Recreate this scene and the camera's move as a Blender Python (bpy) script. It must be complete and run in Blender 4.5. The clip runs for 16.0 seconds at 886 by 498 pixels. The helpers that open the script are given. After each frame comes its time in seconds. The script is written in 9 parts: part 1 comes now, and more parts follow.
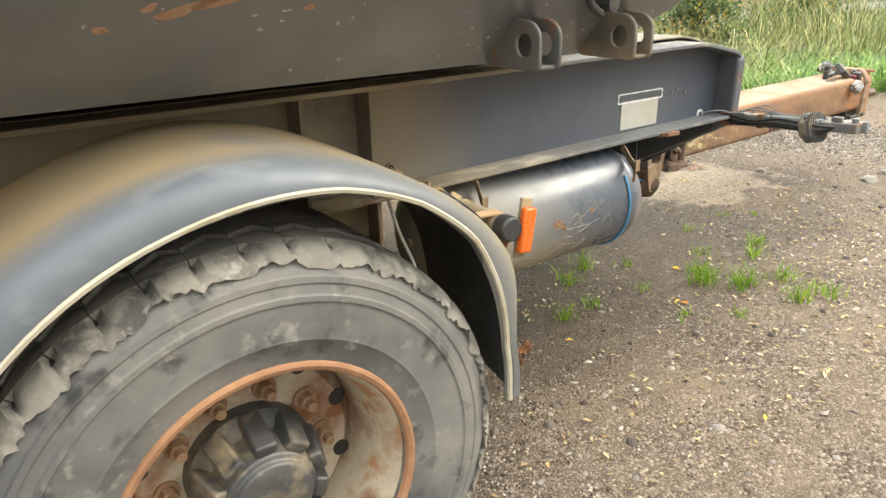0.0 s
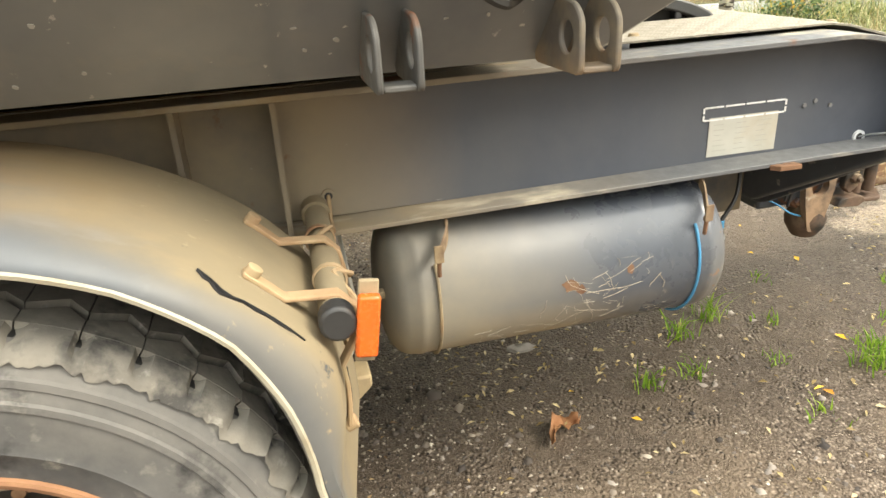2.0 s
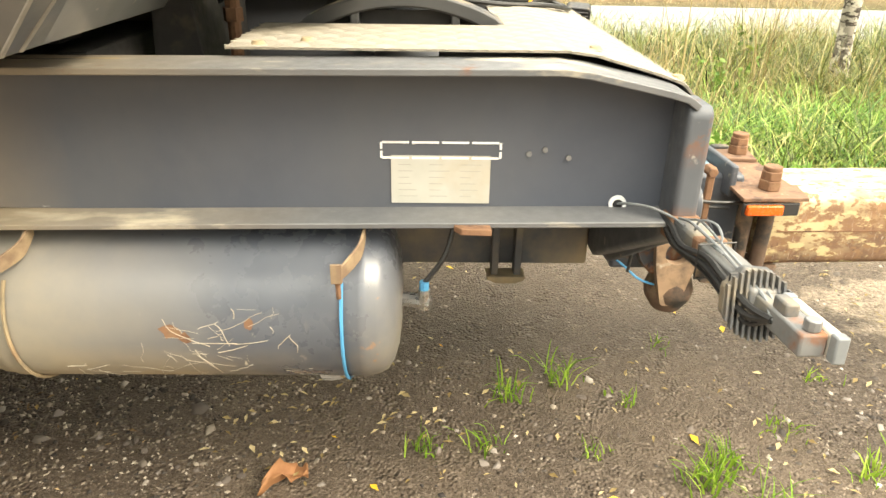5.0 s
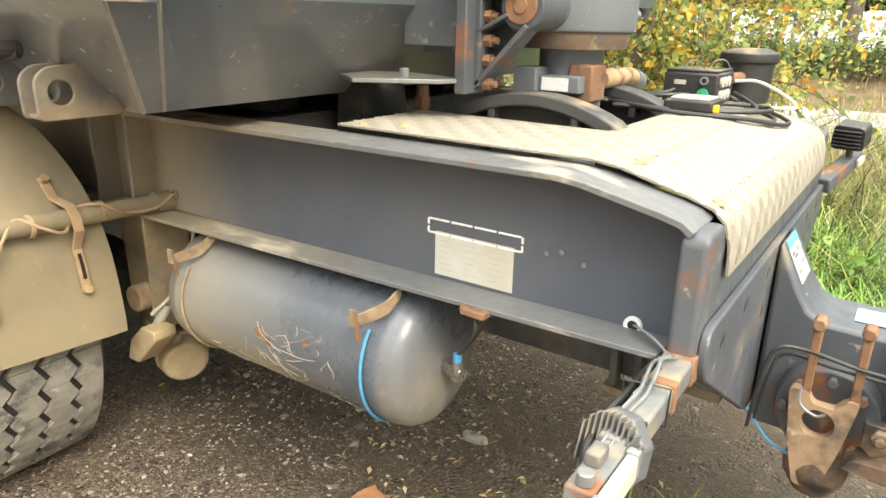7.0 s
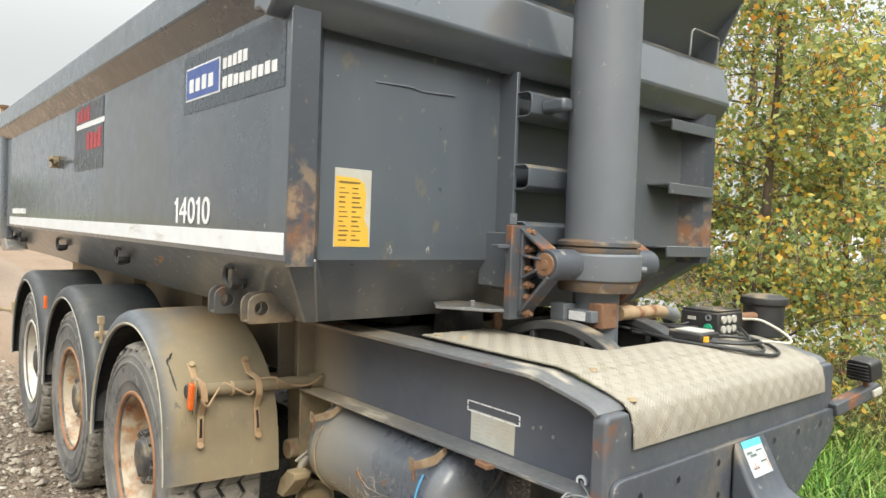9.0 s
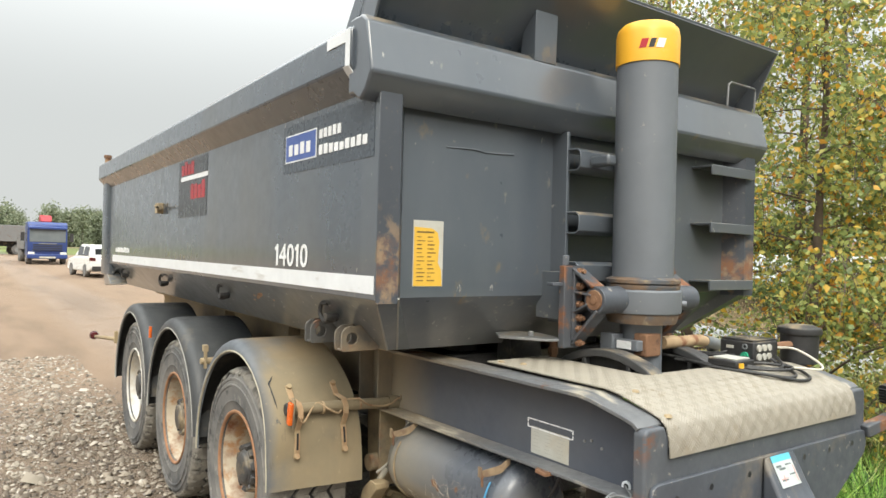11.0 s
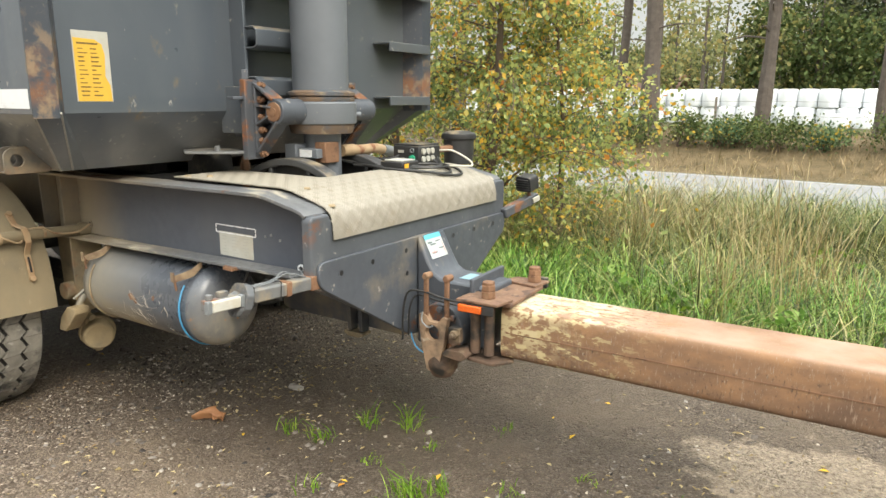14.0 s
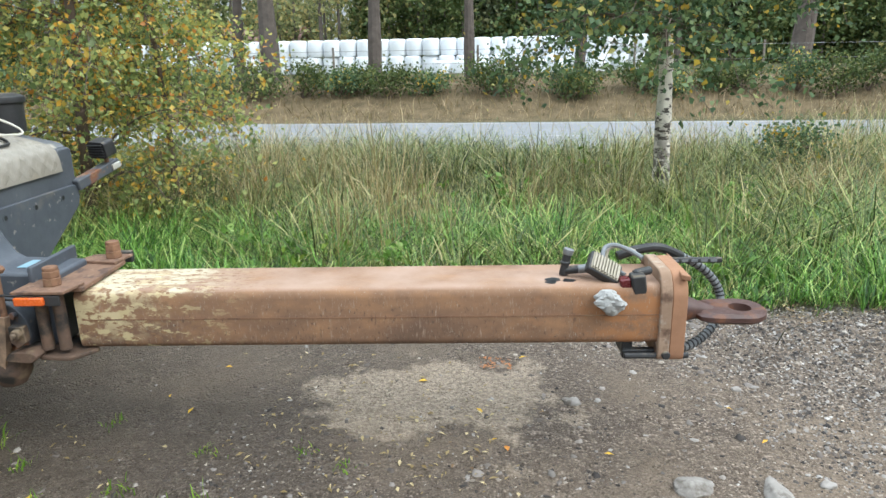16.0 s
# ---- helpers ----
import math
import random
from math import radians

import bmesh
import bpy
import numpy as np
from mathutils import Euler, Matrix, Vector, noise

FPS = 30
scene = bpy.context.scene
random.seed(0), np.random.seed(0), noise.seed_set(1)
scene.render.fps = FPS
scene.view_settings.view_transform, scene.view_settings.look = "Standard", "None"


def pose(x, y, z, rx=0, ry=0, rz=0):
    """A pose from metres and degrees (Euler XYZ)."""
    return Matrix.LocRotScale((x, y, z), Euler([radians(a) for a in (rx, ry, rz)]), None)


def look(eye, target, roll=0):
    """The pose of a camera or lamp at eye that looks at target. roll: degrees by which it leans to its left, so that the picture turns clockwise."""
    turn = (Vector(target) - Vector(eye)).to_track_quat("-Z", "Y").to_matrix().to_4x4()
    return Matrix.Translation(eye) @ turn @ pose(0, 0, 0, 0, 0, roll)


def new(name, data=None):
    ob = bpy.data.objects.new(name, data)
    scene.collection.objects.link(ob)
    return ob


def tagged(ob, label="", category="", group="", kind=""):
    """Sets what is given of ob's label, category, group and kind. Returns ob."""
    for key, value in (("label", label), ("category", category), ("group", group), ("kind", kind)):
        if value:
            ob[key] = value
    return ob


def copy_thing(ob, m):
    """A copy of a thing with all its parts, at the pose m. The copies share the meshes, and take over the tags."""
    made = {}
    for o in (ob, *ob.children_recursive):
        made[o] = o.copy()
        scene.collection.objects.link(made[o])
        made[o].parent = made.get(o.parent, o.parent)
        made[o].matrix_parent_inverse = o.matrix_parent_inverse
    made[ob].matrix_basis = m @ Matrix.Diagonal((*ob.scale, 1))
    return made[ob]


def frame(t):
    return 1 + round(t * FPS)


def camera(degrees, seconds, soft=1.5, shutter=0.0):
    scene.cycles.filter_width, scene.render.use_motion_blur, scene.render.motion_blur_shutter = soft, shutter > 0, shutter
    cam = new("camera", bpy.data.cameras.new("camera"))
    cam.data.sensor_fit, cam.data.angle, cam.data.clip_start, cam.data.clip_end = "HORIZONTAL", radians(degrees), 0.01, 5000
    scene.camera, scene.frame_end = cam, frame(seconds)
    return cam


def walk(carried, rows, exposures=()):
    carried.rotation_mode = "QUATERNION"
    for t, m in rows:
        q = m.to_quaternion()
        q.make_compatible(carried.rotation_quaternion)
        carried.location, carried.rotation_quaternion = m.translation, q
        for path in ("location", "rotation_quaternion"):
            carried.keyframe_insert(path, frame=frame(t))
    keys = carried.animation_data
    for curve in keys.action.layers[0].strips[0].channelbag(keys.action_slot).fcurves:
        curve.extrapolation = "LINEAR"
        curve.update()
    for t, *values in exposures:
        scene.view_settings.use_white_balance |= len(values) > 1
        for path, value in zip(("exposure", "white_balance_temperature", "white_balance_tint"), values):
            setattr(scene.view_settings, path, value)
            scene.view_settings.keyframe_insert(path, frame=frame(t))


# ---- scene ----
cam = camera(65.9, 16.0)
PATH = [
    (0, (0.02, -0.034, 1.514), (1.076, 1.487, 0.758), -1.1),
    (0.5, (0.251, -0.058, 1.506), (1.214, 1.536, 0.776), -1.4),
    (1, (0.496, -0.017, 1.498), (1.311, 1.635, 0.719), -1.7),
    (1.5, (0.74, 0.083, 1.478), (1.367, 1.801, 0.669), -2.2),
    (2, (0.928, 0.125, 1.491), (1.344, 1.908, 0.687), -3.3),
    (2.5, (1.092, 0.103, 1.501), (1.21, 1.912, 0.657), -1.8),
    (3, (1.272, 0.051, 1.503), (1.306, 1.858, 0.647), -1.6),
    (3.5, (1.452, 0.126, 1.495), (1.581, 1.925, 0.63), -3.6),
    (4, (1.66, 0.239, 1.505), (1.77, 2.052, 0.668), -3.1),
    (4.5, (1.867, 0.295, 1.488), (1.982, 2.103, 0.642), -2.0),
    (4.7, (1.97, 0.297, 1.483), (2.063, 2.099, 0.621), -1.0),
    (6.8, (2.8, 0.47, 1.496), (1.886, 2.091, 0.762), 3.2),
    (7, (2.897, 0.436, 1.518), (1.825, 1.996, 0.873), 1.2),
    (7.5, (3.168, 0.311, 1.547), (1.893, 1.74, 0.97), 0.9),
    (8, (3.388, 0.241, 1.59), (1.932, 1.542, 1.156), 1.3),
    (8.5, (3.622, 0.203, 1.626), (2.087, 1.458, 1.36), 2.9),
    (9, (3.746, 0.075, 1.666), (2.214, 1.359, 1.607), 2.1),
    (9.2, (3.78, 0.005, 1.687), (2.249, 1.291, 1.637), 1.7),
    (11.3, (4.1, -0.233, 1.725), (2.459, 0.91, 1.744), 1.5),
    (11.5, (4.127, -0.252, 1.72), (2.495, 0.905, 1.73), 1.5),
    (12, (4.227, -0.325, 1.693), (2.642, 0.893, 1.637), 0.7),
    (12.5, (4.311, -0.36, 1.663), (2.814, 0.96, 1.532), 0.5),
    (13, (4.367, -0.321, 1.637), (2.996, 1.113, 1.383), 1.9),
    (13.5, (4.405, -0.272, 1.624), (3.168, 1.257, 1.257), 1.0),
    (14, (4.421, -0.231, 1.611), (3.355, 1.405, 1.18), 0.3),
    (14.5, (4.449, -0.181, 1.601), (3.614, 1.578, 1.145), -0.1),
    (15, (4.521, -0.134, 1.591), (4.015, 1.735, 1.092), -1.1),
    (15.5, (4.6, -0.092, 1.593), (4.36, 1.818, 1.051), -0.9),
    (16, (4.66, -0.084, 1.597), (4.53, 1.831, 1.034), -1.1),
]
EXPOSURES = [(0.0, 0.6, 7000, 6), (2.0, 0.78, 7300, 6), (3.5, 0.97, 7750, 6), (4.7, 1.09, 8000, 6), (7.0, 0.88, 7250, 6), (8.5, 0.4, 6900, 6),
             (9.2, 0.22, 6700, 6), (12.0, 0.16, 6800, 6), (13.5, 0.31, 6900, 6), (15.0, 0.12, 6600, 5), (16.0, -0.07, 5850, 4)]
walk(cam, [(t, look(eye, target, roll)) for t, eye, target, roll in PATH], EXPOSURES)

# ---- world and light: an overcast day ----
world = bpy.data.worlds.new("overcast_sky")
scene.world = world
world.use_nodes = True
wt = world.node_tree
wt.nodes.clear()
w_out = wt.nodes.new("ShaderNodeOutputWorld")
w_bg = wt.nodes.new("ShaderNodeBackground")
w_sky = wt.nodes.new("ShaderNodeTexSky")
w_sky.sky_type = "NISHITA"
w_sky.sun_disc = False
w_sky.sun_elevation = radians(43)
w_sky.sun_rotation = radians(122)
w_sky.dust_density = 6.0
w_scale = wt.nodes.new("ShaderNodeMix")
w_scale.data_type = "RGBA"
w_scale.blend_type = "MIX"
w_scale.inputs["Factor"].default_value = 0.88
w_scale.inputs["B"].default_value = (9.2, 9.5, 9.8, 1)
wt.links.new(w_sky.outputs["Color"], w_scale.inputs["A"])
# overcast: about three times brighter overhead than at the horizon
w_tc = wt.nodes.new("ShaderNodeTexCoord")
w_sep = wt.nodes.new("ShaderNodeSeparateXYZ")
w_map = wt.nodes.new("ShaderNodeMapRange")
w_map.inputs["From Min"].default_value = 0.15
w_map.inputs["To Min"].default_value = 0.073
w_map.inputs["To Max"].default_value = 0.40
w_map.interpolation_type = "SMOOTHSTEP"
wt.links.new(w_tc.outputs["Generated"], w_sep.inputs[0])
wt.links.new(w_sep.outputs[2], w_map.inputs["Value"])
wt.links.new(w_map.outputs["Result"], w_bg.inputs["Strength"])
wt.links.new(w_scale.outputs["Result"], w_bg.inputs["Color"])
wt.links.new(w_bg.outputs["Background"], w_out.inputs["Surface"])

sun_data = bpy.data.lights.new("sun", "SUN")
sun_data.energy = 2.0
sun_data.angle = radians(25)
sun_data.color = (1.0, 0.95, 0.87)
sun = new("sun", sun_data)
sun.matrix_world = look((0, 0, 30), (-28, 16, 0))


# ---- node helpers ----
def node(nt, kind, **kw):
    n = nt.nodes.new(kind)
    for k, v in kw.items():
        n.inputs[k].default_value = v
    return n


def rgba(c):
    return (c[0], c[1], c[2], 1.0)


def noise_mask(nt, vec, scale, lo, hi, detail=4.0, stretch=(1, 1, 1)):
    m = node(nt, "ShaderNodeMapping")
    m.inputs["Scale"].default_value = stretch
    nt.links.new(vec, m.inputs["Vector"])
    n = node(nt, "ShaderNodeTexNoise", Scale=scale, Detail=detail, Roughness=0.6)
    nt.links.new(m.outputs["Vector"], n.inputs["Vector"])
    r = node(nt, "ShaderNodeMapRange")
    r.inputs["From Min"].default_value = lo
    r.inputs["From Max"].default_value = hi
    r.clamp = True
    nt.links.new(n.outputs["Fac"], r.inputs["Value"])
    return r.outputs["Result"], n.outputs["Fac"]


def math_node(nt, op, a, b):
    n = nt.nodes.new("ShaderNodeMath")
    n.operation = op
    for i, v in enumerate((a, b)):
        if isinstance(v, (int, float)):
            n.inputs[i].default_value = v
        else:
            nt.links.new(v, n.inputs[i])
    return n.outputs[0]


def mix_colour(nt, fac, a, b):
    n = nt.nodes.new("ShaderNodeMix")
    n.data_type = "RGBA"
    for key, v in (("Factor", fac), ("A", a), ("B", b)):
        if isinstance(v, (int, float)):
            n.inputs[key].default_value = v
        elif isinstance(v, tuple):
            n.inputs[key].default_value = rgba(v)
        else:
            nt.links.new(v, n.inputs[key])
    return n.outputs["Result"]


def axis_ramp(nt, vec, axis, a, b):
    s = nt.nodes.new("ShaderNodeSeparateXYZ")
    nt.links.new(vec, s.inputs[0])
    r = node(nt, "ShaderNodeMapRange")
    r.clamp = True
    r.inputs["From Min"].default_value = a
    r.inputs["From Max"].default_value = b
    nt.links.new(s.outputs[axis], r.inputs["Value"])
    return r.outputs["Result"]


def surface(name, c1, c2, scale=5.0, rough=0.6, metal=0.0, bump=0.15, bscale=80.0, layers=(), local=False, spec=0.5, coat=0.0, dist=0.002):
    """A worn surface: two tones of the base colour, then layers of dirt, dust, rust, chipped paint or painted light.
    A layer: colour, scale, lo, hi, stretch, ramps, roughness; ramps are (axis, from, to), with axis "up" for the
    normal."""
    m = bpy.data.materials.new(name)
    m.use_nodes = True
    nt = m.node_tree
    b = nt.nodes["Principled BSDF"]
    geo = nt.nodes.new("ShaderNodeNewGeometry")
    vec = geo.outputs["Position"]
    if local:
        tc = nt.nodes.new("ShaderNodeTexCoord")
        vec = tc.outputs["Object"]
    base_mask, _ = noise_mask(nt, vec, scale, 0.3, 0.7)
    col = mix_colour(nt, base_mask, c1, c2)
    rmask, _ = noise_mask(nt, vec, scale * 6, 0.3, 0.7)
    r = node(nt, "ShaderNodeMapRange")
    r.inputs["To Min"].default_value = max(0.02, rough - 0.1)
    r.inputs["To Max"].default_value = min(1.0, rough + 0.1)
    nt.links.new(rmask, r.inputs["Value"])
    rr = r.outputs["Result"]
    metal_out = metal
    for colour, sc, lo, hi, stretch, ramps, lrough in layers:
        mask, _ = noise_mask(nt, vec, sc, lo, hi, 6.0, stretch)
        for axis, a, bb in ramps:
            if axis == "up":
                g = axis_ramp(nt, geo.outputs["Normal"], 2, a, bb)
            else:
                g = axis_ramp(nt, vec, axis, a, bb)
            mask = math_node(nt, "MULTIPLY", mask, g)
        col = mix_colour(nt, mask, col, colour)
        mm = nt.nodes.new("ShaderNodeMix")
        nt.links.new(mask, mm.inputs["Factor"])
        nt.links.new(rr, mm.inputs["A"])
        mm.inputs["B"].default_value = lrough
        rr = mm.outputs["Result"]
        if metal:
            k = nt.nodes.new("ShaderNodeMix")
            nt.links.new(mask, k.inputs["Factor"])
            if isinstance(metal_out, float):
                k.inputs["A"].default_value = metal_out
            else:
                nt.links.new(metal_out, k.inputs["A"])
            k.inputs["B"].default_value = 0.0
            metal_out = k.outputs["Result"]
    nt.links.new(col, b.inputs["Base Color"])
    nt.links.new(rr, b.inputs["Roughness"])
    if isinstance(metal_out, float):
        b.inputs["Metallic"].default_value = metal_out
    else:
        nt.links.new(metal_out, b.inputs["Metallic"])
    b.inputs["Specular IOR Level"].default_value = spec
    b.inputs["Coat Weight"].default_value = coat
    b.inputs["Coat Roughness"].default_value = 0.12
    if bump:
        _, f = noise_mask(nt, vec, bscale, 0, 1, 5.0)
        bp = node(nt, "ShaderNodeBump", Strength=bump, Distance=dist)
        nt.links.new(f, bp.inputs["Height"])
        nt.links.new(bp.outputs["Normal"], b.inputs["Normal"])
    return m


def island_material(name, stops, rough=0.6, translucent=0.0, spec=0.3, world_tint=None):
    """Colour by island: each blade, leaf or stone takes its own from the stops."""
    m = bpy.data.materials.new(name)
    m.use_nodes = True
    nt = m.node_tree
    b = nt.nodes["Principled BSDF"]
    geo = nt.nodes.new("ShaderNodeNewGeometry")
    ramp = nt.nodes.new("ShaderNodeValToRGB")
    ramp.color_ramp.interpolation = "LINEAR"
    els = ramp.color_ramp.elements
    while len(els) < len(stops):
        els.new(0.5)
    for e, (p, c) in zip(els, stops):
        e.position, e.color = p, rgba(c)
    nt.links.new(geo.outputs["Random Per Island"], ramp.inputs["Fac"])
    col = ramp.outputs["Color"]
    if world_tint:
        mask, _ = noise_mask(nt, geo.outputs["Position"], world_tint[1], 0.35, 0.65)
        col = mix_colour(nt, math_node(nt, "MULTIPLY", mask, world_tint[2]), col, world_tint[0])
    nt.links.new(col, b.inputs["Base Color"])
    b.inputs["Roughness"].default_value = rough
    b.inputs["Specular IOR Level"].default_value = spec
    if translucent:
        tr = nt.nodes.new("ShaderNodeBsdfTranslucent")
        nt.links.new(col, tr.inputs["Color"])
        ms = nt.nodes.new("ShaderNodeMixShader")
        ms.inputs[0].default_value = translucent
        nt.links.new(b.outputs[0], ms.inputs[1])
        nt.links.new(tr.outputs[0], ms.inputs[2])
        nt.links.new(ms.outputs[0], nt.nodes["Material Output"].inputs["Surface"])
    return m


# ---- materials ----
ONE = (1, 1, 1)
DUST = (0.40, 0.31, 0.185)
RUST = (0.20, 0.085, 0.04)
GREY = (0.048, 0.055, 0.068)
GREY2 = (0.062, 0.070, 0.085)
body_paint = surface("body_paint", (0.047, 0.061, 0.080), (0.060, 0.075, 0.095), 2.0, 0.30, bump=0.006, bscale=7, coat=0.7, dist=0.004, layers=[
    ((0.10, 0.10, 0.095), 0.9, 0.5, 0.75, (1, 1, 0.3), (), 0.5),
    # pale dust on the lower slopes, lightened in place of ground bounce
    ((0.27, 0.26, 0.24), 2.2, 0.22, 0.95, (1, 1, 0.6), ((2, 1.60, 1.38),), 0.55),
    ((0.30, 0.285, 0.25), 13.0, 0.62, 0.72, (1, 0.6, 1.2), ((2, 1.58, 1.50), (0, 1.45, 1.6)), 0.6),
    (DUST, 3.2, 0.55, 1.0, ONE, ((2, 1.46, 1.30), (1, 1.38, 1.28)), 0.85),
    ((0.42, 0.40, 0.35), 24.0, 0.68, 0.71, (1, 1, 1), ((2, 1.56, 1.48),), 0.8),
    ((0.17, 0.125, 0.07), 5.5, 0.655, 0.72, (1, 1, 0.7), ((0, 1.66, 1.69),), 0.6),
    ((0.20, 0.19, 0.165), 11.0, 0.66, 0.71, ONE, ((0, 1.66, 1.69),), 0.55),
    # lighter film over the front panel, painted in for the light it catches
    ((0.105, 0.118, 0.134), 1.6, 0.20, 0.85, (1, 1, 0.45), ((0, 1.66, 1.69), (2, 1.50, 1.62)), 0.42),
    ((0.30, 0.29, 0.27), 26.0, 0.70, 0.73, (1, 1, 0.5), (), 0.5),
    (DUST, 6.0, 0.45, 0.75, ONE, (("up", 0.5, 0.9),), 0.9)])
post_paint = surface("post_paint", GREY, GREY2, 3.0, 0.4, bump=0.1, bscale=40, layers=[
    ((0.20, 0.095, 0.05), 8.0, 0.44, 0.60, ONE, ((2, 1.80, 1.72), (2, 1.56, 1.62)), 0.8),
    ((0.24, 0.17, 0.11), 14.0, 0.5, 0.62, ONE, ((2, 1.95, 1.75),), 0.8),
    ((0.13, 0.12, 0.11), 45.0, 0.62, 0.70, ONE, (), 0.7)])
frame_paint = surface("frame_paint", (0.062, 0.071, 0.092), (0.079, 0.089, 0.112), 3.0, 0.5, bump=0.12, bscale=90, layers=[
    ((0.10, 0.105, 0.115), 1.1, 0.42, 0.7, (1, 1, 0.5), (), 0.6),
    (DUST, 1.6, 0.25, 0.6, ONE, ((0, 1.36, 0.78),), 0.9),
    (DUST, 5.0, 0.25, 0.7, ONE, (("up", 0.4, 0.9),), 0.9),
    ((0.42, 0.41, 0.39), 46.0, 0.715, 0.73, (0.35, 1, 1), (), 0.6),
    (RUST, 5.5, 0.67, 0.73, ONE, (), 0.8)])
flange_paint = surface("flange_paint", (0.10, 0.106, 0.116), (0.145, 0.148, 0.152), 6.0, 0.5, bump=0.2, bscale=60, layers=[
    (DUST, 2.5, 0.2, 0.6, ONE, ((0, 1.9, 0.8),), 0.9),
    ((0.42, 0.38, 0.30), 9.0, 0.55, 0.68, (0.4, 1, 1), (), 0.8),
    (RUST, 4.0, 0.62, 0.70, (1, 1, 1), (), 0.8)])
front_paint = surface("front_paint", (0.062, 0.070, 0.085), (0.085, 0.094, 0.110), 4.0, 0.5, bump=0.15, bscale=60, layers=[
    (DUST, 2.5, 0.58, 0.95, ONE, (), 0.9),
    ((0.30, 0.28, 0.25), 22.0, 0.64, 0.70, ONE, (), 0.7),
    (RUST, 6.0, 0.66, 0.71, ONE, (), 0.8)])
under_grey = surface("under_grey", (0.055, 0.062, 0.074), (0.075, 0.082, 0.094), 4.0, 0.6, bump=0.15, layers=[(DUST, 3.0, 0.45, 0.85, ONE, (), 0.9)])
dark_steel = surface("dark_steel", (0.018, 0.018, 0.019), (0.036, 0.034, 0.031), 6.0, 0.7, bump=0.2, layers=[
    (DUST, 3.0, 0.55, 1.0, ONE, (), 0.9)])
rust_dark = surface("rust_dark", (0.075, 0.050, 0.037), (0.14, 0.085, 0.055), 10.0, 0.8, bump=0.4, layers=[
    (DUST, 6.0, 0.5, 0.8, ONE, (), 0.9), ((0.02, 0.018, 0.016), 7.0, 0.5, 0.6, ONE, (), 0.6)])
bracket_rust = surface("bracket_rust", (0.062, 0.068, 0.080), (0.085, 0.09, 0.10), 5.0, 0.55, bump=0.2, layers=[
    (RUST, 9.0, 0.52, 0.62, ONE, (), 0.85), ((0.26, 0.20, 0.14), 18.0, 0.60, 0.7, ONE, (), 0.9)])
hook_rust = surface("hook_rust", (0.25, 0.165, 0.105), (0.33, 0.22, 0.14), 8.0, 0.8, bump=0.3, layers=[((0.12, 0.085, 0.06), 7.0, 0.5, 0.62, ONE, (), 0.8), ((0.42, 0.36, 0.28), 15.0, 0.60, 0.7, ONE, (), 0.9)])
ring_rust = surface("ring_rust", (0.10, 0.075, 0.055), (0.17, 0.11, 0.07), 8.0, 0.75, bump=0.3, layers=[((0.07, 0.078, 0.09), 6.0, 0.5, 0.6, ONE, (), 0.5), ((0.28, 0.22, 0.15), 15.0, 0.58, 0.7, ONE, (), 0.9)])
dusty_steel = surface("dusty_steel", (0.10, 0.09, 0.075), (0.2, 0.16, 0.11), 6.0, 0.85, bump=0.3, layers=[
    (RUST, 8.0, 0.55, 0.7, ONE, (), 0.85), (DUST, 5.0, 0.3, 0.6, ONE, (), 0.9)])
guard_dusty = surface("guard_dusty", (0.080, 0.092, 0.108), (0.115, 0.128, 0.145), 3.0, 0.5, bump=0.1, layers=[
    ((0.225, 0.168, 0.094), 2.2, 0.16, 0.50, (1, 0.6, 1), ((1, 1.03, 1.13),), 0.9),
    ((0.242, 0.197, 0.126), 3.2, 0.18, 0.52, (1, 1, 1.5), ((0, 0.46, 0.80), (1, 0.985, 1.04)), 0.9),
    ((0.34, 0.215, 0.10), 2.2, 0.42, 0.6, (0.5, 2, 0.5), ((1, 1.10, 1.22), (0, 0.75, 0.25)), 0.9),
    ((0.26, 0.27, 0.28), 3.5, 0.55, 0.75, (0.6, 1, 1), ((1, 1.12, 1.05),), 0.6),
    ((0.28, 0.22, 0.135), 7.0, 0.48, 0.72, (1, 1, 0.5), ((0, 0.45, 0.8), (1, 1.01, 1.08)), 0.9),
    ((0.13, 0.115, 0.09), 9.0, 0.62, 0.72, (1, 2, 0.6), ((0, 0.45, 0.8), (1, 1.12, 1.06)), 0.8),
    ((0.31, 0.25, 0.16), 40.0, 0.64, 0.72, (1, 1, 0.6), ((0, 0.55, 0.9),), 0.9),
    ((0.06, 0.065, 0.07), 14.0, 0.68, 0.72, (1, 1, 1), ((1, 1.2, 1.1),), 0.6)])
guard_dark = surface("guard_dark", (0.040, 0.043, 0.046), (0.055, 0.058, 0.06), 3.0, 0.5, bump=0.1, layers=[
    (DUST, 3.0, 0.58, 1.1, ONE, (), 0.85), ((0.085, 0.088, 0.09), 9.0, 0.5, 0.8, ONE, (), 0.6)])
edge_trim = surface("edge_trim", (0.36, 0.33, 0.25), (0.46, 0.42, 0.33), 8.0, 0.7, layers=[((0.3, 0.24, 0.15), 5.0, 0.5, 0.7, ONE, (), 0.9)])
rubber = surface("rubber", (0.060, 0.061, 0.063), (0.105, 0.105, 0.105), 5.0, 0.75, bump=0.25, bscale=50, local=True, layers=[
    ((0.20, 0.19, 0.175), 3.5, 0.36, 0.66, ONE, (), 0.9),
    ((0.035, 0.035, 0.036), 11.0, 0.56, 0.70, ONE, (), 0.7),
    ((0.27, 0.255, 0.225), 16.0, 0.58, 0.72, ONE, (), 0.9)])
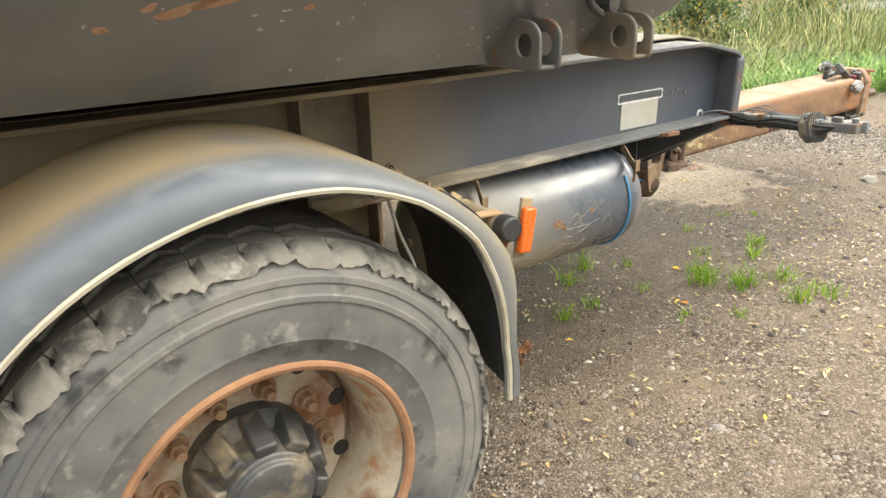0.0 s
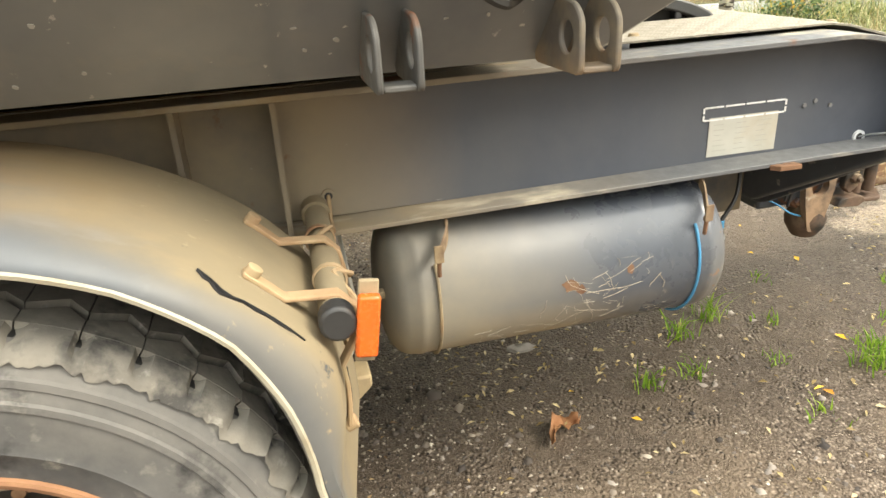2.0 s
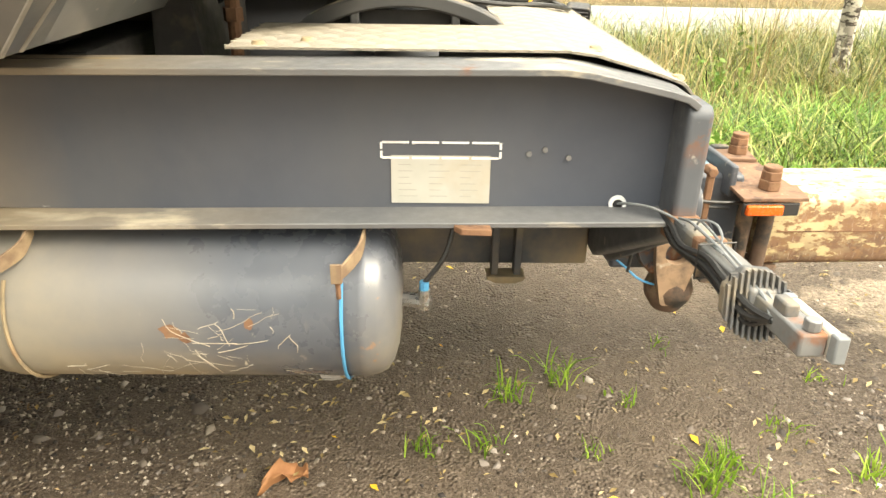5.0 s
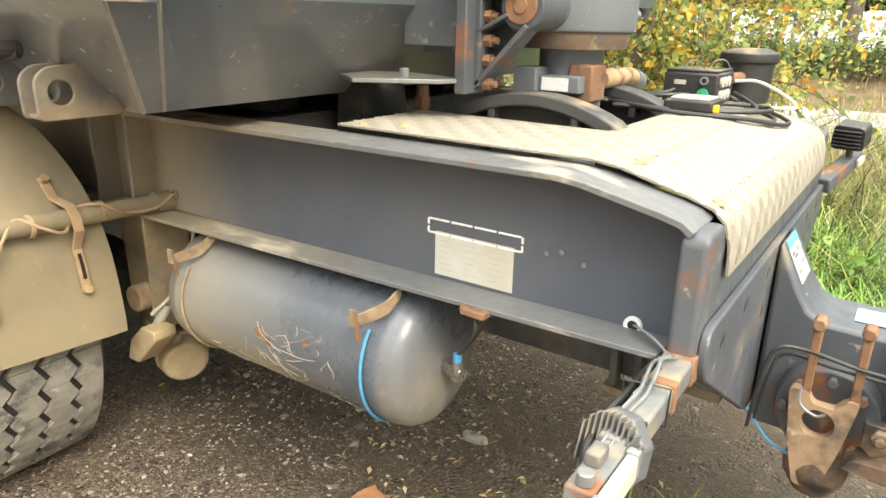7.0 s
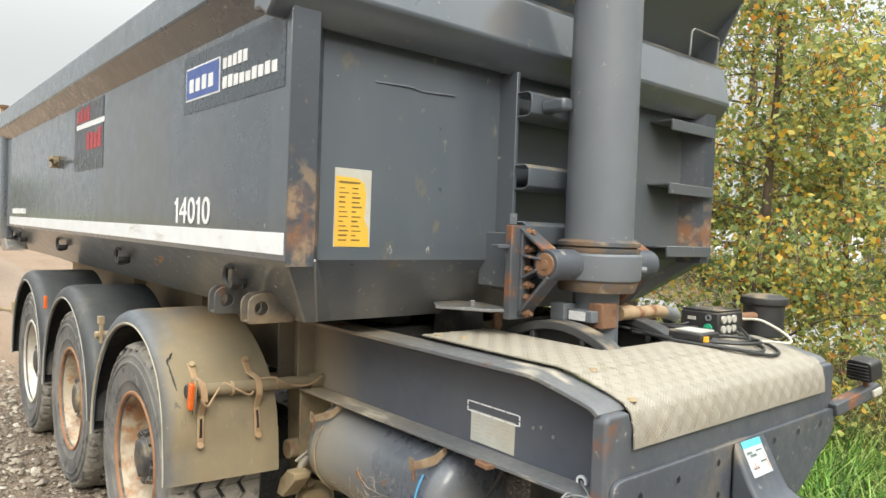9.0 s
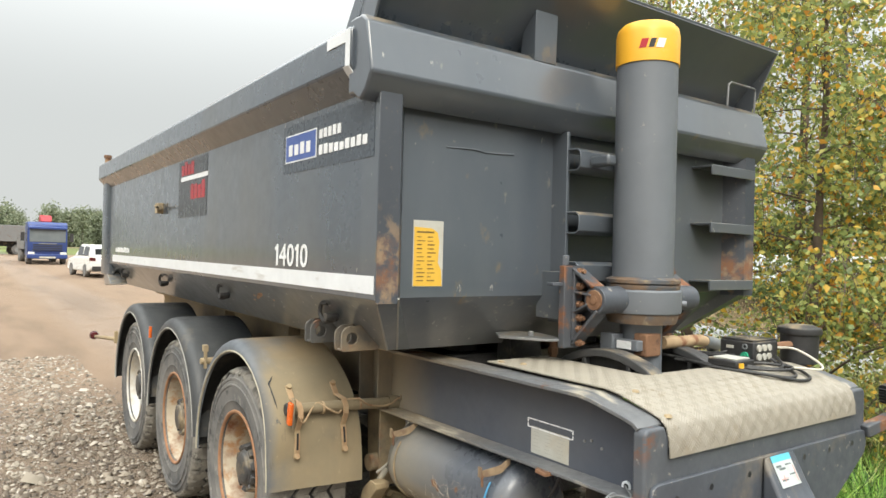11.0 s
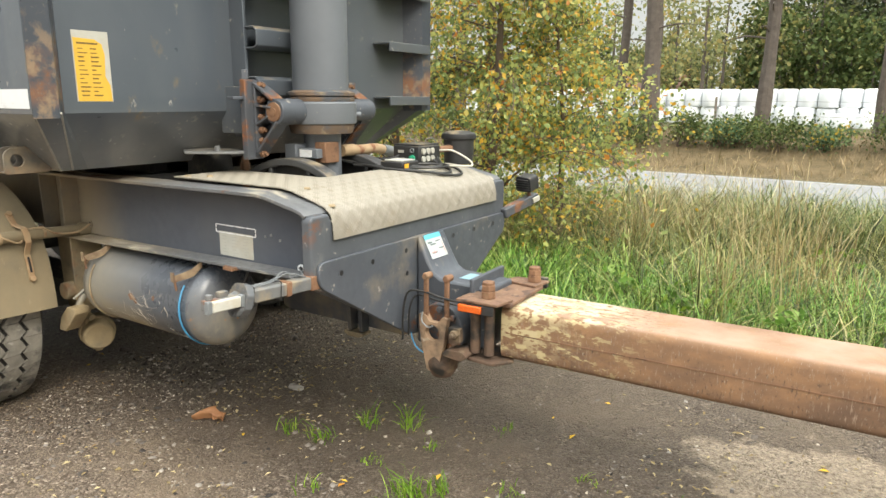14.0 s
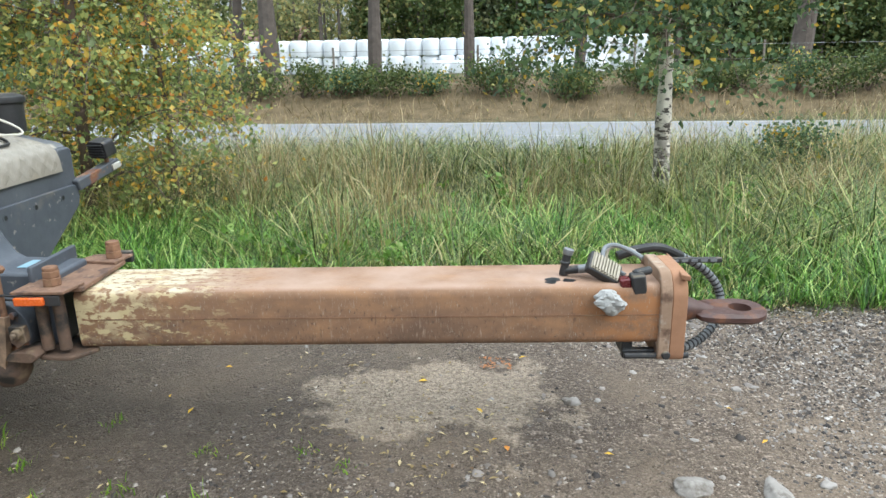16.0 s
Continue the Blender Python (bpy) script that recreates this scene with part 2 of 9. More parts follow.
tread_rubber = surface("tread_rubber", (0.17, 0.158, 0.138), (0.28, 0.258, 0.22), 14.0, 0.9, bump=0.5, bscale=90, local=True, layers=[
    ((0.075, 0.072, 0.068), 9.0, 0.54, 0.66, ONE, (), 0.9),
    ((0.36, 0.34, 0.30), 22.0, 0.60, 0.70, ONE, (), 0.9)])
rim_rusty = surface("rim_rusty", (0.42, 0.36, 0.27), (0.50, 0.43, 0.33), 6.0, 0.7, bump=0.25, local=True, layers=[
    (RUST, 6.0, 0.50, 0.68, ONE, (), 0.85), ((0.36, 0.20, 0.10), 11.0, 0.52, 0.64, ONE, (), 0.85)])
rim_lip = surface("rim_lip", (0.36, 0.19, 0.10), (0.24, 0.12, 0.065), 12.0, 0.85, bump=0.3, local=True)
rim_white = surface("rim_white", (0.62, 0.62, 0.60), (0.5, 0.49, 0.46), 4.0, 0.5, local=True, layers=[(DUST, 5.0, 0.45, 0.7, ONE, (), 0.8)])
hub_black = surface("hub_black", (0.035, 0.035, 0.037), (0.075, 0.073, 0.07), 14.0, 0.45, local=True, layers=[(DUST, 9.0, 0.5, 0.8, ONE, (), 0.8)])
nut_rusty = surface("nut_rusty", (0.22, 0.12, 0.065), (0.34, 0.22, 0.13), 30.0, 0.8, local=True, bump=0.3)
tank_paint = surface("tank_paint", (0.080, 0.091, 0.112), (0.112, 0.124, 0.148), 3.0, 0.28, bump=0.05, layers=[
    ((0.30, 0.262, 0.19), 2.5, 0.22, 0.70, ONE, ((0, 1.70, 1.15),), 0.8),
    ((0.20, 0.195, 0.18), 28.0, 0.60, 0.72, (0.5, 1, 1), ((2, 0.78, 0.60),), 0.7),
    (DUST, 3.0, 0.35, 0.7, ONE, (("up", -0.1, -0.8),), 0.9),
    ((0.55, 0.50, 0.40), 16.0, 0.62, 0.66, (1.6, 1, 0.6), ((0, 1.5, 1.56), (0, 1.86, 1.8), (2, 0.76, 0.70)), 0.8),
    ((0.30, 0.265, 0.20), 6.0, 0.35, 0.75, (1, 1, 0.6), ((0, 1.93, 2.0), (2, 0.86, 0.62)), 0.7),
    ((0.34, 0.19, 0.10), 24.0, 0.63, 0.69, ONE, ((0, 1.95, 2.0),), 0.8)])
drawbar_rust = surface("drawbar_rust", (0.255, 0.142, 0.078), (0.195, 0.110, 0.064), 3.0, 0.75, bump=0.35, bscale=70, layers=[
    ((0.31, 0.168, 0.085), 14.0, 0.45, 0.7, (0.5, 1, 1), (), 0.8),
    # tones that darken towards the bottom of the tube
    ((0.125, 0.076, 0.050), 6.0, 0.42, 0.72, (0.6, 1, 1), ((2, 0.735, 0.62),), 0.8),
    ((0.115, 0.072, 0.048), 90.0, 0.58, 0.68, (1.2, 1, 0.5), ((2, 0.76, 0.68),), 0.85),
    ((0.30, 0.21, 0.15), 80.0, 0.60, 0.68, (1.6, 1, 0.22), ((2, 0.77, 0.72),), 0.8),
    ((0.33, 0.15, 0.06), 10.0, 0.46, 0.58, (1, 1, 1.4), ((0, 4.75, 5.2), (2, 0.76, 0.72)), 0.85),
    ((0.33, 0.27, 0.21), 110.0, 0.62, 0.68, (2.5, 1, 0.5), (), 0.8),
    # paler tone on the top face
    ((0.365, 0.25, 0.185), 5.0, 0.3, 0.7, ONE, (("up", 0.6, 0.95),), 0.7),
    ((0.46, 0.37, 0.20), 34.0, 0.55, 0.60, (0.5, 1, 1.0), ((0, 3.80, 3.45),), 0.6),
    ((0.50, 0.41, 0.24), 28.0, 0.46, 0.54, (0.6, 1, 1), ((0, 3.50, 3.28), (2, 0.55, 0.66)), 0.6),
    ((0.50, 0.44, 0.31), 12.0, 0.47, 0.52, (0.4, 1.6, 1), ((0, 3.70, 3.50), ("up", 0.5, 0.8)), 0.6),
    ((0.22, 0.125, 0.065), 60.0, 0.55, 0.60, (0.6, 1, 1), ((0, 3.9, 3.6),), 0.8)])
hose_tan = surface("hose_tan", (0.34, 0.23, 0.13), (0.42, 0.31, 0.19), 9.0, 0.8, bump=0.2, layers=[(RUST, 8.0, 0.55, 0.66, ONE, (), 0.8)])
drawbar_end = surface("drawbar_end", (0.26, 0.135, 0.075), (0.34, 0.18, 0.10), 9.0, 0.85, bump=0.4)
eye_brown = surface("eye_brown", (0.055, 0.028, 0.024), (0.085, 0.043, 0.034), 7.0, 0.5, bump=0.15, layers=[(RUST, 9.0, 0.55, 0.7, ONE, (), 0.8)])
rust_steel = surface("rust_steel", (0.155, 0.080, 0.045), (0.245, 0.132, 0.074), 14.0, 0.85, bump=0.5, layers=[((0.10, 0.055, 0.035), 22.0, 0.54, 0.66, ONE, (), 0.9), (DUST, 9.0, 0.60, 0.9, ONE, (), 0.9)])
tread_bar = surface("tread_bar", (0.262, 0.240, 0.198), (0.322, 0.296, 0.248), 7.0, 0.46, bump=0, layers=[((0.305, 0.276, 0.224), 3.0, 0.05, 0.45, ONE, (("up", 0.86, 0.97),), 0.85)])
tread_plate = surface("tread_plate", (0.225, 0.203, 0.165), (0.285, 0.258, 0.212), 3.0, 0.75, bump=0.2, bscale=120, layers=[
    ((0.262, 0.236, 0.190), 3.0, 0.05, 0.45, ONE, (("up", 0.86, 0.97),), 0.85), ((0.30, 0.275, 0.235), 4.0, 0.5, 0.75, ONE, (), 0.6), ((0.24, 0.20, 0.145), 6.0, 0.6, 0.75, ONE, (), 0.9)])
cylinder_paint = surface("cylinder_paint", (0.125, 0.138, 0.156), (0.158, 0.172, 0.192), 2.5, 0.45, bump=0.06, layers=[
    ((0.30, 0.28, 0.25), 30.0, 0.68, 0.71, ONE, (), 0.6), (DUST, 2.0, 0.62, 1.0, (1, 1, 0.4), (), 0.8)])
yellow = surface("yellow", (0.80, 0.42, 0.035), (0.74, 0.38, 0.03), 5.0, 0.4, bump=0, layers=[((0.7, 0.62, 0.5), 4.0, 0.62, 0.7, ONE, ((1, 2.32, 2.24),), 0.5)])
decal_white = surface("decal_white", (0.80, 0.81, 0.82), (0.70, 0.71, 0.72), 6.0, 0.5, bump=0, layers=[((0.4, 0.38, 0.33), 14.0, 0.58, 0.75, ONE, (), 0.6)])
tape_white = surface("tape_white", (0.74, 0.76, 0.78), (0.66, 0.68, 0.70), 9.0, 0.4, bump=0, layers=[((0.45, 0.43, 0.40), 3.0, 0.6, 0.75, (1, 1, 4), (), 0.5)])
decal_blue = surface("decal_blue", (0.045, 0.09, 0.30), (0.06, 0.11, 0.34), 6.0, 0.4, bump=0)
decal_grey = surface("decal_grey", (0.058, 0.071, 0.088), (0.052, 0.064, 0.080), 4.0, 0.28, bump=0)
decal_black = surface("decal_black", (0.012, 0.013, 0.014), (0.018, 0.018, 0.02), 5.0, 0.4, bump=0)
decal_dim = surface("decal_dim", (0.034, 0.037, 0.042), (0.040, 0.044, 0.05), 4.0, 0.3, bump=0)
decal_red = surface("decal_red", (0.42, 0.02, 0.03), (0.35, 0.02, 0.03), 5.0, 0.4, bump=0)
decal_pale_blue = surface("decal_pale_blue", (0.20, 0.33, 0.40), (0.24, 0.37, 0.44), 12.0, 0.6, bump=0)
decal_cyan = surface("decal_cyan", (0.10, 0.42, 0.58), (0.12, 0.46, 0.62), 5.0, 0.4, bump=0)
plate_pale = surface("plate_pale", (0.42, 0.42, 0.38), (0.48, 0.475, 0.43), 12.0, 0.6, bump=0, layers=[(DUST, 5.0, 0.45, 0.8, ONE, (), 0.9)])
text_grey = surface("text_grey", (0.33, 0.325, 0.29), (0.36, 0.355, 0.32), 10.0, 0.6, bump=0)
sticker_yellow = surface("sticker_yellow", (0.72, 0.44, 0.060), (0.64, 0.39, 0.055), 8.0, 0.4, bump=0)
orange = surface("orange", (0.72, 0.14, 0.02), (0.62, 0.11, 0.02), 20.0, 0.25, bump=0.1, bscale=300)
red_lens = surface("red_lens", (0.07, 0.010, 0.012), (0.10, 0.014, 0.016), 20.0, 0.25, bump=0.1, bscale=300)
black_plastic = surface("black_plastic", (0.02, 0.02, 0.021), (0.035, 0.035, 0.036), 15.0, 0.5, layers=[(DUST, 9.0, 0.5, 0.8, ONE, (("up", 0.3, 0.9),), 0.9)])
hose_black = surface("hose_black", (0.015, 0.015, 0.015), (0.03, 0.03, 0.03), 20.0, 0.45, bump=0.1)
hose_grey = surface("hose_grey", (0.15, 0.165, 0.175), (0.21, 0.22, 0.225), 20.0, 0.5, bump=0.1)
cable_white = surface("cable_white", (0.60, 0.57, 0.48), (0.52, 0.49, 0.42), 20.0, 0.6, bump=0.1)
blue_line = surface("blue_line", (0.05, 0.25, 0.48), (0.07, 0.30, 0.52), 20.0, 0.5, bump=0)
galvanised = surface("galvanised", (0.20, 0.205, 0.21), (0.27, 0.27, 0.27), 15.0, 0.5, 0.5, bump=0.15, layers=[(RUST, 7.0, 0.6, 0.68, ONE, (), 0.85)])
lamp_lens = surface("lamp_lens", (0.75, 0.74, 0.68), (0.68, 0.67, 0.6), 20.0, 0.3, bump=0.1)
wire_copper = surface("wire_copper", (0.40, 0.20, 0.08), (0.46, 0.25, 0.11), 20.0, 0.5, bump=0)
arm_grey = surface("arm_grey", (0.115, 0.12, 0.125), (0.19, 0.19, 0.185), 9.0, 0.55, bump=0.15, layers=[(RUST, 6.0, 0.58, 0.66, ONE, (), 0.85), (DUST, 8.0, 0.5, 0.8, ONE, (), 0.9)])
scratch_cream = surface("scratch_cream", (0.46, 0.43, 0.37), (0.40, 0.33, 0.24), 30.0, 0.8, bump=0)
chrome = surface("chrome", (0.55, 0.55, 0.55), (0.45, 0.45, 0.45), 20.0, 0.3, 1.0, bump=0.05)
green_plug = surface("green_plug", (0.02, 0.30, 0.16), (0.03, 0.34, 0.2), 20.0, 0.5, bump=0)
grey_cloth = surface("grey_cloth", (0.28, 0.275, 0.26), (0.40, 0.40, 0.385), 25.0, 0.8, bump=0.5, bscale=40, dist=0.006)

# ---- mesh helpers ----
ORIGIN = {}


def thing(name, at, label, category, group="", kind=""):
    ob = new(name)
    ob.location = at
    ORIGIN[ob.name] = Vector(at)
    return tagged(ob, label, category, group, kind)


def finish(me, mat, angle=0.6):
    me.polygons.foreach_set("use_smooth", [True] * len(me.polygons))
    me.set_sharp_from_angle(angle=angle)
    for m in (mat if isinstance(mat, (list, tuple)) else [mat]):
        me.materials.append(m)


def part(name, bm, mat, parent=None, label="", bevel=0.0, at=None, seg=2):
    o = ORIGIN[parent.name] if parent else Vector(at or (0, 0, 0))
    bmesh.ops.recalc_face_normals(bm, faces=bm.faces)
    for v in bm.verts:
        v.co -= o
    me = bpy.data.meshes.new(name)
    bm.to_mesh(me)
    bm.free()
    finish(me, mat)
    ob = new(name, me)
    ORIGIN[ob.name] = o
    if parent:
        ob.parent = parent
    else:
        ob.location = o
    if bevel:
        b = ob.modifiers.new("edge", "BEVEL")
        b.width, b.segments, b.limit_method, b.angle_limit = bevel, seg, "ANGLE", radians(40)
    return tagged(ob, label)


def box(bm, lo, hi, m=None):
    vs = [bm.verts.new((x, y, z)) for x in (lo[0], hi[0]) for y in (lo[1], hi[1]) for z in (lo[2], hi[2])]
    for f in ((0, 1, 3, 2), (4, 6, 7, 5), (0, 4, 5, 1), (2, 3, 7, 6), (0, 2, 6, 4), (1, 5, 7, 3)):
        bm.faces.new([vs[i] for i in f])
    if m:
        for v in vs:
            v.co = m @ v.co
    return vs


def prism(bm, pts, axis, a, b, m=None):
    def put(p, q):
        return {"x": (q, p[0], p[1]), "y": (p[0], q, p[1]), "z": (p[0], p[1], q)}[axis]
    A = [bm.verts.new(put(p, a)) for p in pts]
    B = [bm.verts.new(put(p, b)) for p in pts]
    n = len(pts)
    bm.faces.new(A)
    bm.faces.new(B[::-1])
    for i in range(n):
        bm.faces.new((A[i], B[i], B[(i + 1) % n], A[(i + 1) % n]))
    if m:
        for v in A + B:
            v.co = m @ v.co
    return A + B


def holed(bm, pts, hole, r, axis, a, b, seg=16):
    """A plate of outline pts with one round hole, extruded from a to b."""
    def put(p, q):
        return {"x": (q, p[0], p[1]), "y": (p[0], q, p[1]), "z": (p[0], p[1], q)}[axis]
    outer = []
    for i in range(len(pts)):
        p, q = Vector(pts[i]), Vector(pts[(i + 1) % len(pts)])
        k = max(1, int((q - p).length / 0.02))
        outer += [p.lerp(q, j / k) for j in range(k)]
    h = Vector(hole)
    outer.sort(key=lambda p: math.atan2(p.y - h.y, p.x - h.x))
    n = len(outer)
    inner = [h + (p - h).normalized() * r for p in outer]
    rings = [[bm.verts.new(put(p, q)) for p in ring] for q in (a, b) for ring in (outer, inner)]
    for i in range(n):
        j = (i + 1) % n
        oa, ia, ob_, ib = (rings[0], rings[1], rings[2], rings[3])
        bm.faces.new((oa[i], oa[j], ia[j], ia[i]))
        bm.faces.new((ob_[i], ib[i], ib[j], ob_[j]))
        bm.faces.new((oa[i], ob_[i], ob_[j], oa[j]))
        bm.faces.new((ia[i], ia[j], ib[j], ib[i]))


def rod(bm, p, q, r, seg=14, r2=None):
    p, q = Vector(p), Vector(q)
    r2 = r if r2 is None else r2
    t = (q - p).to_track_quat("Z", "Y").to_matrix()
    ring = []
    for c, rad in ((p, r), (q, r2)):
        ring.append([bm.verts.new(c + t @ Vector((rad * math.cos(a), rad * math.sin(a), 0))) for a in (2 * math.pi * i / seg for i in range(seg))])
    for i in range(seg):
        bm.faces.new((ring[0][i], ring[0][(i + 1) % seg], ring[1][(i + 1) % seg], ring[1][i]))
    bm.faces.new(ring[0][::-1])
    bm.faces.new(ring[1])


def smooth_path(pts, n=6):
    P = [Vector(p) for p in pts]
    P = [2 * P[0] - P[1]] + P + [2 * P[-1] - P[-2]]
    out = []
    for i in range(1, len(P) - 2):
        for k in range(n):
            t = k / n
            a, b, c, d = P[i - 1:i + 3]
            out.append(0.5 * ((2 * b) + (c - a) * t + (2 * a - 5 * b + 4 * c - d) * t * t + (3 * b - a - 3 * c + d) * t ** 3))
    return out + [P[-2]]


def sweep(bm, pts, r, seg=8, n=6, smooth=True, radii=None):
    path = smooth_path(pts, n) if smooth else [Vector(p) for p in pts]
    prev, normal = None, None
    for i, p in enumerate(path):
        d = (path[min(i + 1, len(path) - 1)] - path[max(i - 1, 0)]).normalized()
        if normal is None:
            normal = d.orthogonal().normalized()
        else:
            normal = (normal - d * normal.dot(d)).normalized()
        bi = d.cross(normal)
        rad = radii[int(i / max(1, len(path) - 1) * (len(radii) - 1) + 0.5)] if radii else r
        ring = [bm.verts.new(p + rad * (normal * math.cos(a) + bi * math.sin(a))) for a in (2 * math.pi * k / seg for k in range(seg))]
        if prev:
            for k in range(seg):
                bm.faces.new((prev[k], prev[(k + 1) % seg], ring[(k + 1) % seg], ring[k]))
        else:
            bm.faces.new(ring[::-1])
        prev = ring
    bm.faces.new(prev)


def lathe(bm, profile, centre, axis="z", seg=32, closed=False):
    """Turn a profile of (radius, height) pairs round an axis through centre."""
    c = Vector(centre)

    def put(r, h, a):
        u, v = r * math.cos(a), r * math.sin(a)
        return c + Vector({"x": (h, u, v), "y": (v, h, u), "z": (u, v, h)}[axis])
    rings = []
    for r, h in profile:
        rings.append([bm.verts.new(put(max(r, 1e-4), h, 2 * math.pi * i / seg)) for i in range(seg)])
    pairs = list(zip(rings, rings[1:])) + ([(rings[-1], rings[0])] if closed else [])
    for A, B in pairs:
        for i in range(seg):
            bm.faces.new((A[i], A[(i + 1) % seg], B[(i + 1) % seg], B[i]))
    if not closed:
        bm.faces.new(rings[0][::-1])
        bm.faces.new(rings[-1])


def strip(bm, path, a, b, t, axis="y"):
    """A bent plate: a path in (x, z), of thickness t below or inside it, from y = a to y = b."""
    n = len(path)
    P = [Vector(p) for p in path]
    inner = []
    for i in range(n):
        d = (P[min(i + 1, n - 1)] - P[max(i - 1, 0)]).normalized()
        inner.append(P[i] + Vector((d.y, -d.x)) * t)
    pts = [tuple(p) for p in P] + [tuple(p) for p in inner[::-1]]
    A = [bm.verts.new((x, a, z)) for x, z in pts]
    B = [bm.verts.new((x, b, z)) for x, z in pts]
    m = len(pts)
    for i in range(m):
        bm.faces.new((A[i], B[i], B[(i + 1) % m], A[(i + 1) % m]))
    for V in (A, B):
        for i in range(n - 1):
            bm.faces.new((V[i], V[i + 1], V[m - 2 - i], V[m - 1 - i]))


def raw_mesh(name, co, faces_n, loops, mat):
    """A mesh from arrays: co (n, 3), loops the vertex numbers, faces_n the corners of each face."""
    me = bpy.data.meshes.new(name)
    me.vertices.add(len(co))
    me.vertices.foreach_set("co", np.asarray(co, dtype=np.float32).ravel())
    me.loops.add(len(loops))
    me.loops.foreach_set("vertex_index", np.asarray(loops, dtype=np.int32))
    faces_n = np.asarray(faces_n, dtype=np.int32)
    me.polygons.add(len(faces_n))
    me.polygons.foreach_set("loop_start", np.concatenate(([0], np.cumsum(faces_n)[:-1])).astype(np.int32))
    me.update(calc_edges=True)
    me.validate()
    for m in (mat if isinstance(mat, (list, tuple)) else [mat]):
        me.materials.append(m)
    return me

# ---- ground ----
def ground_z(x, y):
    """Height of the land: a level gravel lot, a grass slope, a road, a bank and the ground beyond."""
    yy = y - -0.045 * (x - 4.5)
    z = np.interp(yy, [-400, 3.9, 5.5, 10.5, 12.3, 13.6, 20.6, 21.3, 24.2, 27, 36, 60, 400], [0, 0, -0.08, -0.20, -0.42, -0.56, -0.56, -0.48, 0.42, 0.46, -0.05, -0.02, 0.5])
    back = np.clip((-x - 12) / 60, 0, 1.6)
    return z * (1 - np.clip(back * 1.5, 0, 0.85)) + 0.55 * back ** 1.4


def axis_steps(parts):
    out = []
    for a, b, s in parts:
        out.append(np.arange(a, b, s))
    return np.concatenate(out)


gx = axis_steps([(-900, -100, 80), (-100, -20, 4), (-20, -5, 0.5), (-5, 8, 0.05), (8, 20, 0.5), (20, 100, 5), (100, 901, 80)])
gy = axis_steps([(-900, -100, 80), (-100, -20, 5), (-20, -3, 0.6), (-3, 4.6, 0.05), (4.6, 30, 0.35), (30, 100, 4), (100, 901, 80)])
GX, GY = np.meshgrid(gx, gy)
GZ = ground_z(GX, GY)
rs = np.random.RandomState(3)


def waves(x, y, seed, n=14, lo=0.6, hi=6.0):
    r = np.random.RandomState(seed)
    out = np.zeros_like(x)
    for _ in range(n):
        f = np.exp(r.uniform(np.log(lo), np.log(hi)))
        a = r.uniform(0, 2 * np.pi)
        out += np.sin(f * (x * np.cos(a) + y * np.sin(a)) + r.uniform(0, 6.28)) / f ** 0.9
    return out / n


near = (np.abs(GX - 1.5) < 7) & (GY > -3.2) & (GY < 4.8)
GZ = GZ + waves(GX, GY, 5) * 0.03 * near + rs.uniform(-0.003, 0.003, GX.shape) * near - 0.002
nx, ny = len(gx), len(gy)
idx = np.arange(nx * ny).reshape(ny, nx)
quads = np.stack([idx[:-1, :-1], idx[:-1, 1:], idx[1:, 1:], idx[1:, :-1]], -1).reshape(-1, 4)


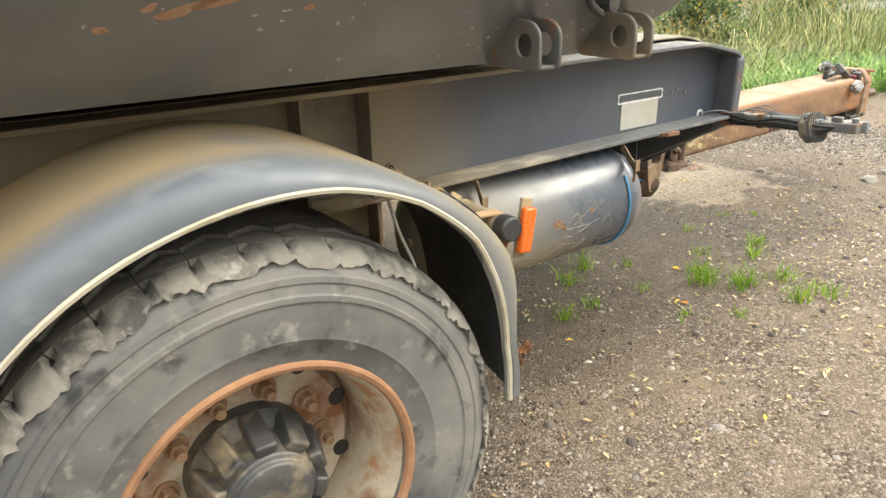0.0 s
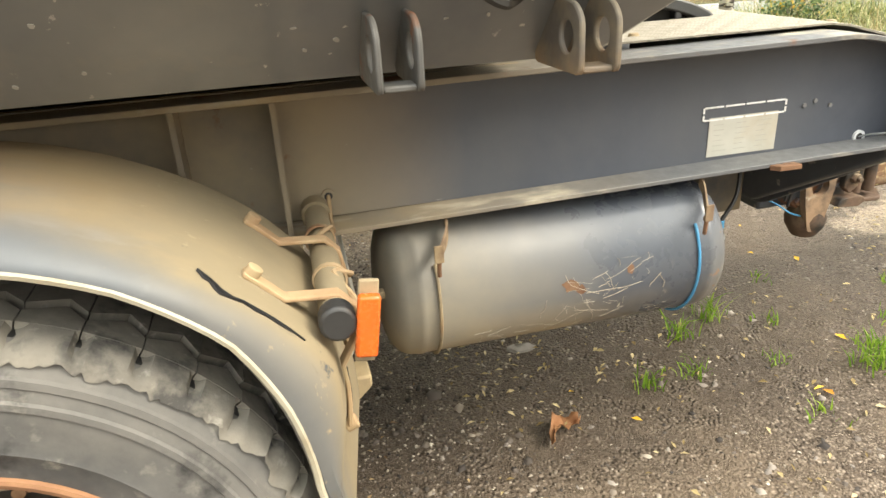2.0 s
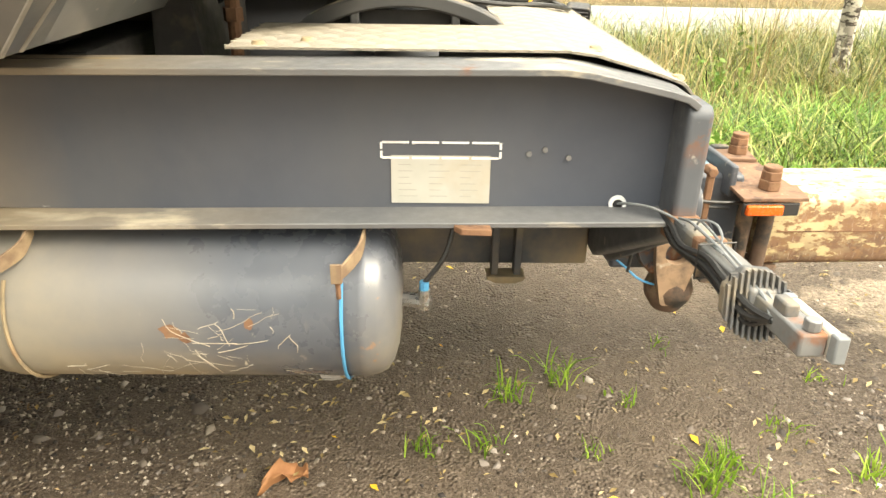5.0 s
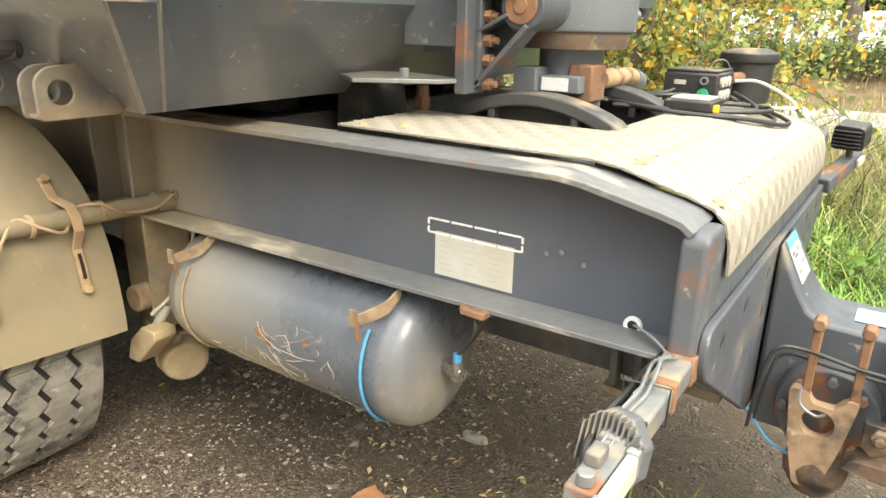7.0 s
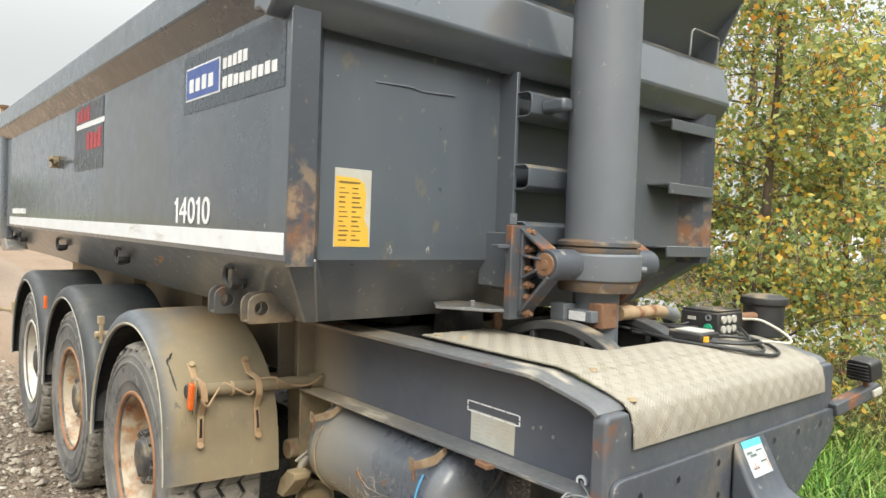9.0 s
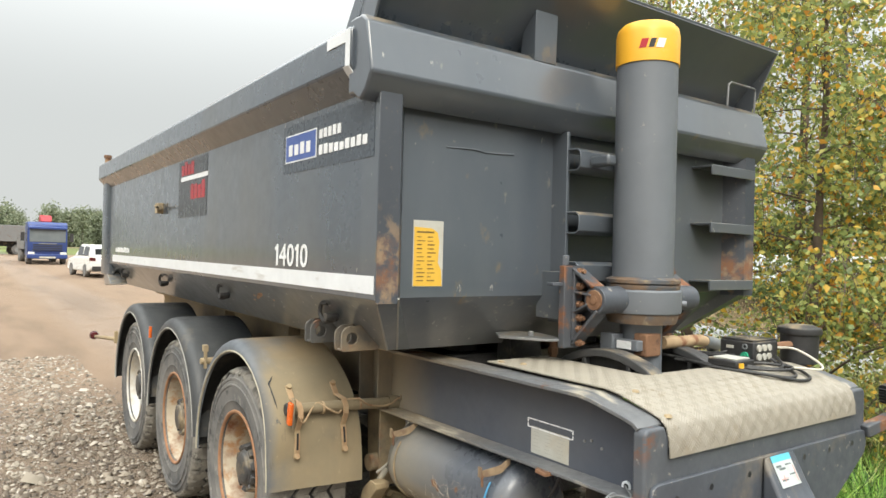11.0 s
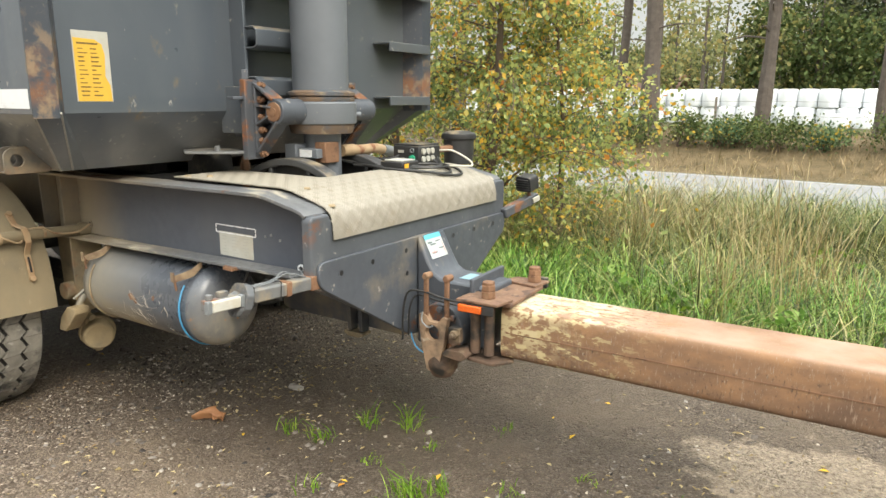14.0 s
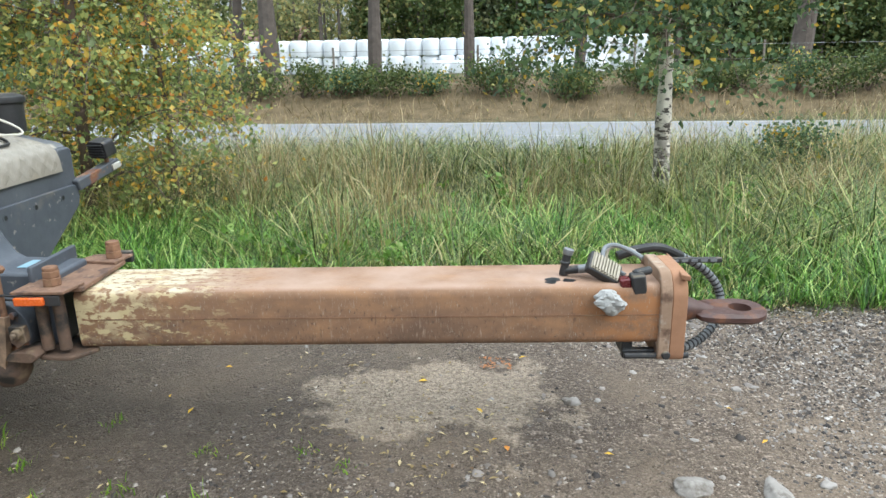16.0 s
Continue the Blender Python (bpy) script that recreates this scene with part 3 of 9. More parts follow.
def ground_material():
    m = bpy.data.materials.new("gravel_and_turf")
    m.use_nodes = True
    nt = m.node_tree
    b = nt.nodes["Principled BSDF"]
    geo = nt.nodes.new("ShaderNodeNewGeometry")
    vec = geo.outputs["Position"]
    heights = []
    col = None
    for sc, a, c, cut in ((80.0, (0.078, 0.057, 0.042), (0.54, 0.44, 0.35), 0.0), (170.0, (0.074, 0.054, 0.040), (0.50, 0.405, 0.32), 0.45)):
        vo = node(nt, "ShaderNodeTexVoronoi", Scale=sc, Randomness=1.0)
        nt.links.new(vec, vo.inputs["Vector"])
        sp = nt.nodes.new("ShaderNodeSeparateColor")
        nt.links.new(vo.outputs["Color"], sp.inputs[0])
        tone = math_node(nt, "POWER", sp.outputs[0], 2.3)
        one = mix_colour(nt, tone, a, c)
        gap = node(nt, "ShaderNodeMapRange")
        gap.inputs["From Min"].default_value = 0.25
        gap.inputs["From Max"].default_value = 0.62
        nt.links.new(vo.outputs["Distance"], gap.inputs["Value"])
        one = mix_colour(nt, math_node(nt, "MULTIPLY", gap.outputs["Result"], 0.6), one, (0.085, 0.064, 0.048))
        heights.append(math_node(nt, "MULTIPLY", math_node(nt, "SUBTRACT", 0.6, vo.outputs["Distance"]), math_node(nt, "ADD", sp.outputs[1], 0.3)))
        if col is None:
            col = one
        else:
            pick, _ = noise_mask(nt, vec, 9.0, 0.42, 0.58, 5.0)
            col = mix_colour(nt, pick, col, one)
            ff = math_node(nt, "ADD", math_node(nt, "MULTIPLY", heights[0], math_node(nt, "SUBTRACT", 1.0, pick)), math_node(nt, "MULTIPLY", math_node(nt, "MULTIPLY", heights[1], 0.5), pick))
    soil, _ = noise_mask(nt, vec, 2.2, 0.48, 0.72, 6.0)
    col = mix_colour(nt, math_node(nt, "MULTIPLY", soil, 0.5), col, (0.15, 0.115, 0.084))
    mid, _ = noise_mask(nt, vec, 1.1, 0.42, 0.66, 5.0)
    col = mix_colour(nt, math_node(nt, "MULTIPLY", mid, 0.4), col, (0.31, 0.235, 0.165))
    # damp soil beside and under the trailer, with some of its shade painted in
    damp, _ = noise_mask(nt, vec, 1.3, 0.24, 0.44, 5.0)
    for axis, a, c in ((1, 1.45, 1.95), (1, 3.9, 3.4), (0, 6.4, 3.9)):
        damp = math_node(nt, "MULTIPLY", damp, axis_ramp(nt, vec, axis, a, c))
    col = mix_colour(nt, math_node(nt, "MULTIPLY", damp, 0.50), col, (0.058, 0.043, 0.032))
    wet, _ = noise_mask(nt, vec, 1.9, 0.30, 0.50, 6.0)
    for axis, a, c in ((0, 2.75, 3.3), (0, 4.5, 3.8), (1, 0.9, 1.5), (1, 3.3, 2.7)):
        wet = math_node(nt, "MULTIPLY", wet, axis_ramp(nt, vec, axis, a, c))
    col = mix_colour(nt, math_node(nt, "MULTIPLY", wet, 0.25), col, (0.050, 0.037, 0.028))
    # mud tone, darkened further to stand in for shade under the trailer
    mud_shade, _ = noise_mask(nt, vec, 1.6, 0.28, 0.48, 6.0)
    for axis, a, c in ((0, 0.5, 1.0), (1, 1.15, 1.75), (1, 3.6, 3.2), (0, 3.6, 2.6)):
        mud_shade = math_node(nt, "MULTIPLY", mud_shade, axis_ramp(nt, vec, axis, a, c))
    col = mix_colour(nt, math_node(nt, "MULTIPLY", mud_shade, 0.42), col, (0.048, 0.035, 0.026))
    # the dry sandy patch beside the drawbar
    d = nt.nodes.new("ShaderNodeVectorMath")
    d.operation = "DISTANCE"
    mp = node(nt, "ShaderNodeMapping")
    mp.inputs["Scale"].default_value = (0.8, 1.25, 0.0)
    nt.links.new(vec, mp.inputs["Vector"])
    nt.links.new(mp.outputs["Vector"], d.inputs[0])
    d.inputs[1].default_value = (4.42 * 0.8, 2.82 * 1.25, 0)
    _, pn = noise_mask(nt, vec, 2.6, 0, 1, 6.0)
    _, pf = noise_mask(nt, vec, 11.0, 0, 1, 6.0)
    edge = math_node(nt, "ADD", d.outputs["Value"], math_node(nt, "ADD", math_node(nt, "MULTIPLY", pn, 1.5), math_node(nt, "MULTIPLY", pf, 0.4)))
    pr = node(nt, "ShaderNodeMapRange")
    pr.inputs["From Min"].default_value = 1.47
    pr.inputs["From Max"].default_value = 1.36
    nt.links.new(edge, pr.inputs["Value"])
    pale, _ = noise_mask(nt, vec, 60.0, 0.25, 0.75, 4.0)
    col = mix_colour(nt, math_node(nt, "MULTIPLY", pr.outputs["Result"], pale), col, (0.43, 0.345, 0.255))
    # tyre tracks and brown sand on the far lot
    lot, _ = noise_mask(nt, vec, 0.35, 0.35, 0.65, 6.0, (0.35, 1, 1))
    lot = math_node(nt, "MAXIMUM", math_node(nt, "MULTIPLY", lot, axis_ramp(nt, vec, 0, -1.0, -6.0)), math_node(nt, "MULTIPLY", axis_ramp(nt, vec, 0, -1.5, -9.0), 0.8))
    col = mix_colour(nt, lot, col, (0.27, 0.19, 0.13))
    track, _ = noise_mask(nt, vec, 0.5, 0.50, 0.62, 7.0, (0.25, 1.3, 1))
    col = mix_colour(nt, math_node(nt, "MULTIPLY", math_node(nt, "MULTIPLY", track, axis_ramp(nt, vec, 0, -4.0, -9.0)), 0.55), col, (0.15, 0.105, 0.072))
    # turf past the edge of the lot
    _, tn = noise_mask(nt, vec, 1.4, 0, 1, 6.0)
    behind = math_node(nt, "MULTIPLY", axis_ramp(nt, vec, 0, -6.0, -30.0), 22.0)
    s = nt.nodes.new("ShaderNodeSeparateXYZ")
    nt.links.new(vec, s.inputs[0])
    yy = math_node(nt, "SUBTRACT", s.outputs[1], math_node(nt, "MULTIPLY", math_node(nt, "SUBTRACT", s.outputs[0], 4.5), 0.0))
    yy = math_node(nt, "SUBTRACT", math_node(nt, "ADD", yy, math_node(nt, "MULTIPLY", tn, 0.9)), behind)
    tr = node(nt, "ShaderNodeMapRange")
    tr.inputs["From Min"].default_value = 4.42
    tr.inputs["From Max"].default_value = 4.62
    nt.links.new(yy, tr.inputs["Value"])
    turf_mask = tr.outputs["Result"]
    turf_n, _ = noise_mask(nt, vec, 6.0, 0.3, 0.7, 6.0)
    turf = mix_colour(nt, turf_n, (0.045, 0.055, 0.018), (0.11, 0.095, 0.045))
    far_n, _ = noise_mask(nt, vec, 0.05, 0.4, 0.6, 4.0)
    turf = mix_colour(nt, math_node(nt, "MULTIPLY", far_n, axis_ramp(nt, vec, 0, -30, -80)), turf, (0.16, 0.20, 0.06))
    field = axis_ramp(nt, vec, 0, -78.0, -80.0)
    mask = math_node(nt, "MAXIMUM", turf_mask, field)
    bank_n, _ = noise_mask(nt, vec, 2.5, 0.3, 0.7, 6.0)
    bank = mix_colour(nt, bank_n, (0.22, 0.16, 0.09), (0.09, 0.07, 0.035))
    turf = mix_colour(nt, math_node(nt, "MULTIPLY", axis_ramp(nt, vec, 1, 20.3, 21.2), axis_ramp(nt, vec, 1, 30.0, 26.0)), turf, bank)
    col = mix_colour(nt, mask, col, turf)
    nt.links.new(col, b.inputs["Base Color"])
    b.inputs["Specular IOR Level"].default_value = 0.3
    rg = node(nt, "ShaderNodeMapRange")
    rg.inputs["To Min"].default_value = 0.95
    rg.inputs["To Max"].default_value = 0.55
    nt.links.new(damp, rg.inputs["Value"])
    nt.links.new(rg.outputs["Result"], b.inputs["Roughness"])
    bp = node(nt, "ShaderNodeBump", Strength=1.0, Distance=0.02)
    nt.links.new(ff, bp.inputs["Height"])
    nt.links.new(bp.outputs["Normal"], b.inputs["Normal"])
    return m


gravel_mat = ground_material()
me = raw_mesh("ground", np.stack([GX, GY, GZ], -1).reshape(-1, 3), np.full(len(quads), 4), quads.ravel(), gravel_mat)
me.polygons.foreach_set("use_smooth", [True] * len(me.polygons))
tagged(new("ground", me), "brown gravel lot with damp and shaded-in patches, running into rough turf", "ground", kind="structure")

# the road beyond the grass
worn_line = surface("worn_line", (0.30, 0.30, 0.29), (0.40, 0.40, 0.38), 3.0, 0.7)
asphalt = surface("asphalt", (0.19, 0.193, 0.20), (0.24, 0.243, 0.25), 1.5, 0.75, bump=0.3, bscale=90)
bm = bmesh.new()
ROAD = Matrix.Translation((4.5, 0, 0)) @ Matrix.Rotation(math.atan(-0.045), 4, "Z")
box(bm, (-160, 13.9, -0.9), (160, 20.4, -0.525), ROAD)
road = tagged(part("road", bm, asphalt), "grey asphalt country road beyond the grass", "road", kind="structure")
bm = bmesh.new()
box(bm, (-160, 20.02, -0.525), (160, 20.14, -0.521), ROAD)
tagged(part("edge_line", bm, worn_line, road), "white painted edge line")
bm = bmesh.new()
for i in range(-26, 27):
    box(bm, (i * 6.0, 17.1, -0.525), (i * 6.0 + 2.6, 17.22, -0.521), ROAD)
tagged(part("centre_line", bm, worn_line, road), "white dashed centre line")


# ---- scattered stuff: one mesh each ----
def blades(name, pts, height, width, lean, mat, seed, bend=0.5):
    """Grass blades: each a bent ribbon of two quads and a tip."""
    r = np.random.RandomState(seed)
    n = len(pts)
    h = height * r.uniform(0.5, 1.2, n) * np.clip(0.95 + 2.6 * waves(pts[:, 0], pts[:, 1], seed + 70, 18, 1.5, 9.0), 0.35, 1.7)
    a = r.uniform(0, 2 * np.pi, n)
    face = r.uniform(0, 2 * np.pi, n)
    d = np.stack([np.cos(a), np.sin(a), np.zeros(n)], -1) * (lean * r.uniform(0.1, 1.3, n) * h)[:, None]
    w = np.stack([np.cos(face), np.sin(face), np.zeros(n)], -1) * (width * r.uniform(0.6, 1.4, n))[:, None] * 0.5
    up = np.zeros((n, 3))
    up[:, 2] = h
    p0 = pts
    p1 = pts + up * 0.45 + d * 0.22
    p2 = pts + up * (0.82 - 0.1 * bend) + d * 0.62
    p3 = pts + up * (1.0 - 0.35 * bend * r.uniform(0, 1, n))[:, None] + d
    co = np.stack([p0 - w, p0 + w, p1 - w * 0.85, p1 + w * 0.85, p2 - w * 0.55, p2 + w * 0.55, p3], 1).reshape(-1, 3)
    base = (np.arange(n) * 7)[:, None]
    loops = (base + np.array([0, 1, 3, 2, 2, 3, 5, 4, 4, 5, 6])).ravel()
    me = raw_mesh(name, co, np.tile([4, 4, 3], n), loops, mat)
    return new(name, me)


def scatter(n, x0, x1, y0, y1, seed, keep=None):
    r = np.random.RandomState(seed)
    x, y = r.uniform(x0, x1, n), r.uniform(y0, y1, n)
    if keep is not None:
        k = keep(x, y, r)
        x, y = x[k], y[k]
    return np.stack([x, y, ground_z(x, y)], -1)


def clumpy(seed, lo, hi, cut):
    return lambda x, y, r: waves(x, y, seed, 16, lo, hi) * 3 + r.uniform(-0.25, 0.25, len(x)) > cut


def turf_edge(x, y):
    return y > 4.02 + 0.22 * waves(x, y * 0, 31, 10, 1.0, 9.0) * 4


green_grass = island_material("green_grass", [(0, (0.012, 0.035, 0.005)), (0.35, (0.07, 0.18, 0.025)), (0.75, (0.21, 0.40, 0.055)), (1, (0.56, 0.64, 0.22))], 0.38, 0.25, 0.6)
mixed_grass = island_material("mixed_grass", [(0, (0.010, 0.020, 0.005)), (0.32, (0.050, 0.100, 0.018)), (0.6, (0.155, 0.235, 0.048)), (0.85, (0.36, 0.36, 0.11)), (1, (0.70, 0.60, 0.32))], 0.45, 0.25, 0.45, ((0.21, 0.16, 0.06), 0.9, 0.36))
straw_grass = island_material("straw_grass", [(0, (0.22, 0.155, 0.065)), (0.6, (0.42, 0.33, 0.16)), (1, (0.66, 0.55, 0.33))], 0.6, 0.3)

def tufted(name, n, x0, x1, y0, y1, per, height, width, mat, seed, keep, label, spread=0.07, lean=0.9, bend=0.9):
    """Tussocks: blades that fan out from many centres, all in one mesh."""
    c = scatter(n, x0, x1, y0, y1, seed, keep)
    r = np.random.RandomState(seed + 5)
    k = len(c)
    size = np.clip(np.exp(r.normal(0, 0.48, k)) * (0.95 + 2.2 * waves(c[:, 0], c[:, 1], seed + 9, 16, 0.8, 5.0)), 0.35, 2.0)
    idx_ = np.repeat(np.arange(k), per)
    m = len(idx_)
    a = r.uniform(0, 2 * np.pi, m)
    rad = np.abs(r.normal(0, spread, m)) * size[idx_]
    p = c[idx_].copy()
    p[:, 0] += rad * np.cos(a)
    p[:, 1] += rad * np.sin(a)
    h = height * size[idx_] * r.uniform(0.45, 1.15, m)
    out = np.stack([np.cos(a), np.sin(a), np.zeros(m)], -1) * (lean * h * r.uniform(0.15, 1.1, m))[:, None]
    w = np.stack([-np.sin(a), np.cos(a), np.zeros(m)], -1)
    tw = r.uniform(-0.8, 0.8, m)[:, None]
    w = (w + np.stack([np.cos(a), np.sin(a), np.zeros(m)], -1) * tw) * (width * 0.5 * r.uniform(0.6, 1.4, m))[:, None]
    up = np.zeros((m, 3))
    up[:, 2] = h
    p3_up = (1.0 - 0.55 * bend * r.uniform(0, 1, m))[:, None]
    co = np.stack([p - w, p + w, p + up * 0.5 + out * 0.2 - w * 0.85, p + up * 0.5 + out * 0.2 + w * 0.85, p + up * 0.85 + out * 0.6 - w * 0.55, p + up * 0.85 + out * 0.6 + w * 0.55, p + up * p3_up + out], 1).reshape(-1, 3)
    loops = ((np.arange(m) * 7)[:, None] + np.array([0, 1, 3, 2, 2, 3, 5, 4, 4, 5, 6])).ravel()
    tagged(new(name, raw_mesh(name, co, np.tile([4, 4, 3], m), loops, mat)), label, "grass", kind="stuff")


on_turf = lambda x, y, r: turf_edge(x, y)
tufted("green_grass", 3600, -1, 13, 3.7, 6.2, 22, 0.22, 0.0074, green_grass, 41, lambda x, y, r: turf_edge(x, y) & (r.uniform(0, 1, len(x)) < 1.3 - (y - 4) * 0.36), "lush green grass along the edge of the lot", 0.075, 1.8, 1.5)
tufted("rough_grass", 4300, -6, 15, 4.6, 13.4, 16, 0.36, 0.0088, mixed_grass, 42, on_turf, "rough green and straw grass on the slope", 0.10, 2.1, 1.7)
tufted("tall_grass", 1500, 10.5, 27, 5.0, 13.4, 22, 0.58, 0.009, mixed_grass, 47, on_turf, "tall olive and brown grass beyond the drawbar", 0.14, 0.8, 1.0)
tufted("dry_grass", 2100, -7, 16, 4.6, 13.4, 20, 0.58, 0.0052, straw_grass, 43, lambda x, y, r: turf_edge(x, y) & (waves(x, y, 9, 16, 0.8, 5.0) * 3 + r.uniform(-0.1, 0.1, len(x)) > 0.42), "tall dry straw-coloured grass stalks", 0.12, 1.15, 1.3)
tufted("brown_stalks", 30, 4.9, 7.2, 5.9, 8.8, 12, 0.66, 0.0045, straw_grass, 48, on_turf, "stands of dry brown stalks near the birch", 0.12, 0.6, 0.7)
tufted("pale_stalks", 26, 3.1, 4.4, 5.2, 6.5, 16, 0.62, 0.006, straw_grass, 49, on_turf, "pale dry stalks standing in the green grass", 0.09, 0.55, 0.6)
tufted("low_turf", 3600, -4, 14, 3.75, 11.0, 14, 0.13, 0.007, mixed_grass, 45, on_turf, "short matted turf between the tussocks", 0.12, 1.3)
bank_mat = island_material("bank_dry", [(0, (0.10, 0.09, 0.04)), (0.35, (0.22, 0.165, 0.085)), (0.75, (0.36, 0.27, 0.15)), (1, (0.50, 0.39, 0.24))], 0.7, 0.25)
pts = scatter(30000, -45, 50, 13.0, 28, 44, lambda x, y, r: (y - -0.045 * (x - 4.5) > 21.0) | (y - -0.045 * (x - 4.5) < 13.7))
tagged(blades("bank_grass", pts, 0.34, 0.026, 1.1, bank_mat, 4, 0.9), "dry brown grass on the bank across the road", "grass", kind="stuff")


def stones(name, n, x0, x1, y0, y1, size, mat, seed, keep=None, sides=5):
    """Loose stones: uneven low frusta, each turned and squashed by chance."""
    r = np.random.RandomState(seed)
    p = scatter(n, x0, x1, y0, y1, seed + 1, keep)
    n = len(p)
    s = size * np.exp(r.normal(0, 0.45, n))
    ring = np.array([[math.cos(a), math.sin(a), -0.1] for a in (2 * math.pi * i / sides for i in range(sides))])
    top = ring * 0.58 + np.array([0, 0, 0.6])
    unit = np.concatenate([ring, top])
    co = unit[None] * r.uniform(0.62, 1.3, (n, 2 * sides, 1)) * s[:, None, None] * np.stack([np.ones(n), r.uniform(0.55, 1, n), r.uniform(0.5, 1.0, n)], -1)[:, None]
    tilt = r.normal(0, 0.3, (n, 1))
    co[..., 2] += co[..., 0] * tilt
    a = r.uniform(0, 6.28, n)
    ca, sa = np.cos(a)[:, None], np.sin(a)[:, None]
    co = np.stack([co[..., 0] * ca - co[..., 1] * sa, co[..., 0] * sa + co[..., 1] * ca, co[..., 2]], -1) + (p - np.array([0, 0, 0.002]))[:, None]
    f = []
    for i in range(sides):
        j = (i + 1) % sides
        f += [i, j, sides + j, sides + i]
    f += [sides + i for i in range(sides)]
    loops = (np.arange(n) * 2 * sides)[:, None] + np.array(f)
    return new(name, raw_mesh(name, co.reshape(-1, 3), np.tile([4] * sides + [sides], n), loops.ravel(), mat))


stone_mat = island_material("stone_mix", [(0, (0.045, 0.038, 0.034)), (0.45, (0.13, 0.108, 0.092)), (0.85, (0.24, 0.212, 0.19)), (0.985, (0.29, 0.255, 0.222)), (1, (0.38, 0.345, 0.30))], 0.85)
chip_mat = island_material("chip_mix", [(0, (0.035, 0.030, 0.028)), (0.40, (0.10, 0.084, 0.071)), (0.70, (0.25, 0.21, 0.17)), (0.93, (0.38, 0.33, 0.27)), (1, (0.52, 0.47, 0.40))], 0.85)
pale_mat = island_material("pale_mix", [(0, (0.10, 0.08, 0.062)), (0.45, (0.23, 0.195, 0.155)), (0.85, (0.33, 0.29, 0.235)), (1, (0.47, 0.43, 0.37))], 0.85)
sharp_mat = island_material("sharp_mix", [(0, (0.022, 0.019, 0.018)), (0.42, (0.075, 0.064, 0.056)), (0.72, (0.22, 0.198, 0.178)), (0.95, (0.36, 0.335, 0.305)), (1, (0.48, 0.45, 0.41))], 0.8)
on_lot = lambda x, y, r: (y < 4.1)
tagged(stones("fine_gravel", 58000, 0.6, 7.2, 1.0, 4.2, 0.0048, chip_mat, 51, on_lot, 4), "fine dark gravel chips pressed into soil", "gravel", kind="stuff")
tagged(stones("lot_gravel", 36000, 3.0, 7.4, 1.0, 4.2, 0.0058, sharp_mat, 57, lambda x, y, r: (y < 4.1) & (waves(x, y, 77, 14, 0.8, 5.0) * 2 + (x - 4.0) * 0.45 + r.uniform(-0.5, 0.5, len(x)) > 0)), "sharp dark gravel beside the drawbar", "gravel", kind="stuff")
tagged(stones("gravel", 6500, -5, 8.5, -0.4, 4.2, 0.011, stone_mat, 53, on_lot), "loose brown and grey gravel", "gravel", kind="stuff")
tagged(stones("crushed_rock", 12500, -8, 0.35, -2.0, 1.25, 0.0165, pale_mat, 55, lambda x, y, r: r.uniform(0, 1, len(x)) < np.clip(1.3 - np.abs(y - 0.2) * 0.55, 0, 1)), "pale crushed rock beside the wheels", "gravel", kind="stuff")


def flat_leaves(name, n, x0, x1, y0, y1, size, mat, seed, keep=None):
    r = np.random.RandomState(seed)
    p = scatter(n, x0, x1, y0, y1, seed + 1, keep)
    n = len(p)
    a = r.uniform(0, 6.28, n)
    s = size * r.uniform(0.5, 1.5, n)
    u = np.stack([np.cos(a), np.sin(a), r.uniform(-0.3, 0.3, n)], -1) * s[:, None]
    v = np.stack([-np.sin(a), np.cos(a), r.uniform(-0.3, 0.3, n)], -1) * (s * r.uniform(0.25, 0.6, n))[:, None]
    c = p + np.array([0, 0, 0.012])
    up = np.array([0, 0, 1]) * (s * 0.25)[:, None]
    co = np.stack([c - u, c - v * 0.9 - u * 0.1 + up, c + u, c + v * 0.9 - u * 0.1 + up], 1).reshape(-1, 3)
    loops = (np.arange(n) * 4)[:, None] + np.array([0, 1, 2, 0, 2, 3])
    return new(name, raw_mesh(name, co, np.tile([3, 3], n), loops.ravel(), mat))


litter_mat = island_material("litter", [(0, (0.14, 0.085, 0.045)), (0.5, (0.28, 0.19, 0.10)), (0.9, (0.40, 0.30, 0.17)), (1, (0.55, 0.34, 0.05))], 0.8)
tagged(flat_leaves("leaf_litter", 1700, 0.6, 5.0, 1.2, 4.0, 0.012, litter_mat, 61, clumpy(12, 0.8, 5.0, 0.0)), "small dry leaves and straw on the soil", "leaf litter", kind="stuff")
yellow_leaf_mat = island_material("yellow_leaf", [(0, (0.55, 0.33, 0.03)), (0.6, (0.66, 0.42, 0.05)), (1, (0.5, 0.2, 0.04))], 0.6)
tagged(flat_leaves("straw_litter", 2600, 1.4, 4.8, 0.9, 3.3, 0.013, straw_grass, 67, clumpy(14, 1.5, 7.0, 0.06)), "pale dry grass litter on the damp soil", "leaf litter", kind="stuff")
tagged(flat_leaves("edge_litter", 1400, 2.6, 9.0, 3.7, 4.35, 0.016, litter_mat, 65, lambda x, y, r: np.abs(y - 4.02) < 0.16 + 0.12 * r.normal(0, 1, len(x))), "brown leaf litter along the edge of the gravel", "leaf litter", kind="stuff")
tagged(flat_leaves("needle_litter", 46, 4.62, 4.78, 3.12, 3.26, 0.011, island_material("needle_orange", [(0, (0.30, 0.12, 0.05)), (1, (0.45, 0.20, 0.08))], 0.7), 69), "small heap of orange pine needles", "needle litter", kind="stuff")
tagged(flat_leaves("fallen_birch_leaves", 54, 0.2, 8.0, 0.9, 4.3, 0.018, yellow_leaf_mat, 63), "fallen yellow birch leaves", "fallen leaves", kind="stuff")

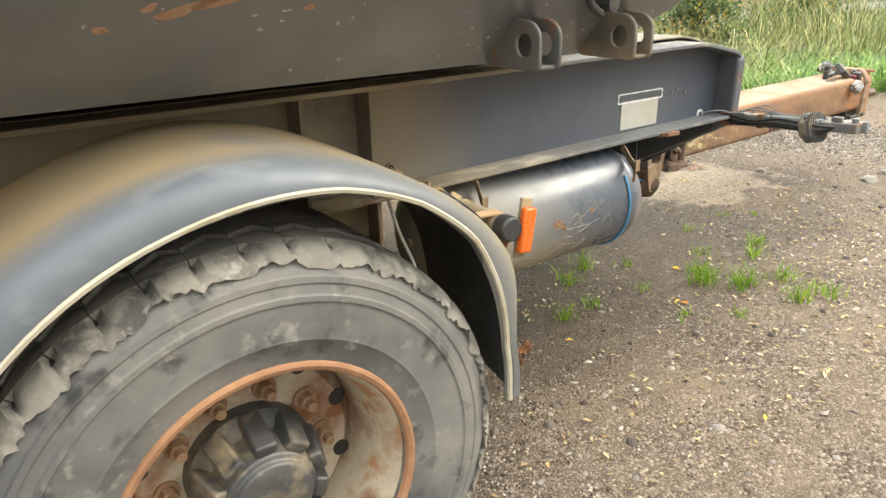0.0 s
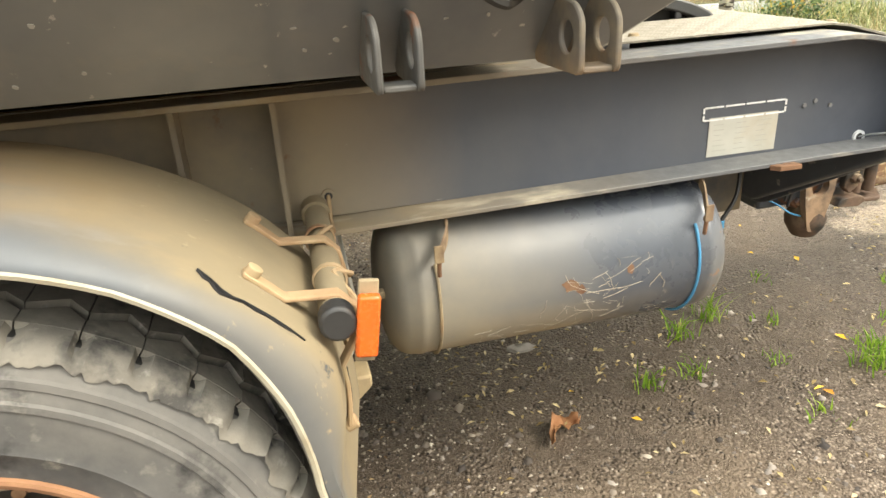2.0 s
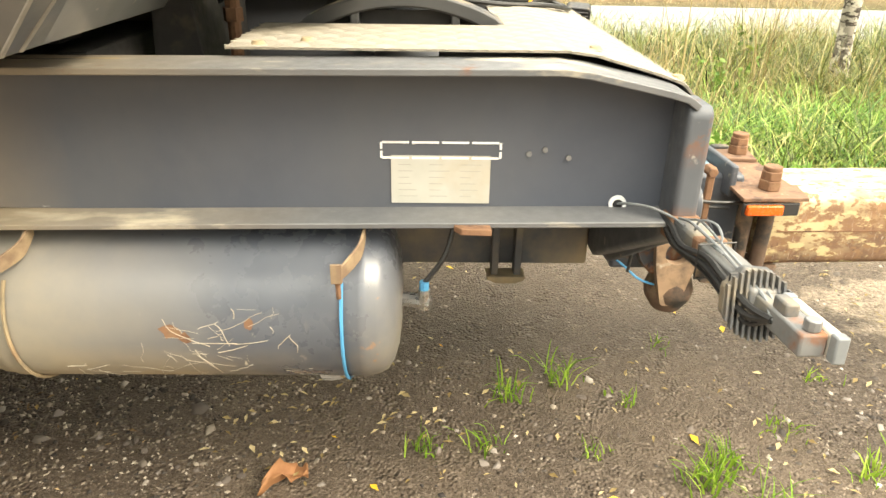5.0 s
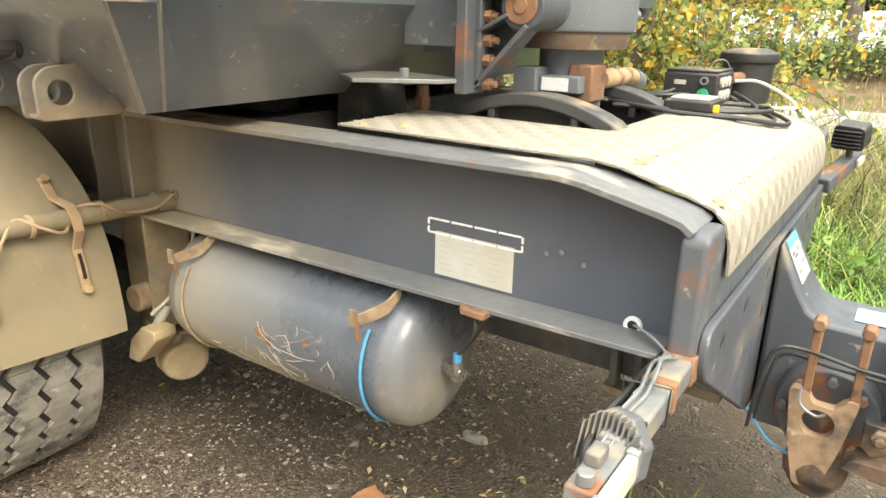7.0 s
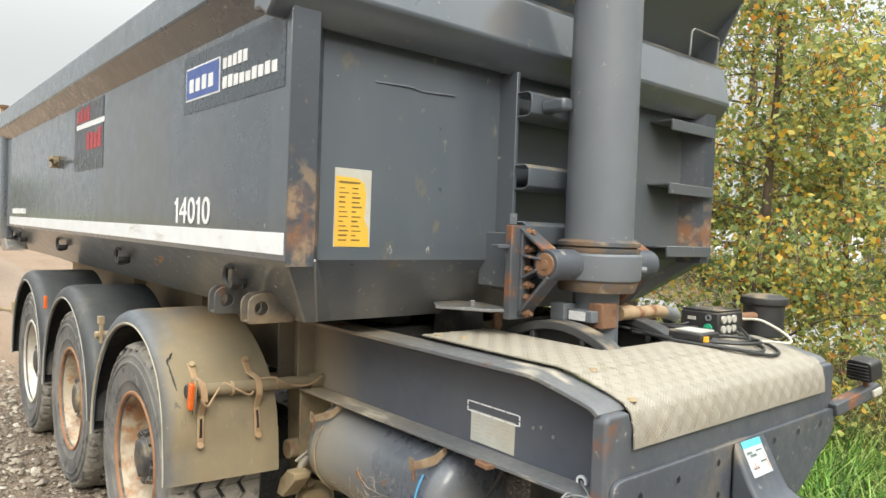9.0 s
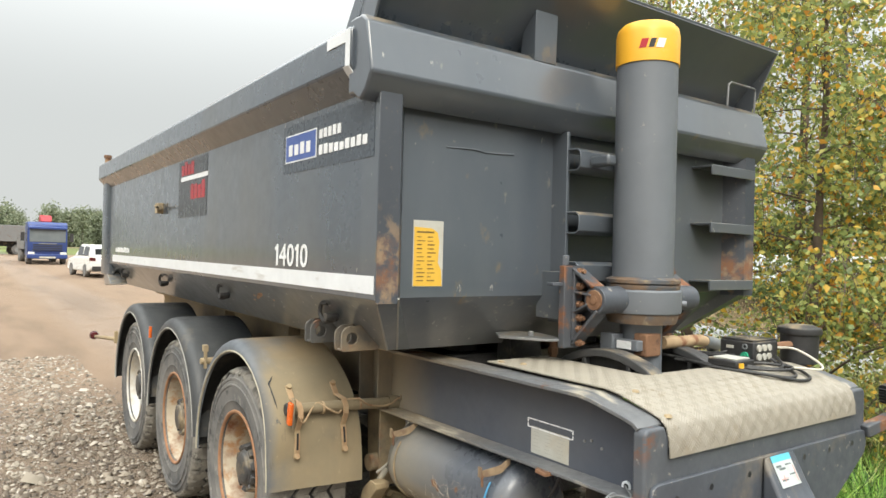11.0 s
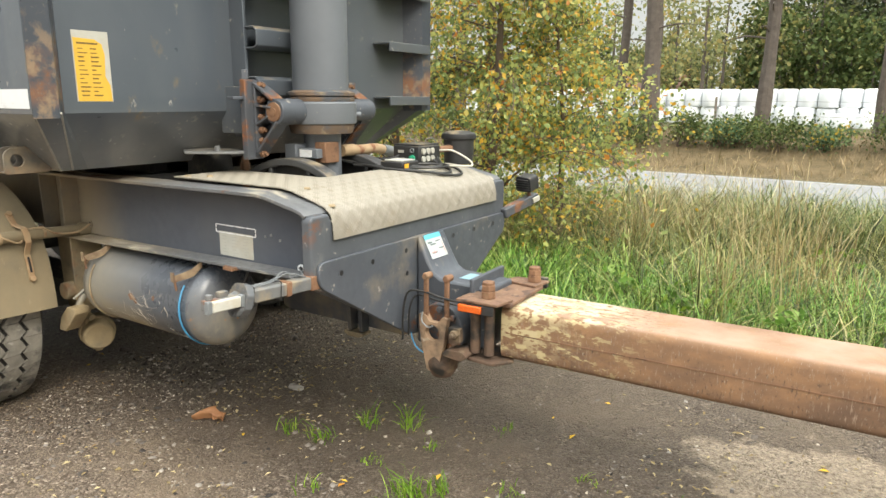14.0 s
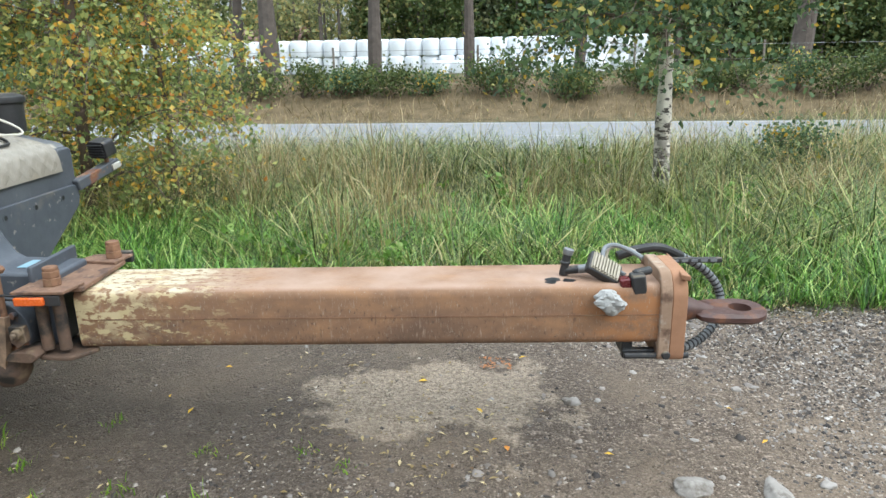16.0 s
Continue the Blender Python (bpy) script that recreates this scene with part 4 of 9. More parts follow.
# ---- the trailer ----
CY = 2.345          # its centre line
WX = (0.37, -0.99, -2.35)   # wheel axles
HZ = 0.520
GUARD_Z = 0.5075     # centre of the mudguards
trailer = thing("dump_trailer", (0.0, CY, 0.0), "dark grey three-axle tipping trailer with rusty drawbar, parked on gravel", "trailer")


def mirror(y):
    return 2 * CY - y


def rounded(pts, r, n=5):
    out = []
    k = len(pts)
    for i in range(k):
        p, a, b = Vector(pts[i]), Vector(pts[i - 1]), Vector(pts[(i + 1) % k])
        u, v = (a - p).normalized(), (b - p).normalized()
        rr = min(r, (a - p).length * 0.45, (b - p).length * 0.45)
        s, e = p + u * rr, p + v * rr
        for j in range(n + 1):
            t = j / n
            out.append(tuple((1 - t) ** 2 * s + 2 * t * (1 - t) * p + t * t * e))
    return out



# tipping body: a tub with sloped lower edges, hollow above
bm = bmesh.new()
X0, X1 = -4.2, 1.70
Y0, Y1 = 1.066, mirror(1.066)


def ring(x0, xp, xf, y0, z, d, w):
    """Outline of the tub at height z: corner posts reach xp, the front panel between them xf."""
    pts = [(x0, y0), (xp, y0), (xp, y0 + d), (xf, y0 + w)]
    pts += [(x, mirror(y)) for x, y in pts[::-1]]
    return [bm.verts.new((x, y, z)) for x, y in pts]


levels = [ring(X0, 1.50, 1.50, 1.30, 1.302, 0.05, 0.12), ring(X0, 1.80, X1, Y0, 1.545, 0.10, 0.17), ring(X0, 1.80, X1, Y0, 2.36, 0.10, 0.17),
          ring(X0 + .02, 1.66, 1.66, Y0 + .03, 2.36, 0.10, 0.17), ring(X0 + .05, 1.64, 1.64, Y0 + .05, 1.6, 0.1, 0.17), ring(X0 + .1, 1.48, 1.48, 1.34, 1.36, 0.05, 0.12)]
bm.faces.new(levels[0][::-1])
bm.faces.new(levels[-1])
for A, B in zip(levels, levels[1:]):
    for i in range(8):
        bm.faces.new((A[i], A[(i + 1) % 8], B[(i + 1) % 8], B[i]))
tub = part("tipping_body", bm, body_paint, trailer, "dark grey painted steel dump body", bevel=0.012)

for side in (0, 1):
    y = (lambda v: v) if side == 0 else mirror
    # wear plate on the front of the corner post
    bm = bmesh.new()
    prism(bm, [(1.8005, y(1.0675)), (1.803, y(1.0675)), (1.803, y(1.164)), (1.7025, y(1.2345)), (1.7005, y(1.2345)), (1.8005, y(1.162))], "z", 1.53, 2.342)
    part("corner_post", bm, post_paint, tub, "grey corner post with scraped rusty paint")
    # top rail: a folded box that leans out over the side
    bm = bmesh.new()
    prism(bm, [(y(1.07), 2.345), (y(0.985), 2.445), (y(0.985), 2.585), (y(1.02), 2.62), (y(1.13), 2.62), (y(1.13), 2.345)], "x", -4.22, 1.70)
    part("top_rail", bm, body_paint, tub, bevel=0.008)
    # rear post
    bm = bmesh.new()
    prism(bm, [(-4.20, y(1.03)), (-3.98, y(1.03)), (-3.90, y(1.066)), (-3.90, y(1.12)), (-4.20, y(1.12))], "z", 1.42, 2.60)
    prism(bm, [(-4.20, 1.44), (-3.95, 1.44), (-3.70, 1.33), (-4.05, 1.30)], "y", y(1.05), y(1.22))
    part("rear_post", bm, body_paint, tub, bevel=0.008)

# front top beam
bm = bmesh.new()
prism(bm, [(1.66, 2.335), (1.70, 2.335), (1.755, 2.30), (1.80, 2.335), (1.845, 2.40), (1.80, 2.60), (1.76, 2.63), (1.66, 2.63)], "y", 1.0, mirror(1.0))
part("front_beam", bm, body_paint, tub, bevel=0.01)
# spill board over the front, leaning forward
bm = bmesh.new()
strip(bm, [(1.60, 2.60), (1.66, 2.70), (1.90, 2.935), (1.915, 2.95)], 1.05, mirror(1.05), 0.012)
strip(bm, [(1.915, 2.95), (1.86, 2.965)], 1.05, mirror(1.05), 0.012)
board = part("spill_board", bm, body_paint, tub, "forward-leaning steel spill board", bevel=0.003)
for yy in (1.05, 2.03, mirror(1.05) - 0.012):
    bm = bmesh.new()
    if yy == 2.03:
        prism(bm, [(1.70, 2.60), (1.80, 2.60), (1.805, 2.835), (1.72, 2.76)], "y", yy - 0.185, yy - 0.05)
    else:
        prism(bm, [(1.48, 2.58), (1.74, 2.58), (1.92, 2.945), (1.86, 2.96), (1.60, 2.74)], "y", yy, yy + 0.012)
    part("board_bracket", bm, body_paint, tub, bevel=0.003)
bm = bmesh.new()
for z in (1.0,):
    sweep(bm, [(1.83, 3.28, 2.60), (1.835, 3.28, 2.72), (1.84, 3.30, 2.735), (1.84, 3.53, 2.735), (1.835, 3.55, 2.72), (1.83, 3.55, 2.60)], 0.006, smooth=False)
part("grab_rail", bm, galvanised, tub)

# white reflective tape and lettering on the side
YS = 1.0655
bm = bmesh.new()
box(bm, (-3.72, YS - 0.002, 1.565), (1.788, YS, 1.635))
part("reflective_stripe", bm, tape_white, tub, "white reflective tape stripe")
bm = bmesh.new()
box(bm, (1.665, 0.981, 2.445), (1.70, 0.984, 2.585))
box(bm, (1.50, 0.981, 2.54), (1.667, 0.984, 2.585))
prism(bm, [(1.065, 2.347), (0.981, 2.445), (0.978, 2.443), (1.062, 2.343)], "x", 1.65, 1.70)
part("corner_tape", bm, tape_white, tub, "white reflective tape on the rail corner")


def side_bars(name, x0, x1, z0, z1, mat, n, label, gap=0.25, seed=1, depth=0.0025, heights=None):
    """A row of letter-sized bars on the near side of the body."""
    r = random.Random(seed)
    b = bmesh.new()
    w = (x1 - x0) / n
    for i in range(n):
        k = r.uniform(0.72, 1.0) if heights is None else heights[i]
        a = x0 + i * w
        t = w * (1 - gap)
        h = (z1 - z0) * k
        box(b, (a, YS - depth, z0), (a + t, YS - 0.001, z0 + h))
    return part(name, b, mat, tub, label)


bm = bmesh.new()
box(bm, (0.86, YS - 0.0015, 2.095), (1.765, YS, 2.325))
part("logo_backing", bm, decal_grey, tub, "dark grey sticker field")
bm = bmesh.new()
box(bm, (0.890, YS - 0.003, 2.144), (1.243, YS - 0.001, 2.276))
part("logo_edge", bm, decal_white, tub)
bm = bmesh.new()
box(bm, (0.898, YS - 0.0042, 2.151), (1.235, YS - 0.002, 2.269))
part("logo_field", bm, decal_blue, tub, "blue logo field with white edge")
side_bars("logo_mark", 0.935, 1.205, 2.175, 2.242, decal_white, 4, "white logo marks", 0.36, 4, 0.006)
side_bars("logo_line", 1.272, 1.495, 2.222, 2.266, decal_white, 5, "white sticker lettering as bars", 0.30, 5, 0.004)
side_bars("logo_line", 1.272, 1.726, 2.150, 2.196, decal_white, 9, "white sticker lettering as bars", 0.30, 6, 0.004)
side_bars("maker_line", -3.55, -2.85, 1.665, 1.72, decal_white, 11, "small white lettering as bars", 0.35, 7, 0.004)
bm = bmesh.new()
box(bm, (-1.12, YS - 0.0015, 1.94), (-0.42, YS, 2.34))
part("side_sticker", bm, decal_dim, tub, "black sticker with red and white marks")
bm = bmesh.new()
box(bm, (-1.06, YS - 0.003, 2.195), (-0.40, YS - 0.001, 2.225))
part("sticker_line", bm, decal_white, tub)
side_bars("sticker_mark", -1.05, -0.72, 2.235, 2.33, decal_red, 4, "red marks", 0.2, 8, 0.003)
side_bars("sticker_mark", -0.80, -0.45, 2.06, 2.18, decal_red, 4, "red marks", 0.2, 9, 0.003)


def glyph(name, text, x0, x1, z0, z1, mat, parent, label):
    """One bold character on the near side of the body."""
    cu = bpy.data.curves.new(name, "FONT")
    cu.body = text
    cu.extrude = 0.001
    cu.offset = 0.010
    tmp = bpy.data.objects.new("tmp", cu)
    scene.collection.objects.link(tmp)
    dg = bpy.context.evaluated_depsgraph_get()
    me = bpy.data.meshes.new_from_object(tmp.evaluated_get(dg))
    bpy.data.objects.remove(tmp)
    n = len(me.vertices)
    co = np.zeros(n * 3, dtype=np.float32)
    me.vertices.foreach_get("co", co)
    co = co.reshape(-1, 3)
    lo, hi = co.min(0), co.max(0)
    o = ORIGIN[parent.name]
    out = np.stack([x0 + (co[:, 0] - lo[0]) / (hi[0] - lo[0]) * (x1 - x0) - o.x, YS - 0.002 - co[:, 2] - o.y,
                    z0 + (co[:, 1] - lo[1]) / (hi[1] - lo[1]) * (z1 - z0) - o.z], -1)
    me.vertices.foreach_set("co", out.ravel())
    me.update()
    me.materials.append(mat)
    ob = new(name, me)
    ORIGIN[ob.name] = o
    ob.parent = parent
    return tagged(ob, label)


for ch, a, b in (("1", 0.787, 0.825), ("4", 0.842, 0.928), ("0", 0.940, 1.020), ("1", 1.036, 1.074), ("0", 1.096, 1.176)):
    if ch == "1":
        w = b - a
        bm = bmesh.new()
        prism(bm, [(a + 0.48 * w, 1.650), (b, 1.650), (b, 1.756), (a + 0.56 * w, 1.756), (a + 0.40 * w, 1.744), (a, 1.740), (a, 1.726), (a + 0.48 * w, 1.728)], "y", YS - 0.004, YS - 0.001)
        part("digit", bm, decal_white, tub, "white fleet number digit 1")
    else:
        glyph("digit", ch, a, b, 1.650, 1.756, decal_white, tub, "white fleet number digit " + ch)

# scraped patches on the lower slope of the side
def slope_patch(name, x, z, w, h, mat, seed, label, lean=0.0, n=16):
    r_ = random.Random(seed)
    b = bmesh.new()
    out = Vector((0, -0.72, -0.69))
    low, top = [], []
    for i in range(n):
        a = 2 * math.pi * i / n
        k = r_.uniform(0.72, 1.12)
        px, pz = x + w * k * math.cos(a), z + h * k * math.sin(a) + lean * w * math.cos(a)
        p = Vector((px, 1.30 - (pz - 1.302) * 0.963, pz))
        low.append(b.verts.new(p - out * 0.001))
        top.append(b.verts.new(p + out * 0.0012))
    b.faces.new(top)
    for i in range(n):
        b.faces.new((low[i], low[(i + 1) % n], top[(i + 1) % n], top[i]))
    part(name, b, mat, tub, label)


scrape_rust = surface("scrape_rust", (0.30, 0.17, 0.10), (0.38, 0.235, 0.15), 40.0, 0.85, bump=0.4, layers=[((0.20, 0.10, 0.055), 60.0, 0.55, 0.66, ONE, (), 0.9)])
scrape_pale = surface("scrape_pale", (0.28, 0.275, 0.25), (0.36, 0.35, 0.32), 30.0, 0.8)
slope_patch("rust_patch", 0.345, 1.462, 0.050, 0.009, scrape_rust, 1, "scraped orange-brown rust patch", 0.25)
slope_patch("rust_patch", 0.405, 1.476, 0.055, 0.011, scrape_rust, 2, "scraped orange-brown rust patch", 0.2)
slope_patch("rust_patch", 0.292, 1.468, 0.014, 0.006, scrape_rust, 3, "small rust patch", 0.3)
slope_patch("rust_patch", 0.222, 1.437, 0.013, 0.007, scrape_rust, 4, "small rust patch")
slope_patch("rust_patch", 0.565, 1.457, 0.010, 0.005, scrape_rust, 5, "small rust patch")
rp = random.Random(77)
for i in range(46):
    xx, zz = rp.uniform(-0.6, 1.75), rp.uniform(1.33, 1.52)
    slope_patch("paint_chip", min(xx, 1.45 + (zz - 1.302) * 1.1), zz, rp.uniform(0.002, 0.008), rp.uniform(0.0012, 0.004), scrape_pale, 100 + i, "", rp.uniform(-0.3, 0.3), 8)
for ya, yb in ((1.066, 1.30), (1.166, 1.35)):
    bm = bmesh.new()
    rod(bm, (1.798, ya + 0.004, 1.549), (1.502, yb + 0.002, 1.306), 0.0055, 6)
    part("worn_edge", bm, scrape_pale, tub, "pale worn edge of the body corner")

# scratches and small latch on the side
bm = bmesh.new()
rod(bm, (-1.78, 1.07, 2.03), (-1.55, 1.03, 2.03), 0.02, 10)
box(bm, (-1.66, 1.02, 1.99), (-1.58, 1.066, 2.07))
rod(bm, (-1.62, 1.05, 2.02), (-1.50, 0.99, 2.04), 0.012, 8)
part("side_latch", bm, dusty_steel, tub, bevel=0.004)

# tarp hooks along the lower side
for x in (-3.42, -1.79, -0.24, 1.27):
    bm = bmesh.new()
    c = Vector((x, 1.13, 1.455))
    sweep(bm, [c + Vector((0.045, 0.02, -0.03)), c + Vector((0.0, -0.015, -0.04)), c + Vector((-0.042, -0.02, -0.01)), c + Vector((-0.03, -0.02, 0.035)), c + Vector((0.015, -0.01, 0.04))], 0.010, 8)
    rod(bm, c + Vector((0.03, 0.03, -0.02)), c + Vector((0.03, -0.03, -0.02)), 0.018, 10)
    part("tarp_hook", bm, dark_steel, tub)


def lug(x, mat, label):
    """A bent plate bracket with two holed cheeks."""
    b = bmesh.new()
    outline = rounded([(1.104, 1.300), (1.29, 1.300), (1.29, 1.412), (1.20, 1.412), (1.13, 1.408), (1.104, 1.385)], 0.016, 3)
    for a in (x, x + 0.061):
        holed(b, outline, (1.156, 1.355), 0.026, "x", a, a + 0.010)
    box(b, (x + 0.010, 1.112, 1.302), (x + 0.061, 1.16, 1.312))
    part("lug_bracket", b, mat, tub, label, bevel=0.003)


lug_grey = surface("lug_grey", (0.075, 0.077, 0.078), (0.12, 0.113, 0.10), 6.0, 0.65, bump=0.2, layers=[(RUST, 9.0, 0.60, 0.7, ONE, (), 0.85), (DUST, 5.0, 0.50, 0.95, ONE, (), 0.9)])
lug_rust = surface("lug_rust", (0.085, 0.082, 0.078), (0.13, 0.115, 0.095), 6.0, 0.75, bump=0.25, layers=[(RUST, 7.0, 0.58, 0.70, ONE, (), 0.85), ((0.30, 0.20, 0.11), 6.0, 0.35, 0.6, ONE, ((2, 1.345, 1.300),), 0.9), (DUST, 5.0, 0.46, 0.85, ONE, (), 0.9)])
lug(1.074, lug_grey, "dark grey steel lug bracket with round holes")
lug(1.385, lug_rust, "rusty dusty lug bracket with round holes")

# front of the body: stickers, weld line, ladder plate, rungs
XF = X1
bm = bmesh.new()
box(bm, (XF, 1.294, 1.590), (XF + 0.0015, 1.444, 1.864))
part("sticker_backing", bm, plate_pale, tub, "torn pale sticker backing")
bm = bmesh.new()
prism(bm, [(1.298, 1.592), (1.440, 1.592), (1.436, 1.655), (1.418, 1.69), (1.424, 1.775), (1.414, 1.815), (1.385, 1.832), (1.298, 1.836)], "x", XF + 0.0015, XF + 0.003)
yst = part("warning_sticker", bm, sticker_yellow, tub, "torn yellow warning sticker with rows of dark bars")
bm = bmesh.new()
r = random.Random(5)
for i in range(12):
    z = 1.612 + i * 0.0165
    for j in range(2):
        a = 1.312 + j * 0.052
        box(bm, (XF + 0.003, a, z), (XF + 0.004, a + r.uniform(0.018, 0.042), z + r.uniform(0.003, 0.0055)))
box(bm, (XF + 0.003, 1.310, 1.812), (XF + 0.004, 1.396, 1.819))
part("sticker_rows", bm, surface("sticker_ink", (0.17, 0.11, 0.03), (0.22, 0.145, 0.04), 30.0, 0.6, bump=0), yst)
bm = bmesh.new()
sweep(bm, [(XF, 1.45, 2.18), (XF + 0.004, 1.6, 2.185), (XF + 0.002, 1.66, 2.178), (XF + 0.004, 1.82, 2.186)], 0.004, 6)
part("weld_bead", bm, body_paint, tub)

for s, yy in ((0, 2.07), (1, mirror(2.07) - 0.018)):
    bm = bmesh.new()
    box(bm, (1.69, yy, 1.42), (1.795, yy + 0.018, 2.31))
    part("ladder_plate", bm, body_paint, tub, bevel=0.003)
for z in (2.20, 1.91, 1.68):
    bm = bmesh.new()
    strip(bm, [(1.74, z - 0.075), (1.85, z - 0.075), (1.872, z - 0.06), (1.876, z - 0.02), (1.872, z + 0.012), (1.85, z + 0.028), (1.74, z + 0.028)], 2.075, mirror(2.075), -0.008)
    part("cross_rib", bm, body_paint, tub, bevel=0.003)
bm = bmesh.new()
box(bm, (1.876, 2.13, 2.145), (1.99, 2.19, 2.195))
part("stop_block", bm, body_paint, tub, bevel=0.012)
for z in (2.26, 1.94, 1.62):
    bm = bmesh.new()
    prism(bm, [(1.70, z - 0.012), (1.822, z - 0.012), (1.822, z - 0.055), (1.834, z - 0.055), (1.834, z), (1.70, z)], "y", 3.15, 3.575)
    part("front_step", bm, body_paint, tub, bevel=0.003)
for yy in (2.02, mirror(2.02) - 0.02):
    bm = bmesh.new()
    box(bm, (1.66, yy, 1.44), (1.877, yy + 0.02, 1.66))
    part("bracket_mount", bm, body_paint, tub, bevel=0.003)

# horizontal guide plate under the front of the body
bm = bmesh.new()
prism(bm, [(1.56, 1.86), (1.68, 1.78), (1.86, 1.90), (1.90, 1.99), (1.66, 2.05), (1.56, 1.98)], "z", 1.352, 1.364)
rod(bm, (1.74, 1.92, 1.36), (1.74, 1.92, 1.385), 0.014, 6)
part("guide_plate", bm, body_paint, tub, bevel=0.002)

# trunnion brackets that carry the hydraulic ram
for s in (0, 1):
    y = (lambda v: v) if s == 0 else mirror
    bm = bmesh.new()
    prism(bm, [(1.876, 1.325), (1.91, 1.325), (1.91, 1.69), (1.876, 1.69)], "y", y(1.955), y(2.055))
    br = part("trunnion_bracket", bm, bracket_rust, trailer, "grey steel bracket with rusty bolts", bevel=0.004)
    bm = bmesh.new()
    box(bm, (1.909, y(2.0), 1.345), (1.925, y(2.05), 1.675))
    for p, q, w in (((1.90, 1.68), (2.03, 1.60), 0.013), ((1.90, 1.335), (2.055, 1.50), 0.014), ((1.90, 1.575), (2.02, 1.565), 0.010), ((1.90, 1.475), (2.0, 1.525), 0.010)):
        d = (Vector(q) - Vector(p)).normalized()
        nrm = Vector((-d.y, d.x)) * w * 0.5
        P, Q = Vector(p), Vector(q)
        prism(bm, [tuple(P - nrm), tuple(Q - nrm), tuple(Q + nrm), tuple(P + nrm)], "y", y(2.0), y(2.075))
    part("rib", bm, bracket_rust, br, bevel=0.003)
    bm = bmesh.new()
    prism(bm, [(1.90, 1.345), (2.05, 1.50), (2.03, 1.59), (1.90, 1.675)], "y", y(2.076), y(2.088))
    part("web", bm, front_paint, br)
    bm = bmesh.new()
    rod(bm, (2.035, y(2.012), 1.545), (2.035, y(2.20), 1.545), 0.060, 20)
    part("bearing", bm, front_paint, br, bevel=0.004)
    bm = bmesh.new()
    rod(bm, (2.035, y(2.004), 1.545), (2.035, y(2.013), 1.545), 0.044, 20)
    rod(bm, (2.035, y(2.001), 1.545), (2.035, y(2.006), 1.545), 0.020, 14)
    part("pin", bm, rust_steel, br, "rusty pin", bevel=0.002)
    for z in (1.665, 1.60, 1.52, 1.46, 1.41, 1.35):
        bm = bmesh.new()
        rod(bm, (1.925, y(2.028), z), (1.945, y(2.028), z), 0.017, 6)
        rod(bm, (1.945, y(2.028), z), (1.962, y(2.028), z), 0.009, 8)
        part("bolt", bm, rust_steel, br)
bm = bmesh.new()
box(bm, (1.86, 1.895, 1.60), (1.90, 1.96, 1.615))
part("bracket_stop", bm, front_paint, trailer, bevel=0.003)
bm = bmesh.new()
rod(bm, (1.89, 1.98, 1.69), (1.89, 1.98, 1.735), 0.022, 4)
part("bracket_stop", bm, front_paint, trailer, bevel=0.003)

cradle_mat = surface("cradle_black", (0.045, 0.047, 0.050), (0.065, 0.066, 0.068), 8.0, 0.45, bump=0.15, layers=[(DUST, 5.0, 0.5, 0.8, ONE, (("up", 0.5, 0.9),), 0.9)])
# hydraulic ram
RX, RY = 2.035, 2.325
bm = bmesh.new()
lathe(bm, [(0.05, 1.60), (0.136, 1.60), (0.136, 2.62), (0.05, 2.62)], (RX, RY, 0), "z", 40)
ram = part("hydraulic_ram", bm, cylinder_paint, trailer, "grey telescopic tipping cylinder")
bm = bmesh.new()
lathe(bm, [(0.05, 2.60), (0.1415, 2.60), (0.1415, 2.735), (0.134, 2.765), (0.115, 2.785), (0.05, 2.79)], (RX, RY, 0), "z", 40)
cap = part("cap", bm, yellow, ram, "yellow cap")
for i, (w, mt) in enumerate(((0.030, decal_red), (0.024, dark_steel), (0.034, decal_white))):
    bm = bmesh.new()
    m = Matrix.Translation((RX, RY, 2.675)) @ Matrix.Rotation(math.radians(-58 + i * 15), 4, "Z")
    prism(bm, [(-w / 2 - 0.006, -0.020), (w / 2 - 0.006, -0.020), (w / 2 + 0.006, 0.020), (-w / 2 + 0.006, 0.020)], "x", 0.139, 0.1428, m)
    part("cap_mark", bm, mt, cap, "slanted printed mark")
bm = bmesh.new()
lathe(bm, [(0.10, 1.592), (0.162, 1.592), (0.165, 1.60), (0.165, 1.612), (0.152, 1.614), (0.152, 1.618), (0.165, 1.620), (0.165, 1.635), (0.14, 1.645), (0.1, 1.645)], (RX, RY, 0), "z", 40)
part("collar_ring", bm, ring_rust, ram, "rusty clamping ring")
bm = bmesh.new()
lathe(bm, [(0.10, 1.485), (0.168, 1.485), (0.172, 1.495), (0.172, 1.585), (0.166, 1.592), (0.10, 1.592)], (RX, RY, 0), "z", 40)
rod(bm, (RX - 0.04, RY + 0.1, 1.54), (RX - 0.04, RY + 0.24, 1.54), 0.055, 18)
rod(bm, (RX + 0.11, RY + 0.11, 1.53), (RX + 0.138, RY + 0.138, 1.53), 0.014, 8)
part("trunnion_collar", bm, cylinder_paint, ram, bevel=0.003)
bm = bmesh.new()
lathe(bm, [(0.08, 1.435), (0.15, 1.44), (0.155, 1.455), (0.160, 1.475), (0.160, 1.486), (0.08, 1.487)], (RX, RY, 0), "z", 40)
part("lower_ring", bm, ring_rust, ram)
bm = bmesh.new()
lathe(bm, [(0.05, 1.10), (0.092, 1.10), (0.092, 1.44), (0.05, 1.44)], (RX, RY, 0), "z", 28)
box(bm, (RX - 0.10, RY - 0.16, 1.30), (RX - 0.03, RY - 0.08, 1.39))
box(bm, (RX - 0.03, RY - 0.14, 1.325), (RX + 0.09, RY - 0.085, 1.37))
